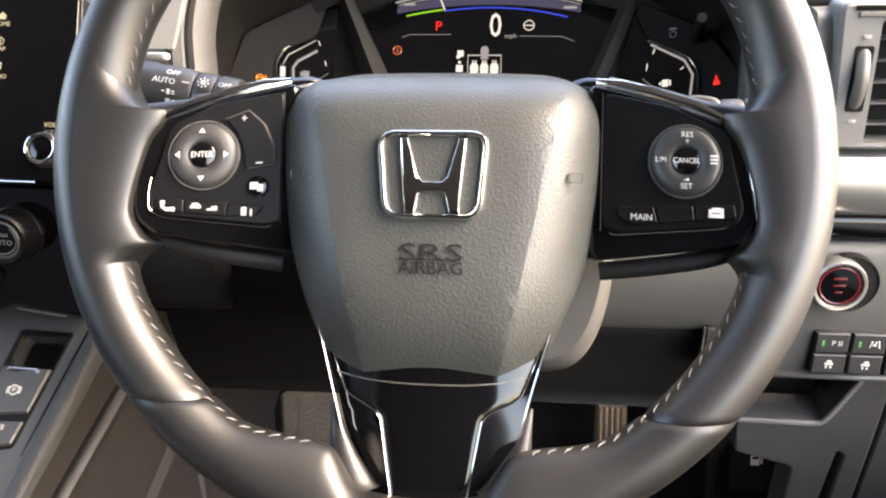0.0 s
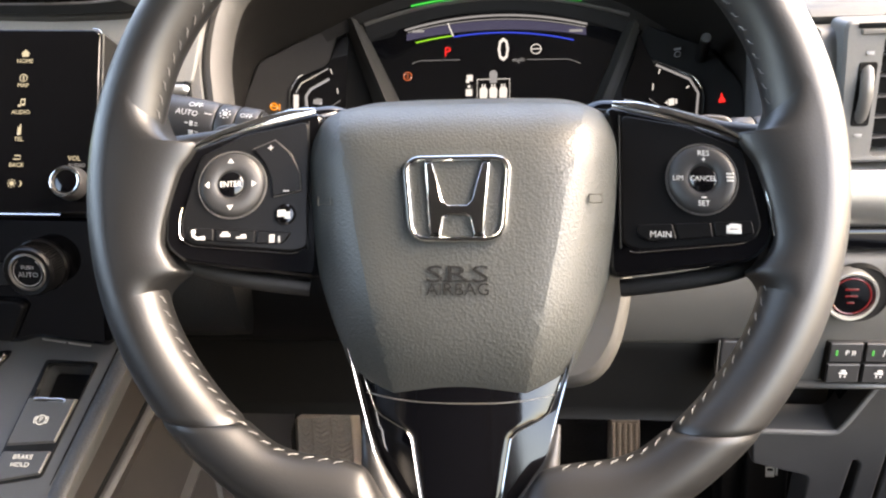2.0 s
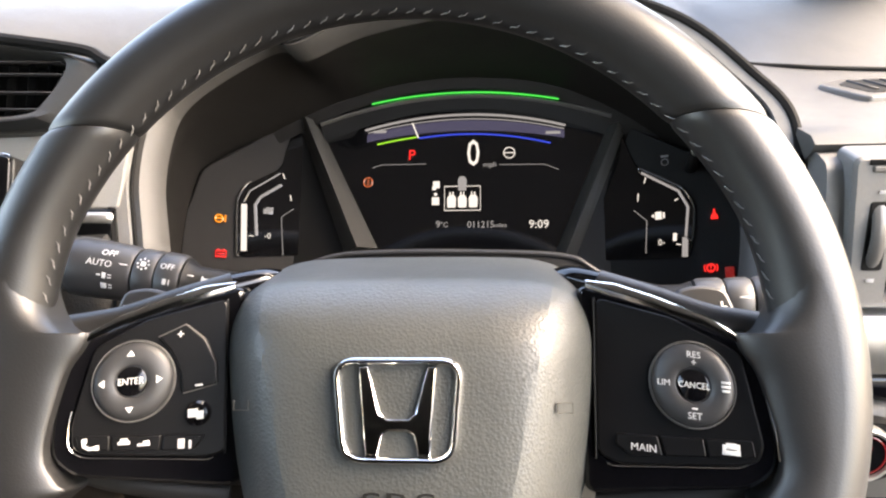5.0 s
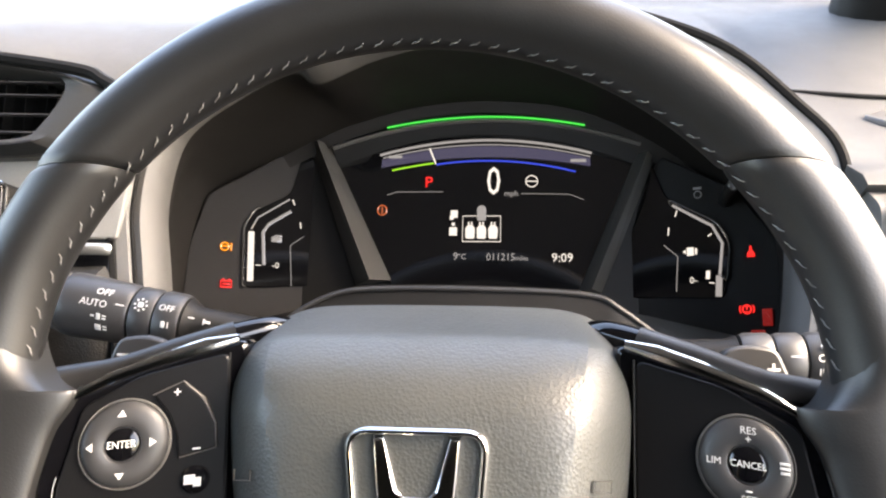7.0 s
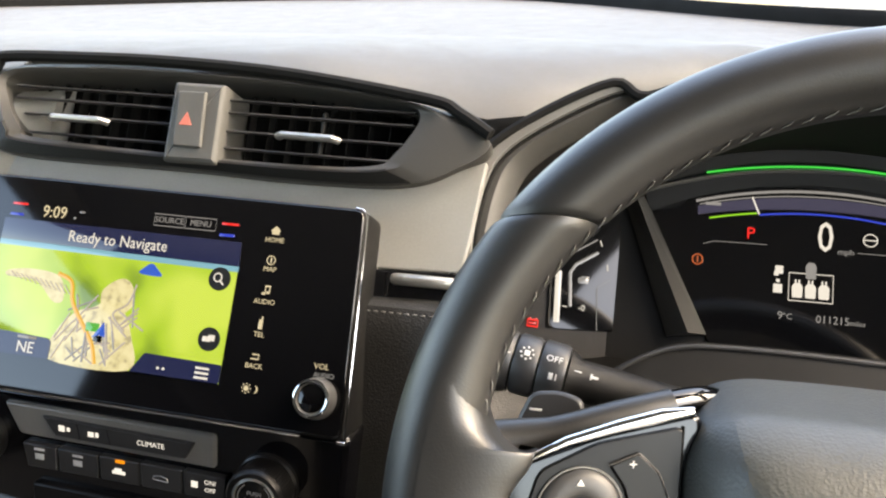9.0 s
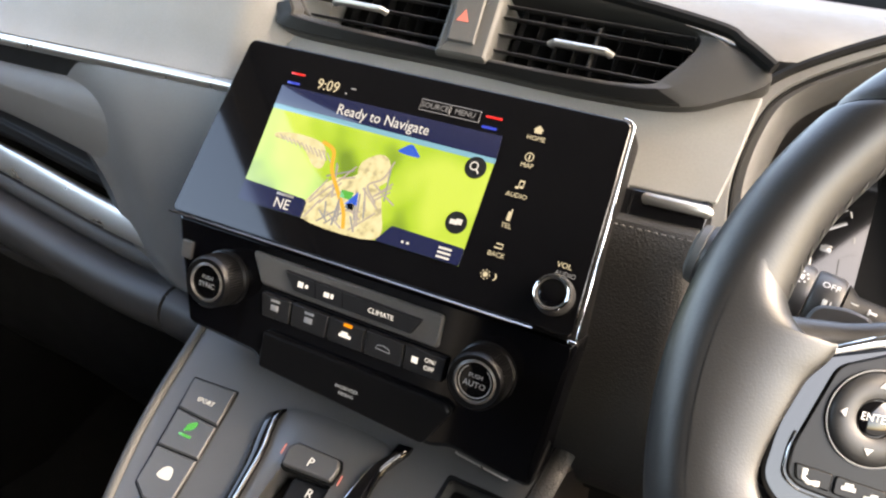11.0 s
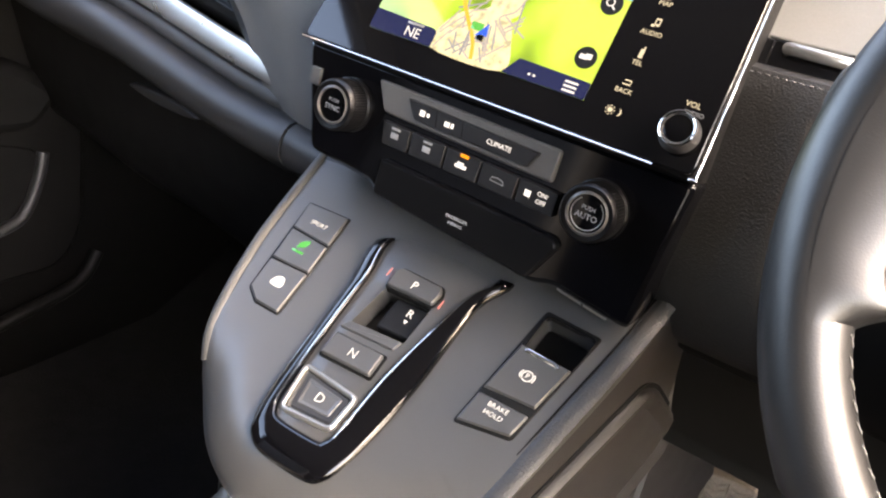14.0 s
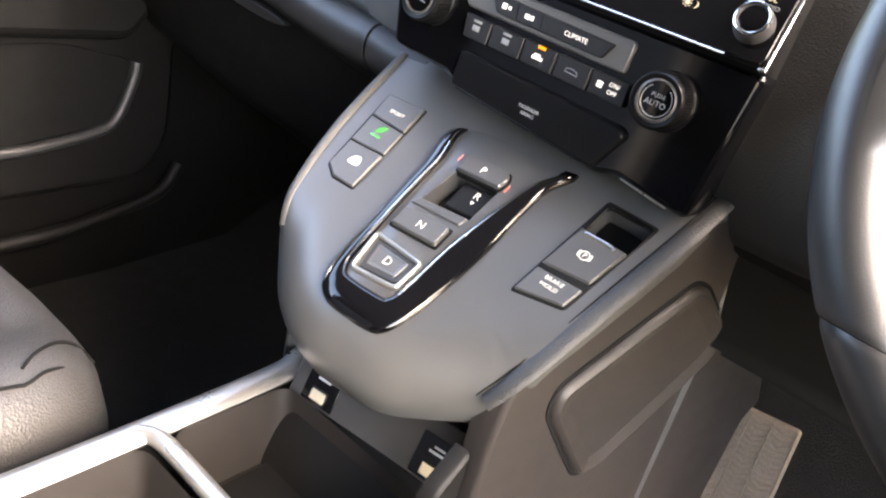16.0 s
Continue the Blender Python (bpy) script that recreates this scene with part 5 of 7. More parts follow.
# solid black tube that stands for the shade in the gap above the vent
part("shadow_gap", tube([(u, v, -0.001) for u, v in crest], 0.0038, 0.0045, 8), VOID, vent, "black tube for the shaded gap along the vent top")
chin = [p for p in zip(lo, mid) if p[0][1] < -0.012 and p[0][0] < 0.15]
bm = bmesh.new()
chin.sort(key=lambda p: p[0][0])
loft(bm, [[(a[0], a[1], -0.02) for a, _ in chin], [(a[0], a[1] + 0.0005, -0.0005) for a, _ in chin], [(b[0], b[1] - 0.001, 0.0032) for _, b in chin], [(b[0], b[1] + 0.001, 0.001) for _, b in chin]], False, False, False)
part("chin", bm, HARD, vent)
for u0, u1, vs in ((-0.131, -0.0135, (0.0160, 0.0080, -0.0025, -0.0150)), (0.0205, 0.1425, (0.0160, 0.0080, -0.0040, -0.0150))):
    for v in vs:
        e0 = u0 + (0.010 if v < 0 and u0 < 0 else 0) + (0.006 if v < -0.01 and u0 < 0 else 0)
        e1 = u1 - (0.012 if v < -0.01 and u0 > 0 else 0)
        part("slat", tube([(e0, v, -0.006), (e1, v, -0.006)], 0.0045, 0.0010, 10, up=(0, 1, 0.25)), KEY, vent)
    for i in range(9):
        u = u0 + (u1 - u0) * (i + 0.5) / 9
        part("vane", plate(rect(u - 0.0005, -0.021, u + 0.0005, 0.026), -0.034, -0.024, 0.0002), VOID, vent)
for u0, u1 in ((-0.0975, -0.0570), (0.0600, 0.0985)):
    part("vane_tab", tube([(u0, -0.0064, 0.0), (u0 + 0.003, -0.0062, 0.0035), (u1 - 0.003, -0.0062, 0.0035), (u1, -0.0064, 0.0)], 0.0030, 0.0022, 10, up=(0, 1, 0)), SILVER, vent, "silver vane tab")
part("tab_stem", tube([(0.0855, 0.012, -0.006), (0.0855, -0.016, -0.006)], 0.0016, 0.002, 8), HARD, vent)
hazard = thing("hazard_switch", VENT, "grey hazard switch with a red triangle between the vents", "hazard switch")
part("housing", plate(rounded([(-0.0115, -0.0290), (0.0245, -0.0285), (0.0225, 0.0225), (-0.0125, 0.0225)], 0.002), -0.03, 0.0065, 0.003), GREY, hazard)
part("key", plate(rounded([(-0.0050, -0.0198), (0.0142, -0.0198), (0.0116, 0.0160), (-0.0072, 0.0156)], 0.0012), 0.004, 0.0085, 0.0010), GREY, hazard)
PINK = glow("red_hazard_triangle", (0.95, 0.3, 0.26))
part("triangle_mark", plate([(-0.0028, -0.0062), (0.0062, -0.0062), (0.0016, 0.0025)], 0.0084, 0.0088, 0.0001), PINK, hazard, "lit red triangle")

# ---- touch screen ----
SCREEN = frame_at((-0.3534, 0.1431, 0.7294), (1, 0.0269, -0.03), (0, 0.4742, 0.8796))
scr = thing("touch_screen", SCREEN, "gloss black touch screen showing a green navigation map", "touch screen")
bez = rounded([(-0.1780, -0.0850), (0.1080, -0.0850), (0.1030, 0.0440), (-0.1680, 0.0462)], 0.007, 6)
part("housing", plate(bez, -0.035, 0.001, 0.002), HARD, scr)
part("glass", plate(inset(bez, 0.0012), 0.0, 0.0042, 0.0010), GLASSY, scr, "gloss black glass front")
part("chrome_line", tube([(-0.1775, -0.0850, 0.0040), (0.0840, -0.0850, 0.0040)], 0.0008, 0.0012), CHROME, scr, "thin chrome line")
part("chrome_line", tube([(0.0960, 0.0440, 0.0030), (0.1005, 0.0432, 0.0030), (0.1036, 0.0400, 0.0030), (0.1064, -0.0200, 0.0030), (0.1090, -0.0840, 0.0030)], 0.0005, 0.0008), CHROME, scr)
part("corner_cap", plate(rect(0.1050, -0.0868, 0.1100, -0.0848, 0.0006), 0.0, 0.0046, 0.0006), CHROME, scr)
M = 0.0044


def lit(name, pts, material, layer, label=""):
    return part(name, plate(pts, M, M + 0.0001 + layer * 0.00012, 0.00003), material, scr, label)


lit("map_terrain", rect(-0.1290, -0.0640, 0.0315, 0.0046), FIELDS, 0, "lit green map fields")
lit("title_bar", [(-0.1290, 0.0045), (0.0318, 0.0030), (0.0308, 0.0172), (-0.1288, 0.0178)], NAVY, 1, "navy title bar")
lit("map_sky", [(-0.1290, 0.0012), (0.0318, -0.0002), (0.0318, 0.0030), (-0.1290, 0.0045)], ICEBLUE, 1)
lit("town_area", smooth_loop([(-0.079, -0.064), (-0.077, -0.046), (-0.066, -0.034), (-0.055, -0.030), (-0.046, -0.024), (-0.036, -0.030), (-0.028, -0.044), (-0.026, -0.064)], 5), TAN, 1)
lit("town_area", smooth_loop([(-0.1180, -0.0140), (-0.100, -0.0120), (-0.082, -0.0150), (-0.077, -0.0280), (-0.084, -0.0300), (-0.098, -0.0190), (-0.118, -0.0180)], 5), TAN, 1)
lit("town_area", smooth_loop([(-0.052, -0.020), (-0.042, -0.012), (-0.034, -0.014), (-0.030, -0.026), (-0.040, -0.034), (-0.050, -0.030)], 5), TAN, 1)
rng = random.Random(4)
for k in range(34):
    u, v, a = rng.uniform(-0.076, -0.028), rng.uniform(-0.062, -0.028), rng.choice((0.3, 1.9, 0.9, 2.5)) + rng.uniform(-0.2, 0.2)
    l = rng.uniform(0.004, 0.011)
    p, q = (max(-0.078, u - l * math.cos(a)), max(-0.0632, v - l * math.sin(a))), (min(-0.026, u + l * math.cos(a)), max(-0.0632, v + l * math.sin(a)))
    part("map_street", ribbon([p, q], 0.0011, M + 0.0005, 0.0001), PALE if k % 3 else SOFTWHITE, scr)
for k in range(12):
    u = -0.116 + 0.0035 * k
    part("map_street", ribbon([(u, -0.0150 - 0.0004 * k), (u + 0.005, -0.0185 - 0.0006 * k)], 0.0008, M + 0.0005, 0.0001), PALE, scr)
part("main_road", ribbon(smooth_loop([(-0.0835, -0.0130), (-0.0735, -0.0170), (-0.0700, -0.0290), (-0.0600, -0.0420), (-0.0520, -0.0520), (-0.0480, -0.0630)], 5, False), 0.0026, M + 0.0006, 0.0001), ROAD_AMBER, scr, "amber main road")
part("main_road", ribbon(smooth_loop([(-0.0300, -0.0140), (-0.0335, -0.0260), (-0.0420, -0.0330), (-0.0330, -0.0420)], 5, False), 0.0012, M + 0.0006, 0.0001), PALE, scr)
part("side_road", ribbon([(-0.0575, -0.0400), (-0.0565, -0.0630)], 0.0016, M + 0.0006, 0.0001), SOFTWHITE, scr)
lit("compass_box", rounded([(-0.1290, -0.0640), (-0.0790, -0.0640), (-0.0790, -0.0540), (-0.0815, -0.0520), (-0.1290, -0.0500)], 0.001), NAVY, 4, "navy compass box")
lit("menu_box", rounded([(-0.0250, -0.0640), (0.0315, -0.0640), (0.0315, -0.0535), (-0.0170, -0.0525)], 0.001), NAVY, 4)
lit("route_shield", rect(-0.0580, -0.0445, -0.0495, -0.0395), MAPGREEN, 5)
lit("cursor_base", [(-0.0520, -0.0500), (-0.0460, -0.0505), (-0.0465, -0.0465), (-0.0515, -0.0465)], GLASSY, 5)
lit("cursor", [(-0.0530, -0.0480), (-0.0485, -0.0462), (-0.0445, -0.0470), (-0.0465, -0.0385)], CYANLESS, 6, "blue position arrow")
lit("cloud_mark", smooth_loop([(-0.0300, -0.0072), (-0.0275, -0.0035), (-0.0230, -0.0008), (-0.0185, -0.0040), (-0.0160, -0.0078)], 4), CYANLESS, 2)
for v in (-0.0052, -0.0400):
    lit("round_button", circle(0.0213, v, 0.0068), HARD, 5)
part("search_icon", ribbon(circle(0.0205, -0.0045, 0.0024, 16), 0.0008, M + 0.0012, 0.0001, closed=True), WHITE, scr)
part("search_icon", ribbon([(0.0222, -0.0063), (0.0245, -0.0085)], 0.0010, M + 0.0012, 0.0001), WHITE, scr)
bars([(0.0200, -0.0400, 0.0050, 0.0030), (0.0230, -0.0392, 0.0040, 0.0034)], M + 0.0012, WHITE, scr)
text("Ready to Navigate", 0.0098, WHITE, scr, -0.0487, 0.0100, M + 0.0004, wide=0.92)
text("NE", 0.0095, WHITE, scr, -0.0955, -0.0592, M + 0.0009)
bars([(-0.0955, -0.0530, 0.0130, 0.0018)], M + 0.0009, SOFTWHITE, scr)
bars([(-0.0070, -0.0600, 0.0016, 0.0014), (-0.0035, -0.0600, 0.0016, 0.0014)], M + 0.0009, WHITE, scr)
bars([(0.0205, -0.0567 - 0.0027 * i, 0.0085, 0.0013) for i in range(3)], M + 0.0009, WHITE, scr)
text("9:09", 0.0105, CREAM, scr, -0.0948, 0.0236, M + 0.0003, wide=0.95)
bars([(-0.0760, 0.0255, 0.0035, 0.0010), (-0.0805, 0.0215, 0.0012, 0.0012)], M + 0.0003, SOFTWHITE, scr)
for body, u0, u1 in (("SOURCE", -0.0272, -0.0074), ("MENU", -0.0066, 0.0130)):
    part("soft_key", ribbon(rect(u0, 0.0222, u1, 0.0292), 0.0005, M + 0.0002, 0.0001, closed=True), SOFTWHITE, scr)
    text(body, 0.0050, SOFTWHITE, scr, (u0 + u1) / 2, 0.0257, M + 0.0003)
for u in (-0.1200, 0.0220):
    bars([(u, 0.0272, 0.0105, 0.0013)], M + 0.0003, RED, scr, "temperature_mark")
    bars([(u - 0.0010, 0.0205, 0.0095, 0.0016)], M + 0.0003, BLUE, scr, "temperature_mark")
for body, v in (("HOME", 0.0205), ("MAP", 0.0035), ("AUDIO", -0.0152), ("TEL", -0.0338), ("BACK", -0.0515)):
    text(body, 0.0041, CREAM, scr, 0.0508, v, M + 0.0002)
lit("home_icon", [(0.0485, 0.0238), (0.0531, 0.0238), (0.0531, 0.0258), (0.0540, 0.0258), (0.0508, 0.0288), (0.0476, 0.0258), (0.0485, 0.0258)], CREAM, 1)
part("map_icon", ribbon(circle(0.0508, 0.0088, 0.0025, 14), 0.0006, M + 0.0003, 0.0001, closed=True), CREAM, scr)
bars([(0.0508, 0.0088, 0.0008, 0.0030)], M + 0.0003, CREAM, scr)
bars([(0.0494, -0.0105, 0.0020, 0.0014), (0.0520, -0.0098, 0.0020, 0.0014), (0.0503, -0.0085, 0.0006, 0.0044), (0.0529, -0.0078, 0.0006, 0.0044), (0.0516, -0.0062, 0.0030, 0.0010)], M + 0.0003, CREAM, scr)
bars([(0.0508, -0.0280, 0.0024, 0.0055), (0.0514, -0.0245, 0.0007, 0.0020)], M + 0.0003, CREAM, scr)
part("back_icon", ribbon([(0.0490, -0.0450), (0.0530, -0.0450), (0.0530, -0.0475), (0.0482, -0.0475)], 0.0008, M + 0.0003, 0.0001), CREAM, scr)
lit("sun_icon", circle(0.0485, -0.0640, 0.0015, 12), CREAM, 1)
bars([(0.0485 + 0.0026 * math.cos(i * math.pi / 4), -0.0640 + 0.0026 * math.sin(i * math.pi / 4), 0.0007, 0.0007) for i in range(8)], M + 0.0003, CREAM, scr)
lit("moon_icon", [(0.0535, -0.0618), (0.0550, -0.0625), (0.0556, -0.0642), (0.0548, -0.0658), (0.0534, -0.0664), (0.0544, -0.0652), (0.0546, -0.0640), (0.0543, -0.0627)], CREAM, 1)
text("VOL", 0.0046, CREAM, scr, 0.0905, -0.0468, M + 0.0002)
text("AUDIO", 0.0038, SOFTWHITE, scr, 0.0925, -0.0515, M + 0.0002)
vol = part("volume_knob", lathe([(0.0116, 0.003), (0.0112, 0.008), (0.0106, 0.0130), (0.0096, 0.0142), (0.0084, 0.0140), (0.0078, 0.0126)], 0.0905, -0.0640, cap=False), DULL, scr, "grey volume knob with a bright rim")
part("rim", tube([(u, v, 0.0138) for u, v in circle(0.0905, -0.0640, 0.0094, 36)], 0.0009, 0.0009, 8, True), CHROME, vol)
part("cap", lathe([(0.0079, 0.010), (0.0078, 0.0127), (0.0070, 0.0131), (0.0005, 0.0131)], 0.0905, -0.0640), GLASSY, vol)

# ---- climate panel ----
CLIMATE = frame_at((-0.386, 0.101, 0.627), (1, 0.04, -0.045), (0, 0.12, 0.993))
cl = thing("climate_panel", CLIMATE, "gloss black climate control panel with two knobs", "climate panel")
part("fascia", plate(rounded([(-0.1250, -0.0470), (-0.0680, -0.0510), (-0.0620, -0.0580), (0.0660, -0.0660), (0.0800, -0.0610), (0.1330, -0.0670), (0.1400, 0.0290), (-0.1470, 0.0270)], 0.006), -0.05, -0.002, 0.004), PIANO, cl, "gloss black fascia")
part("upper_plate", plate(rounded([(-0.0690, -0.0010), (0.0600, -0.0020), (0.0600, 0.0190), (-0.0790, 0.0190)], 0.003), -0.004, 0.0008, 0.0015), DULL, cl, "grey satin plate")
row = part("rocker_bar", plate(rounded([(-0.0430, 0.0025), (0.0420, 0.0020), (0.0480, 0.0130), (-0.0515, 0.0145)], 0.0015), 0.0, 0.0030, 0.0008), CLIMATE_KEY, cl)
text("CLIMATE", 0.0045, BACKLIT, row, 0.0205, 0.0078, 0.0032)
bars([(-0.0380, 0.0085, 0.0040, 0.0038), (-0.0335, 0.0085, 0.0022, 0.0024), (-0.0185, 0.0078, 0.0040, 0.0032), (-0.0145, 0.0080, 0.0022, 0.0030)], 0.0032, BACKLIT, row)
for u in (-0.0260, -0.0060):
    part("key_joint", ribbon([(u, 0.0030), (u - 0.002, 0.0135)], 0.0006, 0.0030), VOID, row)
edges = (-0.0665, -0.0425, -0.0145, 0.0125, 0.0400, 0.0680)
for i, (a, b) in enumerate(zip(edges, edges[1:])):
    k = part("key", plate(rounded([(a + 0.0012 + (0.002 if i == 0 else 0), -0.0205), (b - 0.0004, -0.0205), (b - 0.0004, -0.0055), (a + 0.0004, -0.0052)], 0.001), -0.002, 0.0024, 0.0008), CLIMATE_KEY, cl)
    c = (a + b) / 2
    if i == 4:
        text("ON/", 0.0040, BACKLIT, k, c + 0.004, -0.0102, 0.0026)
        text("OFF", 0.0040, BACKLIT, k, c + 0.004, -0.0150, 0.0026)
        bars([(c - 0.0060, -0.0125, 0.0042, 0.0040)], 0.0026, BACKLIT, k)
    elif i == 2:
        bars([(c, -0.0140, 0.0085, 0.0022), (c - 0.0004, -0.0122, 0.0048, 0.0018)], 0.0026, BACKLIT, k)
        bars([(c + 0.0010, -0.0068, 0.0062, 0.0022)], 0.0026, AMBER, k, "lamp", "amber indicator lamp")
    elif i == 3:
        part("legend_mark", ribbon([(c - 0.005, -0.0140), (c - 0.004, -0.0118), (c, -0.0112), (c + 0.004, -0.0122), (c + 0.005, -0.0145)], 0.0006, 0.0026, closed=True), DIM, k)
    else:
        bars([(c, -0.0082, 0.0070, 0.0016), (c, -0.0128, 0.0060, 0.0038)], 0.0026, DIM, k)
part("lower_flap", plate(rounded([(-0.0600, -0.0550), (0.0640, -0.0625), (0.0780, -0.0360), (0.0730, -0.0315), (-0.0600, -0.0300)], 0.003), -0.004, 0.0035, 0.0016), SATIN, cl)
text("PASSENGER", 0.0032, LEGEND, cl, 0.0080, -0.0465, 0.0038)
text("AIRBAG", 0.0032, LEGEND, cl, 0.0080, -0.0505, 0.0038)
# the glint along the fascia's lower edge, modelled as a silver tube
part("edge_glint", tube([(0.0850, -0.0610, -0.002), (0.0865, -0.0612, -0.0012), (0.1180, -0.0650, -0.0012), (0.1195, -0.0652, -0.002)], 0.0007, 0.0007, 6), SILVER, cl, "silver sliver standing for a highlight on the fascia edge")
part("side_clip", plate(rect(-0.1370, -0.0020, -0.1280, 0.0100, 0.001), -0.003, 0.0, 0.0006), DULL, cl)
for u, body, sub in ((-0.0985, "SYNC", 0), (0.0920, "AUTO", 1)):
    kn = part("temperature_knob", lathe([(0.0187, -0.003), (0.0187, 0.0010), (0.0174, 0.0020), (0.0171, 0.0165), (0.0157, 0.0185), (0.0131, 0.0180), (0.0127, 0.0160)], u, -0.0060, 48, cap=False), SATIN, cl, "ribbed black knob")
    bm = bmesh.new()
    for i in range(60):
        a = 2 * math.pi * i / 60
        tube([(u + 0.0173 * math.cos(a), -0.006 + 0.0173 * math.sin(a), 0.003), (u + 0.0171 * math.cos(a), -0.006 + 0.0171 * math.sin(a), 0.0155)], 0.0005, 0.0005, 4, bm=bm, up=(1, 0.3, 0))
    tagged(part("knurling", bm, SATIN, kn), kind="stuff")
    part("ring", lathe([(0.0131, 0.0150), (0.0129, 0.0178), (0.0117, 0.0186), (0.0111, 0.0170)], u, -0.0060, 40, cap=False), DULL, kn, "grey metallic ring")
    part("face", lathe([(0.0115, 0.014), (0.0113, 0.0165), (0.0005, 0.0168)], u, -0.0060, 36), GLASSY, kn)
    text(body, 0.0050, DIM, kn, u, -0.0080, 0.0171)
    text("PUSH", 0.0036, DIM, kn, u, -0.0030, 0.0171)
    if sub:
        part("arc_mark", ribbon([(u + 0.0097 * math.cos(a), -0.006 + 0.0097 * math.sin(a)) for a in [2.2 + 0.2 * i for i in range(26)]], 0.0006, 0.0171), DIM, kn)

# ---- centre console ----
CONS = frame_at((-0.3837, 0.0663, 0.5242), (1, 0.04, -0.0225), (0, 0.8437, 0.5353))
con = thing("centre_console", CONS, "dark grey centre console sloping down from the dash", "centre console")
top_out = smooth_loop([(-0.1500, 0.1350), (-0.1480, 0.0950), (-0.1450, 0.0700), (-0.1320, -0.0100), (-0.1120, -0.0800), (-0.0900, -0.1145), (-0.0600, -0.1400), (-0.0234, -0.1530), (0.0080, -0.1530), (0.0360, -0.1490), (0.0640, -0.1330), (0.0890, -0.1150), (0.1010, -0.1020),
                       (0.1100, -0.0800), (0.1260, 0.0000), (0.1370, 0.0700), (0.1395, 0.0950), (0.1420, 0.1350)], 5)
drop = CONS.to_3x3().inverted() @ Vector((0, 0, -1))
rear_dir = CONS.to_3x3().inverted() @ Vector((0, 1, 0))
def console_ring(out, n, nose, down=0.0, tuck=0.0):
    """The outline moved out, at depth n along the sides and nose round the front."""
    ring = []
    for (u, v), (_, v0) in zip(inset(top_out, -out), top_out):
        w, k = ease((-0.06 - v0) / 0.09), ease((-0.070 - v0) / 0.055)
        p = Vector((u, v, n + (nose - n) * k)) + drop * down + rear_dir * tuck * w
        ring.append(tuple(p))
    return ring


def carve(ob, pts, n0, n1):
    """Sinks a well of the given outline into a part."""
    cut = part("cutter", plate(pts, n0, n1, 0.0005), VOID, ob.parent)
    mod = ob.modifiers.new("carve", "BOOLEAN")
    mod.object, mod.operation, mod.solver = cut, "DIFFERENCE", "EXACT"
    dg = bpy.context.evaluated_depsgraph_get()
    dg.update()
    me = bpy.data.meshes.new_from_object(ob.evaluated_get(dg))
    ob.modifiers.remove(mod)
    me.polygons.foreach_set("use_smooth", [True] * len(me.polygons))
    me.set_sharp_from_angle(angle=radians(30))
    ob.data = me
    bpy.data.objects.remove(cut)


bm = loft(bmesh.new(), [console_ring(*r) for r in (
    (-0.036, 0.0, 0.0), (-0.031, 0.0, -0.0004), (-0.025, 0.0, -0.0016), (-0.018, 0.0, -0.0045), (-0.010, 0.0, -0.0092), (-0.004, 0.0, -0.0145), (0.0, -0.0012, -0.0200), (0.003, -0.006, -0.0270), (0.004, -0.011, -0.0350),
    (0.003, -0.012, -0.0400, 0.006, 0.004), (-0.001, -0.012, -0.0420, 0.011, 0.016), (-0.006, -0.012, -0.0420, 0.018, 0.05), (-0.008, -0.012, -0.0420, 0.40, 0.07))])
bmesh.ops.remove_doubles(bm, verts=bm.verts, dist=2e-4)
bmesh.ops.triangulate(bm, faces=[f for f in bm.faces if len(f.verts) > 4])
body = part("body", bm, CONSOLE, con, angle=50)
ridge_l = [(-0.1430, 0.0780, 0.0), (-0.1315, -0.0060, 0.0), (-0.1130, -0.0720, -0.002), (-0.1010, -0.0980, -0.012)]
part("edge_trim", tube(smooth_loop(ridge_l, 6, False), 0.0038, 0.0030, 10), GREY, con, "lighter grey edge trim")
ridge_r = [(0.1385, 0.0850, 0.0), (0.1345, 0.0500, 0.0), (0.1245, -0.0100, 0.0), (0.1135, -0.0720, -0.002), (0.1060, -0.0980, -0.008), (0.0960, -0.1150, -0.019)]
part("edge_trim", tube(smooth_loop(ridge_r, 6, False), 0.0062, 0.0024, 10), TRIM, con, "grained grey edge trim")
part("joint_line", tube(smooth_loop([(u - 0.0072, v, n + 0.0003) for u, v, n in ridge_r], 6, False), 0.0007, 0.0007, 6), VOID, con)



def key(parent, pts, top, material, r=0.0015, label="", dish=0.0):
    return part("key", plate(rounded(pts, r), -0.002, top, 0.0010, dish=dish), material, parent, label)


sw = thing("drive_mode_switches", CONS, "three grey drive mode switches, the middle one lit green", "switch bank")
part("bezel", plate(rounded([(-0.1082, -0.0432), (-0.0956, -0.0515), (-0.0738, -0.0514), (-0.0822, 0.0379), (-0.1204, 0.0364)], 0.002), -0.004, 0.0008, 0.0008), HARD, sw)
k1 = key(sw, [(-0.1148, 0.0118), (-0.0806, 0.0100), (-0.0835, 0.0365), (-0.1190, 0.0350)], 0.0022, CONSOLE)
k2 = key(sw, [(-0.1102, -0.0160), (-0.0778, -0.0150), (-0.0803, 0.0085), (-0.1142, 0.0103)], 0.0022, CONSOLE)
k3 = key(sw, [(-0.1068, -0.0425), (-0.0950, -0.0500), (-0.0752, -0.0500), (-0.0776, -0.0165), (-0.1098, -0.0175)], 0.0022, CONSOLE)
text("SPORT", 0.0048, BACKLIT, k1, -0.0985, 0.0215, 0.0024)
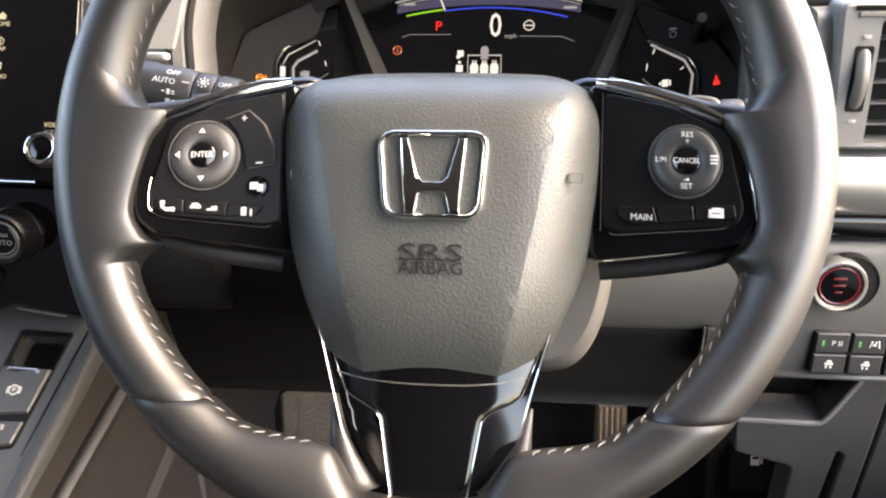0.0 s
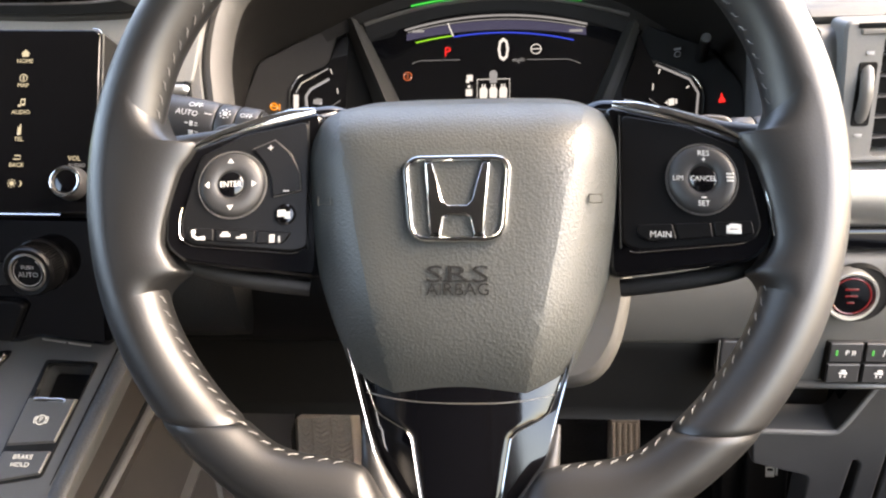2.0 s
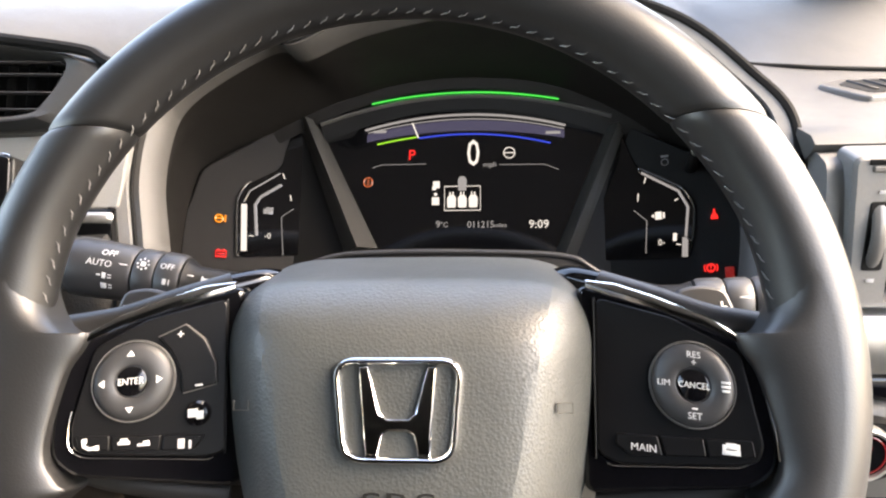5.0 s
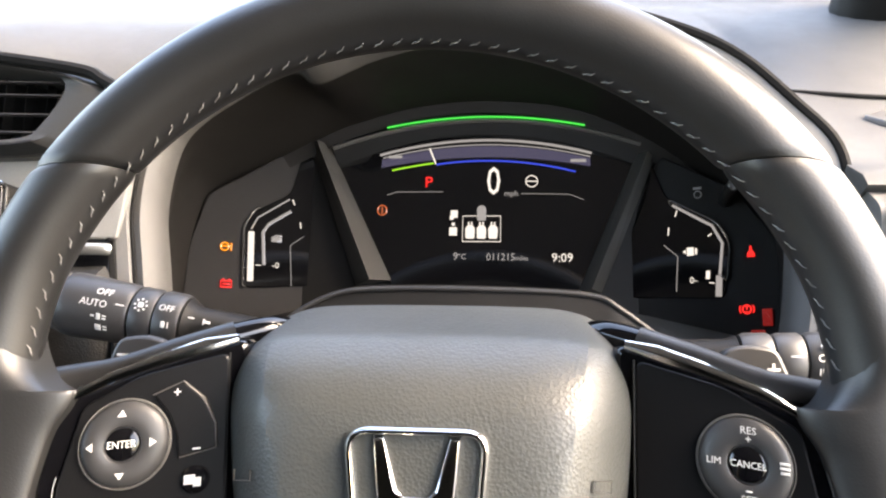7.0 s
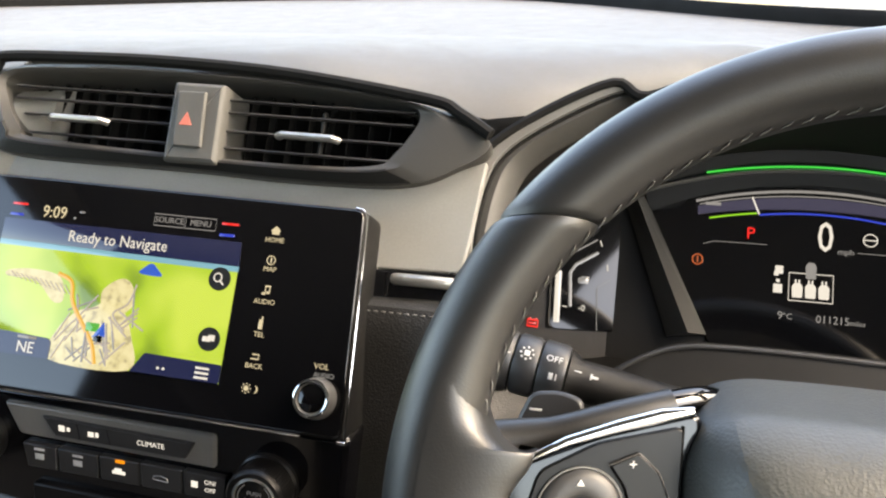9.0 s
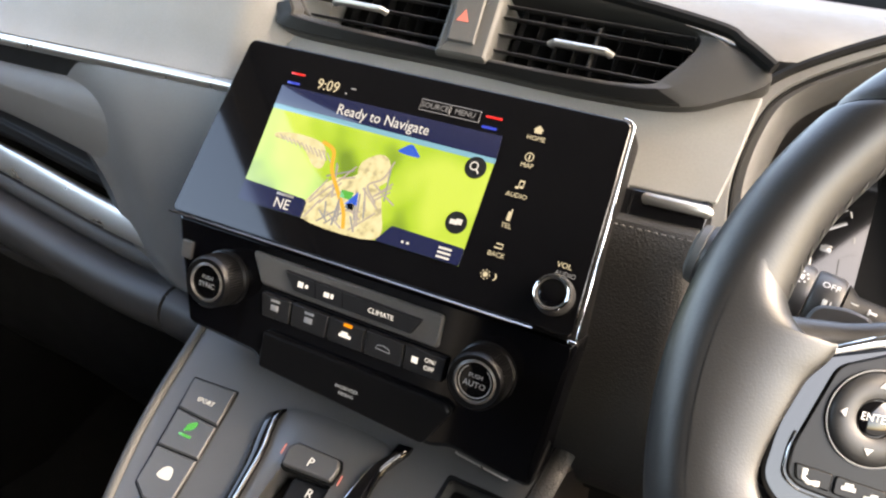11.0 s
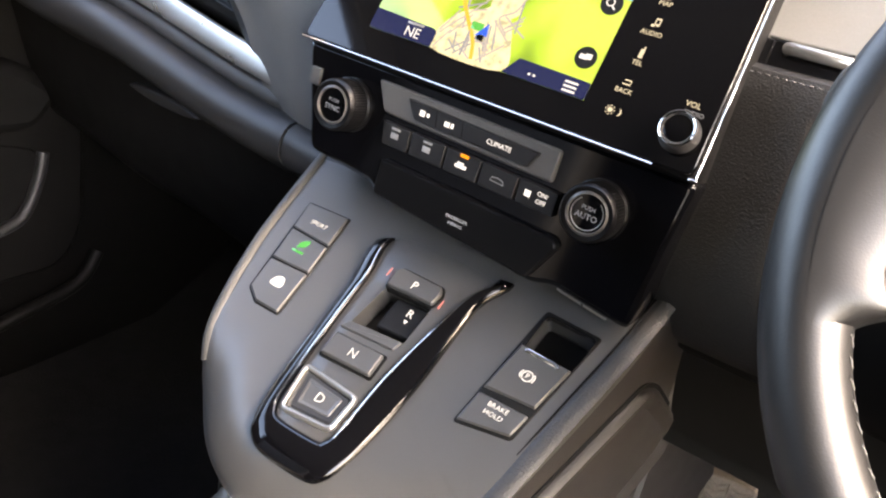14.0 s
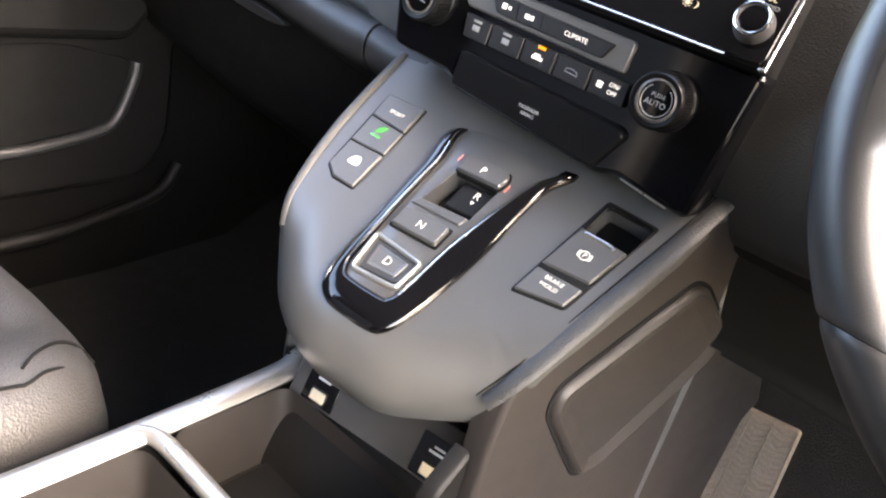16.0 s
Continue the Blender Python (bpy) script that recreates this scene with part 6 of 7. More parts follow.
part("leaf_icon", plate(smooth_loop([(-0.0965, -0.0010), (-0.0930, 0.0025), (-0.0935, 0.0065), (-0.0975, 0.0050), (-0.1000, 0.0015)], 4), 0.0020, 0.0024, 0.0001), ECO, k2, "lit green icon")
bars([(-0.0965, -0.0045, 0.0100, 0.0020), (-0.0990, -0.0008, 0.0020, 0.0024)], 0.0024, ECO, k2)
part("mode_icon", plate(smooth_loop([(-0.0960, -0.0345), (-0.0865, -0.0345), (-0.0870, -0.0285), (-0.0905, -0.0262), (-0.0950, -0.0285)], 4), 0.0020, 0.0024, 0.0001), BACKLIT, k3)

gear = thing("gear_selector", CONS @ pose(0, 0, -0.0035), "push-button gear selector in a gloss black surround", "gear selector")
g_out = smooth_loop([(-0.0476, 0.0374), (-0.0474, -0.0118), (-0.0430, -0.0609), (-0.0391, -0.0995), (-0.0350, -0.1165), (-0.0290, -0.1240), (-0.0168, -0.1285), (0.0140, -0.1280), (0.0245, -0.1230), (0.0302, -0.1113),
                     (0.0348, -0.0856), (0.0379, -0.0452), (0.0385, 0.0170), (0.0440, 0.0488)], 5)
g_in = smooth_loop([(-0.0378, 0.0400), (-0.0376, 0.0019), (-0.0340, -0.0504), (-0.0313, -0.0800), (-0.0298, -0.0940), (-0.0268, -0.1020), (-0.0199, -0.1066), (0.0080, -0.1060), (0.0125, -0.1035), (0.0145, -0.0980),
                    (0.0150, -0.0850), (0.0168, -0.0477), (0.0285, 0.0165), (0.0349, 0.0400)], 5)
between = lambda w, n: [(a[0] + (b[0] - a[0]) * w, a[1] + (b[1] - a[1]) * w, n) for a, b in zip(g_out, g_in)]
tips = (between(0.5, 0.0060)[0], between(0.5, 0.0060)[-5])
part("surround", loft(bmesh.new(), [[tips[0], *between(w, n)[1:-5], tips[1]] for w, n in ((0, -0.010), (0, 0.0048), (0.10, 0.0068), (0.45, 0.0088), (0.80, 0.0096), (0.94, 0.0090), (1.0, 0.0070), (1.0, 0.0))], False, False, False), PIANO, gear,
     "gloss black surround", 60)
gear_plate = part("plate", plate(inset(g_in, -0.0004), 0.0, 0.0062, 0.0006), CONSOLE, gear)
r_well = rounded([(-0.0262, -0.0312), (0.0132, -0.0278), (0.0136, 0.0036), (-0.0225, 0.0022)], 0.002)
carve(gear_plate, r_well, -0.02, 0.02)
carve(body, r_well, -0.0150, 0.02)
for line, w, n, lo, hi in ((between(0.86, 0.0093), 0, 0, 1, 24), (between(0.14, 0.0070), 0, 0, 9, 24), (between(0.84, 0.0095), 0, 0, 45, 62)):
    run_ = line[lo:hi]
    part("chrome_line", tube(run_, 0.0007, 0.0006, 8, taper=[0.25 + 0.75 * math.sin(math.pi * (i + 0.5) / len(run_)) for i in range(len(run_))]), CHROME, gear)
T = 0.0066
part("gap", plate(rounded([(-0.0236, 0.0012), (0.0144, 0.0027), (0.0157, 0.0138), (0.0126, 0.0200), (-0.0214, 0.0205), (-0.0253, 0.0148)], 0.002), 0.002, T + 0.0003, 0.0003), VOID, gear)
kp = part("key", plate(rounded([(-0.0222, 0.0025), (0.0130, 0.0040), (0.0142, 0.0130), (0.0115, 0.0185), (-0.0205, 0.0190), (-0.0238, 0.0140)], 0.002), 0.003, T + 0.0035, 0.0012), CONSOLE, gear)
text("P", 0.0085, BACKLIT, kp, -0.0045, 0.0098, T + 0.0037)
part("well", plate(inset(r_well, 0.0003), -0.0115, -0.0095, 0.0006), HARD, gear, "dark recess of the reverse switch")
kr = part("key", plate(rounded([(-0.0130, -0.0240), (0.0118, -0.0225), (0.0122, 0.0020), (-0.0135, 0.0010)], 0.002), -0.0100, T - 0.0045, 0.0015), HARD, gear)
text("R", 0.0085, BACKLIT, kr, 0.0020, -0.0060, T - 0.0042)
part("arrow_mark", plate([(0.0008, -0.0110), (0.0040, -0.0110), (0.0024, -0.0138)], T - 0.005, T - 0.0042, 0.0001), BACKLIT, kr)
part("sill", plate(rounded([(-0.0300, -0.0375), (0.0105, -0.0350), (0.0125, -0.0275), (-0.0270, -0.0310)], 0.001), 0.004, T + 0.0012, 0.0008), CONSOLE, gear)
part("gap", plate(rounded([(-0.0292, -0.0612), (0.0112, -0.0592), (0.0108, -0.0400), (-0.0296, -0.0415)], 0.002), 0.002, T + 0.0003, 0.0003), VOID, gear)
kn_ = part("key", plate(rounded([(-0.0275, -0.0594), (0.0096, -0.0576), (0.0092, -0.0415), (-0.0280, -0.0428)], 0.002), 0.003, T + 0.0038, 0.0012), CONSOLE, gear)
text("N", 0.0085, BACKLIT, kn_, -0.0080, -0.0508, T + 0.0040)
ring_pts = rounded([(-0.0243, -0.1008), (0.0110, -0.0970), (0.0120, -0.0732), (-0.0292, -0.0710)], 0.004, 5)
part("chrome_frame", tube([(u, v, 0.0072) for u, v in ring_pts], 0.0019, 0.0026, 12, True), SILVER, gear, "chrome frame round the drive button")
kd = part("key", plate(rounded([(-0.0215, -0.0975), (0.0085, -0.0942), (0.0095, -0.0752), (-0.0262, -0.0730)], 0.003), 0.003, 0.0075, 0.0010), KEY, gear)
part("face", plate(rounded([(-0.0185, -0.0940), (0.0050, -0.0915), (0.0058, -0.0778), (-0.0220, -0.0762)], 0.002), 0.006, 0.0082, 0.0010, dish=-0.0006), CONSOLE, kd)
text("D", 0.0090, BACKLIT, kd, -0.0072, -0.0846, 0.0085)
bars([(-0.0275, 0.0125, 0.0009, 0.0070)], T + 0.0012, PINK, gear, "marker_lamp", "red marker lamp")
bars([(0.0176, 0.0075, 0.0009, 0.0070)], T + 0.0012, PINK, gear, "marker_lamp", "red marker lamp")

pb = thing("parking_brake_switch", CONS, "grey electric parking brake and hold switches beside a dark well", "parking brake switch")
pb_bezel = part("bezel", plate(rounded([(0.0672, -0.0540), (0.1032, -0.0472), (0.1164, 0.0378), (0.0772, 0.0394)], 0.003), -0.004, 0.0008, 0.0006), HARD, pb)
b_well = rounded([(0.0778, 0.0070), (0.1106, 0.0055), (0.1140, 0.0352), (0.0795, 0.0368)], 0.004)
carve(pb_bezel, b_well, -0.02, 0.02)
carve(body, b_well, -0.0180, 0.02)
part("well", plate(inset(b_well, 0.0003), -0.0178, -0.0150, 0.0008), SATIN, pb, "dark well behind the switch")
part("key", loft(bmesh.new(), [[(u, v, n) for (u, v), n in zip(q, ns)] for q, ns in (
    ([(0.0716, -0.0262), (0.1048, -0.0235), (0.1108, 0.0075), (0.0766, 0.0092)], (-0.002,) * 4), ([(0.0716, -0.0262), (0.1048, -0.0235), (0.1108, 0.0075), (0.0766, 0.0092)], (0.0012, 0.0012, 0.0030, 0.0030)),
    ([(0.0726, -0.0249), (0.1040, -0.0225), (0.1098, 0.0062), (0.0776, 0.0078)], (0.0024, 0.0024, 0.0042, 0.0042)))]), CONSOLE, pb, angle=20)
part("chrome_lip", tube([(0.0812, 0.0052, 0.0044), (0.0825, 0.0068, 0.0042), (0.1015, 0.0061, 0.0042), (0.1040, 0.0044, 0.0044)], 0.0016, 0.0010), CHROME, pb, "chrome lip")
part("park_icon", ribbon(circle(0.0910, -0.0085, 0.0034, 18), 0.0007, 0.0038, 0.0004, closed=True), BACKLIT, pb)
text("P", 0.0052, BACKLIT, pb, 0.0910, -0.0085, 0.0038)
for s in (-1, 1):
    part("park_icon", ribbon([(0.0910 + s * 0.0048 * math.cos(a), -0.0085 + 0.0048 * math.sin(a)) for a in (-0.6, -0.2, 0.2, 0.6)], 0.0007, 0.0038, 0.0004), BACKLIT, pb)
kh = key(pb, [(0.0690, -0.0518), (0.1014, -0.0454), (0.1044, -0.0296), (0.0713, -0.0303)], 0.0024, CONSOLE)
text("BRAKE", 0.0046, BACKLIT, kh, 0.0870, -0.0345, 0.0028)
text("HOLD", 0.0046, BACKLIT, kh, 0.0866, -0.0398, 0.0028)

# ---- console side, tray and ports ----
SIDE = frame_at((-0.2800, -0.035, 0), (0.204, 0.979, 0), (0, 0, 1))
cs = part("side_panel", plate(rounded([(0.024, 0.03), (0.335, 0.03), (0.347, 0.20), (0.354, 0.335), (0.371, 0.348), (0.30, 0.478), (0.285, 0.545), (0.165, 0.556), (0.026, 0.460), (0.020, 0.42)], 0.008), -0.02, 0.0, 0.004), BROWN, con, "brown-grey plastic side panel")
cs.matrix_local = CONS.inverted() @ SIDE
part("knee_rest", plate(rounded([(0.064, 0.428), (0.118, 0.358), (0.137, 0.360), (0.232, 0.430), (0.242, 0.455), (0.192, 0.500), (0.174, 0.506), (0.066, 0.448)], 0.012), -0.003, 0.006, 0.005, dish=-0.003), BROWN, cs, "padded knee rest")
# black border round the rest, for the shadow along its sunk edge
part("recess", plate(rounded([(0.0615, 0.428), (0.117, 0.3545), (0.138, 0.3565), (0.2345, 0.428), (0.245, 0.456), (0.193, 0.503), (0.173, 0.5095), (0.0635, 0.450)], 0.012), -0.003, 0.0012, 0.0006), VOID, cs)
cheek_panel = part("rear_cheek", plate(rounded([(-0.45, 0.03), (-0.030, 0.03), (-0.030, 0.42), (-0.055, 0.40), (-0.072, 0.355), (-0.45, 0.343)], 0.004), -0.012, 0.0, 0.003), HARD, cs)
cheek_panel.matrix_basis = SIDE.inverted() @ frame_at((-0.277, 0, 0), (0, 1, 0), (0, 0, 1))

tray = thing("console_tray", Matrix.Identity(4), "black open console tray with satin silver rails", "storage tray")
part("rail", tube(smooth_loop([(-0.462, -0.42, 0.345), (-0.462, -0.28, 0.345), (-0.462, -0.146, 0.345), (-0.464, -0.02, 0.346), (-0.470, 0.010, 0.347), (-0.476, 0.03, 0.350)], 5, False), 0.0105, 0.0060, 12), SILVER, tray, "satin silver rail")
part("rail", tube(smooth_loop([(-0.292, -0.42, 0.348), (-0.293, -0.3, 0.348), (-0.294, -0.13, 0.348)], 5, False), 0.0075, 0.0055, 12), SILVER, tray)
part("divider", tube(smooth_loop([(-0.462, -0.131, 0.346), (-0.448, -0.122, 0.346), (-0.40, -0.121, 0.345), (-0.33, -0.123, 0.345), (-0.294, -0.128, 0.347)], 5, False), 0.0065, 0.0060, 12, taper=None), SILVER, tray, "satin silver divider")
for y0, y1, zf in ((-0.114, -0.015, 0.285), (-0.42, -0.132, 0.27)):
    r0 = rounded([(-0.452, y0), (-0.302, y0), (-0.302, y1), (-0.452, y1)], 0.014, 5)
    r1 = rounded([(-0.445, y0 + 0.008), (-0.310, y0 + 0.008), (-0.310, y1 - 0.004), (-0.445, y1 - 0.004)], 0.014, 5)
    bm = loft(bmesh.new(), [[(x, y, 0.344) for x, y in r0], [(x, y, zf + 0.006) for x, y in r1], [(x * 0.98 - 0.0075, y * 0.98 + (y0 + y1) * 0.01, zf) for x, y in r1]], False, True)
    part("bin", bm, LINER, tray, "lined storage bin")
    part("mat", plate(inset(r1, 0.006), zf + 0.0004, zf + 0.003, 0.001), HARD, tray)
bm = bmesh.new()
loft(bm, [[(-0.478, -0.42, 0.03), (-0.455, -0.42, 0.03), (-0.455, -0.42, 0.343), (-0.470, -0.42, 0.343)], [(-0.478, 0.03, 0.03), (-0.455, 0.03, 0.03), (-0.455, 0.03, 0.343), (-0.470, 0.03, 0.343)]])
part("side_wall", bm, HARD, tray)
PORT = frame_at((-0.369, -0.005, 0.359), (1, 0.03, 0.09), (0, 0.45, 0.89))
ports = thing("port_panel", PORT, "black panel with two charging ports under the console nose", "port panel")
# panel drawn greyer than front_wall to stand for light falling on it
part("panel", plate(rounded([(-0.085, -0.014), (0.080, -0.014), (0.080, 0.030), (-0.085, 0.030)], 0.003), -0.03, 0.0, 0.001), LOWER, ports)
part("front_wall", plate(rounded([(-0.085, -0.080), (0.075, -0.080), (0.075, -0.014), (-0.085, -0.014)], 0.003), -0.03, -0.003, 0.001), HARD, ports)
for u in (-0.056, 0.052):
    part("port_plate", plate(rounded([(u - 0.016, -0.012), (u + 0.016, -0.012), (u + 0.016, 0.018), (u - 0.016, 0.018)], 0.002), -0.001, 0.0008, 0.0005), PIANO, ports)
    part("socket", plate(rect(u - 0.0080, -0.0102, u + 0.0080, 0.0002, 0.001), 0.0, 0.0016, 0.0005), HARD, ports)
    part("tongue", plate(rect(u - 0.0070, -0.0092, u + 0.0070, -0.0012, 0.0010), 0.001, 0.0022, 0.0006), CREAM_PLASTIC, ports, "pale cream socket tongue")
    bars([(u, 0.0075, 0.013, 0.0018), (u + 0.001, 0.0112, 0.009, 0.0016)], 0.0012, LEGEND, ports)
part("screw_cap", lathe([(0.006, 0.0), (0.006, 0.003), (0.0045, 0.0045), (0.0005, 0.005)], 0.108, -0.02, 16), GREY, ports)

# ---- driver's side switches, vent, pedals ----
EAST = frame_at((0, 0.153, 0), (1, 0, 0), (0, 0, 1))
ev = thing("side_air_vent", EAST, "dark side air vent with horizontal slats and a thumb wheel", "air vent")
ro, ri = rounded([(0.236, 0.669), (0.375, 0.669), (0.375, 0.758), (0.230, 0.758)], 0.006), rounded([(0.2565, 0.673), (0.371, 0.673), (0.371, 0.748), (0.2545, 0.748)], 0.003)
part("surround", loft(bmesh.new(), [z(ro, -0.02), z(ro, 0.003), z(inset(ro, 0.002), 0.0052), z(ri, 0.0045), z(ri, -0.02)], False, False), SOFT, ev)
# black in place of the shade deep in the side vent
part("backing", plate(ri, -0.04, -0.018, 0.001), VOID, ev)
for i in range(5):
    v = 0.6835 + 0.0132 * i
    part("slat", tube([(0.257, v, -0.007), (0.370, v, -0.007)], 0.0032, 0.0009, 10, up=(0, 1, 0.25)), KEY, ev)
part("vane_tab", tube([(0.290, 0.7098, 0.0), (0.292, 0.7098, 0.003), (0.320, 0.7098, 0.003), (0.322, 0.7098, 0.0)], 0.003, 0.0015, 8, up=(0, 1, 0)), DULL, ev)
part("wheel_slot", plate(rect(0.2415, 0.6930, 0.2525, 0.7330, 0.002), 0.002, 0.0056, 0.0004), VOID, ev)
part("thumb_wheel", tube([(0.247, 0.696, 0.003), (0.247, 0.703, 0.0068), (0.247, 0.713, 0.0085), (0.247, 0.723, 0.0068), (0.247, 0.730, 0.003)], 0.0042, 0.003, 10), DULL, ev, "satin grey thumb wheel")
bars([(0.2470, 0.7385, 0.0045, 0.0022), (0.2470, 0.6870, 0.0045, 0.0022)], 0.0058, DIM, ev)
part("header", plate(rounded([(0.240, 0.7495), (0.375, 0.7495), (0.375, 0.7530), (0.240, 0.7530)], 0.001), 0.0, 0.0062, 0.0008), DULL, ev)
part("joint_line", plate(rect(0.238, 0.7535, 0.375, 0.7565), 0.0, 0.0060, 0.0004), VOID, ev)
sb = thing("start_button", frame_at((0.2545, 0.1455, 0.5790), (1, 0, 0), (0, 0.06, 1)) @ Matrix.Scale(0.80, 4), "round engine start button with red ring and chrome rim", "start button")
part("recess", lathe([(0.0260, -0.004), (0.0255, 0.003), (0.0245, 0.0045), (0.0225, 0.0035)], 0.0100, -0.0015, 40), VOID, sb, "dark recess round the button")
part("rim", lathe([(0.0225, 0.0), (0.0222, 0.0120), (0.0210, 0.0140), (0.0190, 0.0138), (0.0180, 0.0110)], 0.0, 0.0, 44, cap=False), SILVER, sb, "satin silver rim")
part("face", lathe([(0.0182, 0.008), (0.0180, 0.0115), (0.0005, 0.0118)], 0.0, 0.0, 36), GLASSY, sb)
part("red_ring", ribbon(circle(0.0, 0.0, 0.0158, 36), 0.0012, 0.0121, 0.0004, closed=True), glow("red_start_ring", (0.25, 0.015, 0.02)), sb, "glowing red ring")
bars([(0.0, 0.006, 0.011, 0.002), (0.0, 0.0, 0.010, 0.0016), (0.0, -0.006, 0.006, 0.0016)], 0.0122, glow("red_start_legend", (0.2, 0.015, 0.02)), sb)
sbank = thing("driver_switches", EAST, "dark driver switches with green lamps and white icons", "switch bank")
part("frame", plate(rounded([(0.2500, 0.5045), (0.3250, 0.5045), (0.3250, 0.5390), (0.2490, 0.5390)], 0.002), -0.005, 0.004, 0.001), HARD, sbank)
for i, u in enumerate((0.2620, 0.2865, 0.3110)):
    for j, v in enumerate((0.5302, 0.5133)):
        k = part("key", plate(rect(u - 0.0112, v - 0.0076, u + 0.0112, v + 0.0076, 0.001), 0.0, 0.0062, 0.0010), KEY, sbank)
        if i < 2:
            if j:
                bars([(u, v + 0.0004, 0.0058, 0.0016), (u + 0.0006 * i, v + 0.0024, 0.0034, 0.0014), (u - 0.0014, v - 0.0020, 0.0012, 0.0022), (u + 0.0016, v - 0.0022, 0.0012, 0.0018)], 0.0065, LEGEND, k)
            elif i == 0:
                text("P", 0.0058, LEGEND, k, u + 0.0008, v, 0.0065)
                for a in (0.0040, 0.0056):
                    part("wave_mark", ribbon([(u + a, v + 0.0018), (u + a + 0.0008, v), (u + a, v - 0.0018)], 0.0008, 0.0065), LEGEND, k)
            else:
                for a, b in ((0.0004, 0.0014), (0.0068, 0.0058)):
                    part("lane_mark", ribbon([(u + a, v - 0.0026), (u + b, v + 0.0028)], 0.0009, 0.0065), LEGEND, k)
                bars([(u + 0.0036, v - 0.0004, 0.0026, 0.0016), (u + 0.0042, v + 0.0018, 0.0020, 0.0012)], 0.0065, LEGEND, k)
            if j == 0:
                bars([(u - 0.0062, v, 0.0016, 0.0044)], 0.0065, ECO, k, "lamp", "green indicator lamp")
rel = thing("fuel_release", frame_at((0.285, 0.335, 0.283), (1, 0, 0), (0, 0.25, 1)), "black fuel flap release lever with a white pump icon", "release lever")
part("housing", plate(rounded([(-0.045, -0.06), (0.030, -0.06), (0.030, 0.045), (-0.045, 0.040)], 0.008), -0.03, -0.006, 0.004), VOID, rel)
part("lever", plate(rounded([(-0.022, -0.035), (0.022, -0.035), (0.024, 0.020), (-0.020, 0.020)], 0.006), -0.008, 0.004, 0.004), HARD, rel)
bars([(0.004, 0.003, 0.009, 0.011), (0.0105, 0.004, 0.002, 0.009)], 0.0045, LEGEND, rel, "pump_icon")
bars([(0.004, 0.0055, 0.006, 0.003)], 0.0048, HARD, rel)
bars([(0.002, -0.055, 0.012, 0.005)], -0.0055, LEGEND, rel)
DEF = frame_at((0.262, 0.300, 0.7705), (1, 0.05, 0.0), (0, 1, 0.10))
df = thing("side_demister", DEF, "dark demister grille on the dash shoulder", "demister grille")
part("frame", plate(rounded([(0.0, 0.0), (0.020, -0.035), (0.15, -0.02), (0.15, 0.02), (0.02, 0.012)], 0.004), -0.01, 0.0012, 0.001), DULL, df)
part("slot", plate(rounded([(0.012, -0.004), (0.026, -0.026), (0.146, -0.013), (0.146, 0.012), (0.022, 0.006)], 0.003), 0.0, 0.0016, 0.0004), VOID, df)
for i in range(10):
    u = 0.032 + 0.0115 * i
    part("rib", tube([(u, -0.020 + 0.0007 * i, 0.0010), (u - 0.010, 0.004 + 0.0004 * i, 0.0010)], 0.0018, 0.0018, 6), HARD, df)
bm = tube([(0.345, 0.50, 0.80), (0.355, 0.48, 0.86), (0.385, 0.36, 1.0), (0.41, 0.2, 1.16)], 0.055, 0.045, 16, taper=[0.9, 1, 1, 0.9])
solid("pillar_trim", bm, HARD, "dark rounded pillar trim beside the windscreen", "pillar trim", "structure")

foot = thing("foot_rest", frame_at((-0.204, 0.424, 0.285), (1, 0.10, 0.06), (-0.14, 0.44, 0.90)), "worn brown foot rest pad with chevron tread", "foot rest")
part("pad", plate(rounded([(-0.040, -0.25), (0.036, -0.25), (0.033, 0.0), (-0.037, 0.0)], 0.005), -0.06, 0.0, 0.003), RUBBER, foot)
for u in (-0.0330, -0.0165, 0.0060, 0.0305):
    part("ridge", tube([(u * 1.06, -0.245, 0.0002), (u, -0.004, 0.0002)], 0.0011, 0.0013, 6), RUBBER, foot)
for u, w, gap in ((-0.0245, 0.0058, 0.0080), (-0.0052, 0.0086, 0.0062), (0.0184, 0.0098, 0.0062)):
    chevron = None
    for j in range(int(0.236 / gap)):
        if chevron is None:
            chevron = part("tread", tube([(-w, 0.0042, 0.0), (0, 0, 0.0006), (w, 0.0042, 0.0)], 0.0015, 0.0020, 6), RUBBER, foot)
            tread = chevron
        else:
            tread = new("tread", chevron.data)
            tread.parent = foot
        tread.location = (u * (1.06 - 0.06 * j * gap / 0.24), -0.240 + gap * j, 0.0)
acc = thing("accelerator_pedal", frame_at((0.155, 0.42, 0.215), (1, 0, 0), (0, 0.35, 0.94)), "worn brown ribbed accelerator pedal", "pedal")
part("pad", plate(rounded([(-0.022, -0.13), (0.020, -0.13), (0.018, 0.065), (-0.018, 0.065)], 0.006), -0.015, 0.0, 0.003), RUBBER, acc)
for i in range(5):
    part("rib", tube([(-0.014 + 0.007 * i, -0.12, 0.0), (-0.013 + 0.0065 * i, 0.058, 0.0)], 0.0022, 0.0022, 6), RUBBER, acc)
part("arm", tube([(0, 0.05, -0.008), (0, 0.16, -0.03), (0, 0.25, -0.08)], 0.008, 0.006, 8), HARD, acc)

# ---- passenger seat and door card ----
seat = thing("passenger_seat", Matrix.Identity(4), "grey leather passenger seat with stitched side bolsters", "car seat")
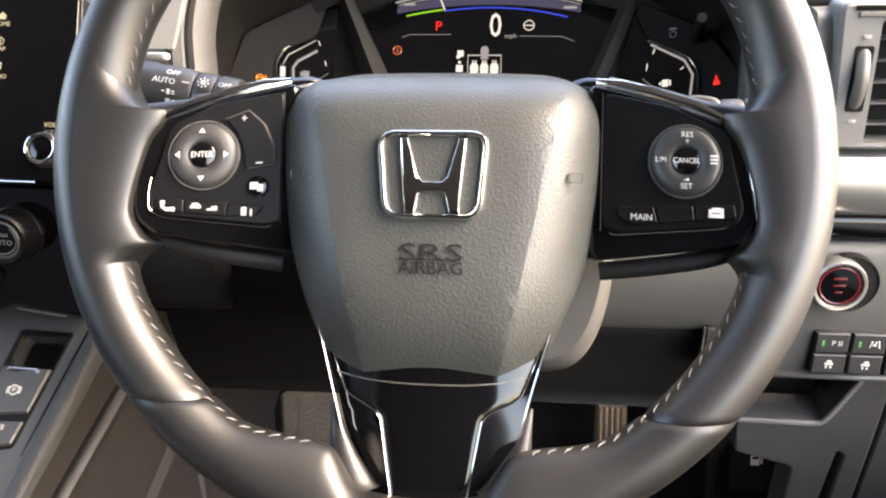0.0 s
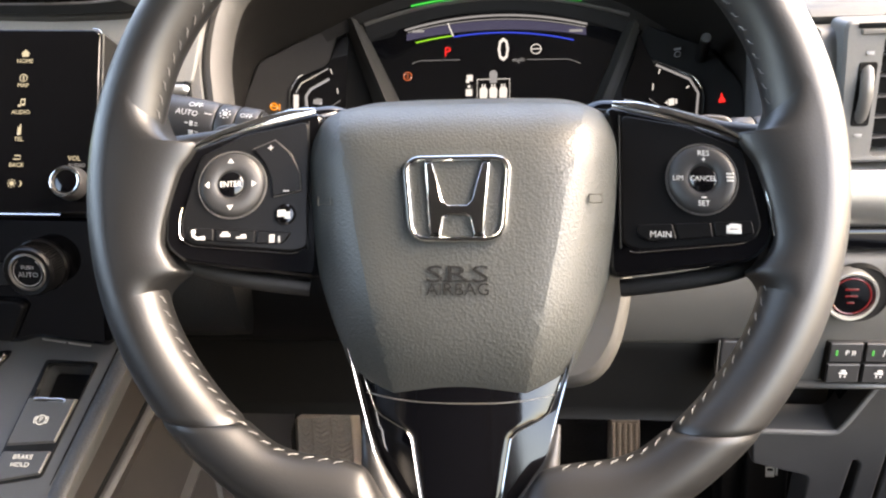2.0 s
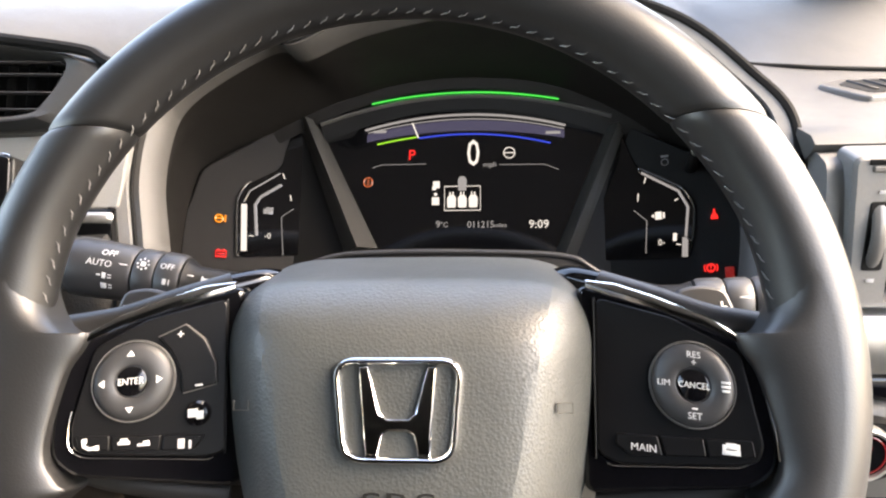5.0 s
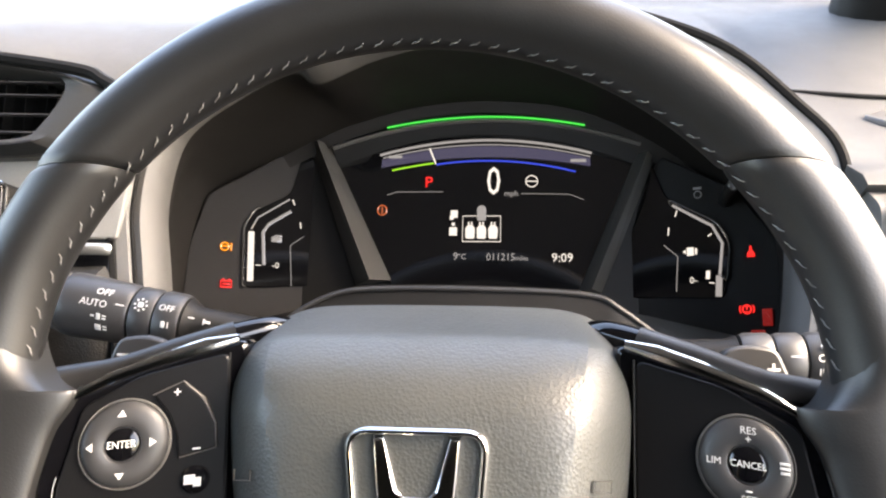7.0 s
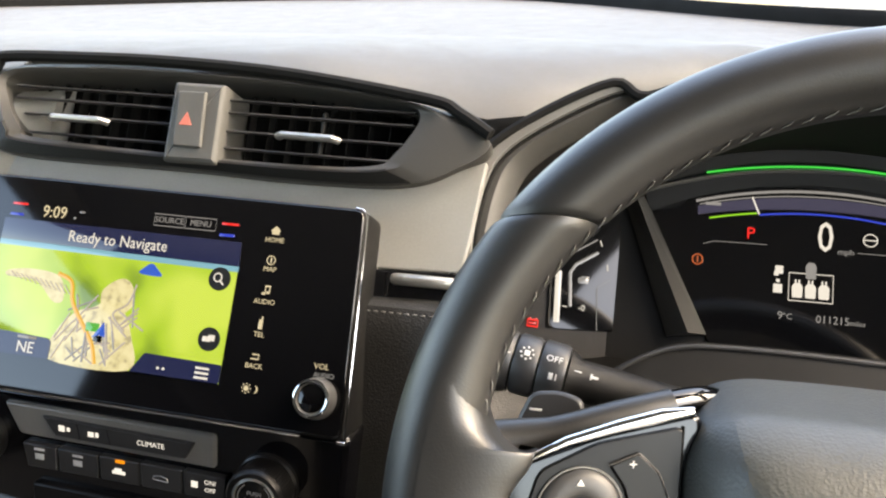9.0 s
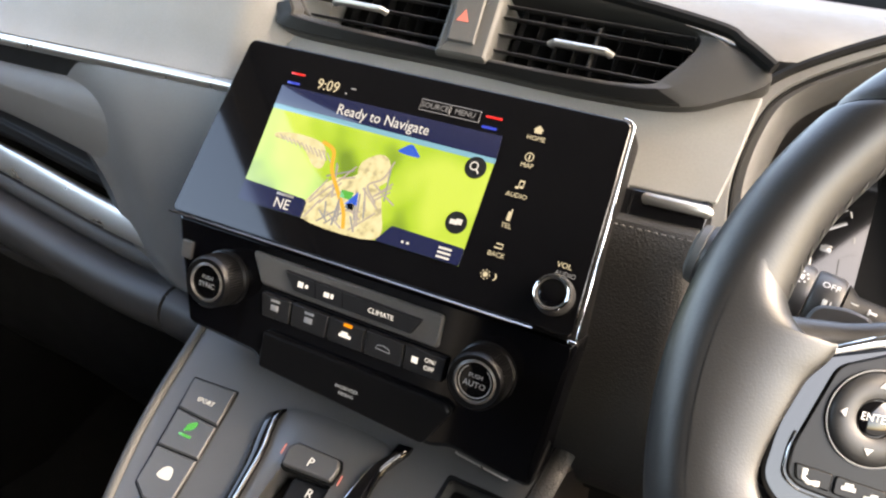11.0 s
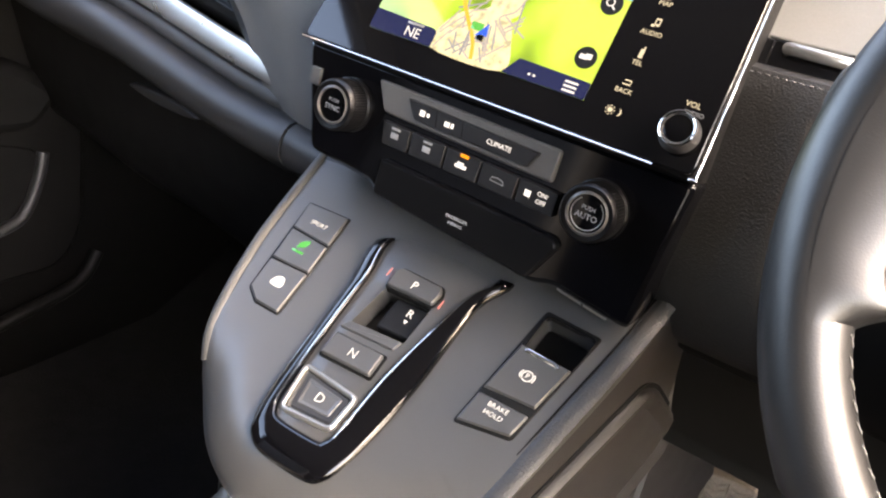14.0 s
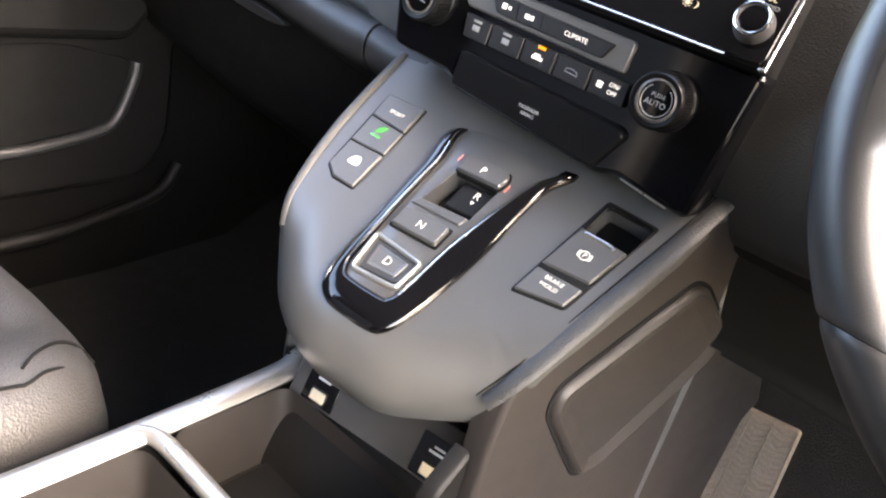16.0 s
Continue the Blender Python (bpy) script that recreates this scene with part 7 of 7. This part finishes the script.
seat_line = smooth_loop([(-0.762, -0.083), (-0.673, -0.078), (-0.600, -0.082), (-0.545, -0.104), (-0.518, -0.150), (-0.512, -0.24), (-0.512, -0.45), (-0.53, -0.62), (-0.762, -0.63), (-0.99, -0.62), (-1.008, -0.45),
                         (-1.008, -0.24), (-1.002, -0.150), (-0.975, -0.104), (-0.92, -0.082), (-0.85, -0.078)], 6)
seat_ring = lambda k, z, c=0.0: [(-0.76 + (x + 0.76) * k, -0.35 + (y + 0.35) * k, z + c * ease((abs((x + 0.76) * k) - 0.10) / 0.10)) for x, y in seat_line]
part("cushion", loft(bmesh.new(), [seat_ring(0.93, 0.14), seat_ring(0.985, 0.18), seat_ring(1.0, 0.235), seat_ring(0.995, 0.27), seat_ring(0.975, 0.296, 0.004), seat_ring(0.94, 0.312, 0.010), seat_ring(0.88, 0.320, 0.018),
                                   seat_ring(0.80, 0.322, 0.024), seat_ring(0.70, 0.320, 0.026), seat_ring(0.55, 0.320, 0.012), seat_ring(0.3, 0.322), seat_ring(0.05, 0.323)]), SEAT, seat, "", 60)
for line in ([(-0.565, -0.158, 0.342), (-0.578, -0.144, 0.341), (-0.591, -0.123, 0.335), (-0.596, -0.105, 0.323), (-0.597, -0.090, 0.300)],
             [(-0.590, -0.45, 0.345), (-0.575, -0.30, 0.346), (-0.552, -0.178, 0.341), (-0.5505, -0.162, 0.339), (-0.559, -0.143, 0.338), (-0.570, -0.118, 0.322), (-0.574, -0.096, 0.295)]):
    part("seam", tube(smooth_loop(line, 5, False), 0.0014, 0.0014, 6), VOID, seat)
bm = loft(bmesh.new(), [[(x, y, zz) for x, y in rounded([(-0.97, -0.80 - dy), (-0.55, -0.80 - dy), (-0.55, -0.66 - dy), (-0.97, -0.66 - dy)], 0.05, 6)] for zz, dy in ((0.2, 0.0), (0.3, -0.01), (0.6, 0.06), (0.88, 0.14))])
part("backrest", bm, SEAT, seat, "", 60)
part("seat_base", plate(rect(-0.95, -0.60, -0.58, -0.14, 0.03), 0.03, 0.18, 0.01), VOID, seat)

DOOR = frame_at((-1.118, 0, 0), (0, 1, 0), (0, 0, 1))
door = thing("door_card", DOOR, "dark door card with a grey curved pull handle", "door card")
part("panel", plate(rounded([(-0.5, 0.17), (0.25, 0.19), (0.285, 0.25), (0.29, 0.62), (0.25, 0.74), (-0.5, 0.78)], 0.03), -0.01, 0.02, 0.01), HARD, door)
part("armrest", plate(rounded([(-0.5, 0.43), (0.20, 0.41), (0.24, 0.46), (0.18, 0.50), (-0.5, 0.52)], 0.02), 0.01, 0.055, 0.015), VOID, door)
# flat plate in place of the hollow, blackened for the shade inside
part("pocket", plate(rounded([(-0.45, 0.24), (0.16, 0.265), (0.20, 0.30), (0.22, 0.375), (0.12, 0.40), (-0.45, 0.40)], 0.02), 0.015, 0.0225, 0.002), VOID, door, "black plate for the shaded hollow of the door pocket")
part("pull_handle", tube(smooth_loop([(-0.30, 0.255, 0.030), (0.03, 0.262, 0.035), (0.10, 0.268, 0.035), (0.170, 0.280, 0.032), (0.195, 0.298, 0.030), (0.215, 0.345, 0.028), (0.222, 0.372, 0.024)], 5, False), 0.008, 0.008, 10), KEY, door, "grey curved pull trim")
part("sill_edge", tube(smooth_loop([(-0.4, 0.125, 0.05), (0.05, 0.140, 0.05), (0.18, 0.155, 0.045), (0.26, 0.175, 0.04), (0.295, 0.21, 0.03)], 5, False), 0.010, 0.010, 10), HARD, door)
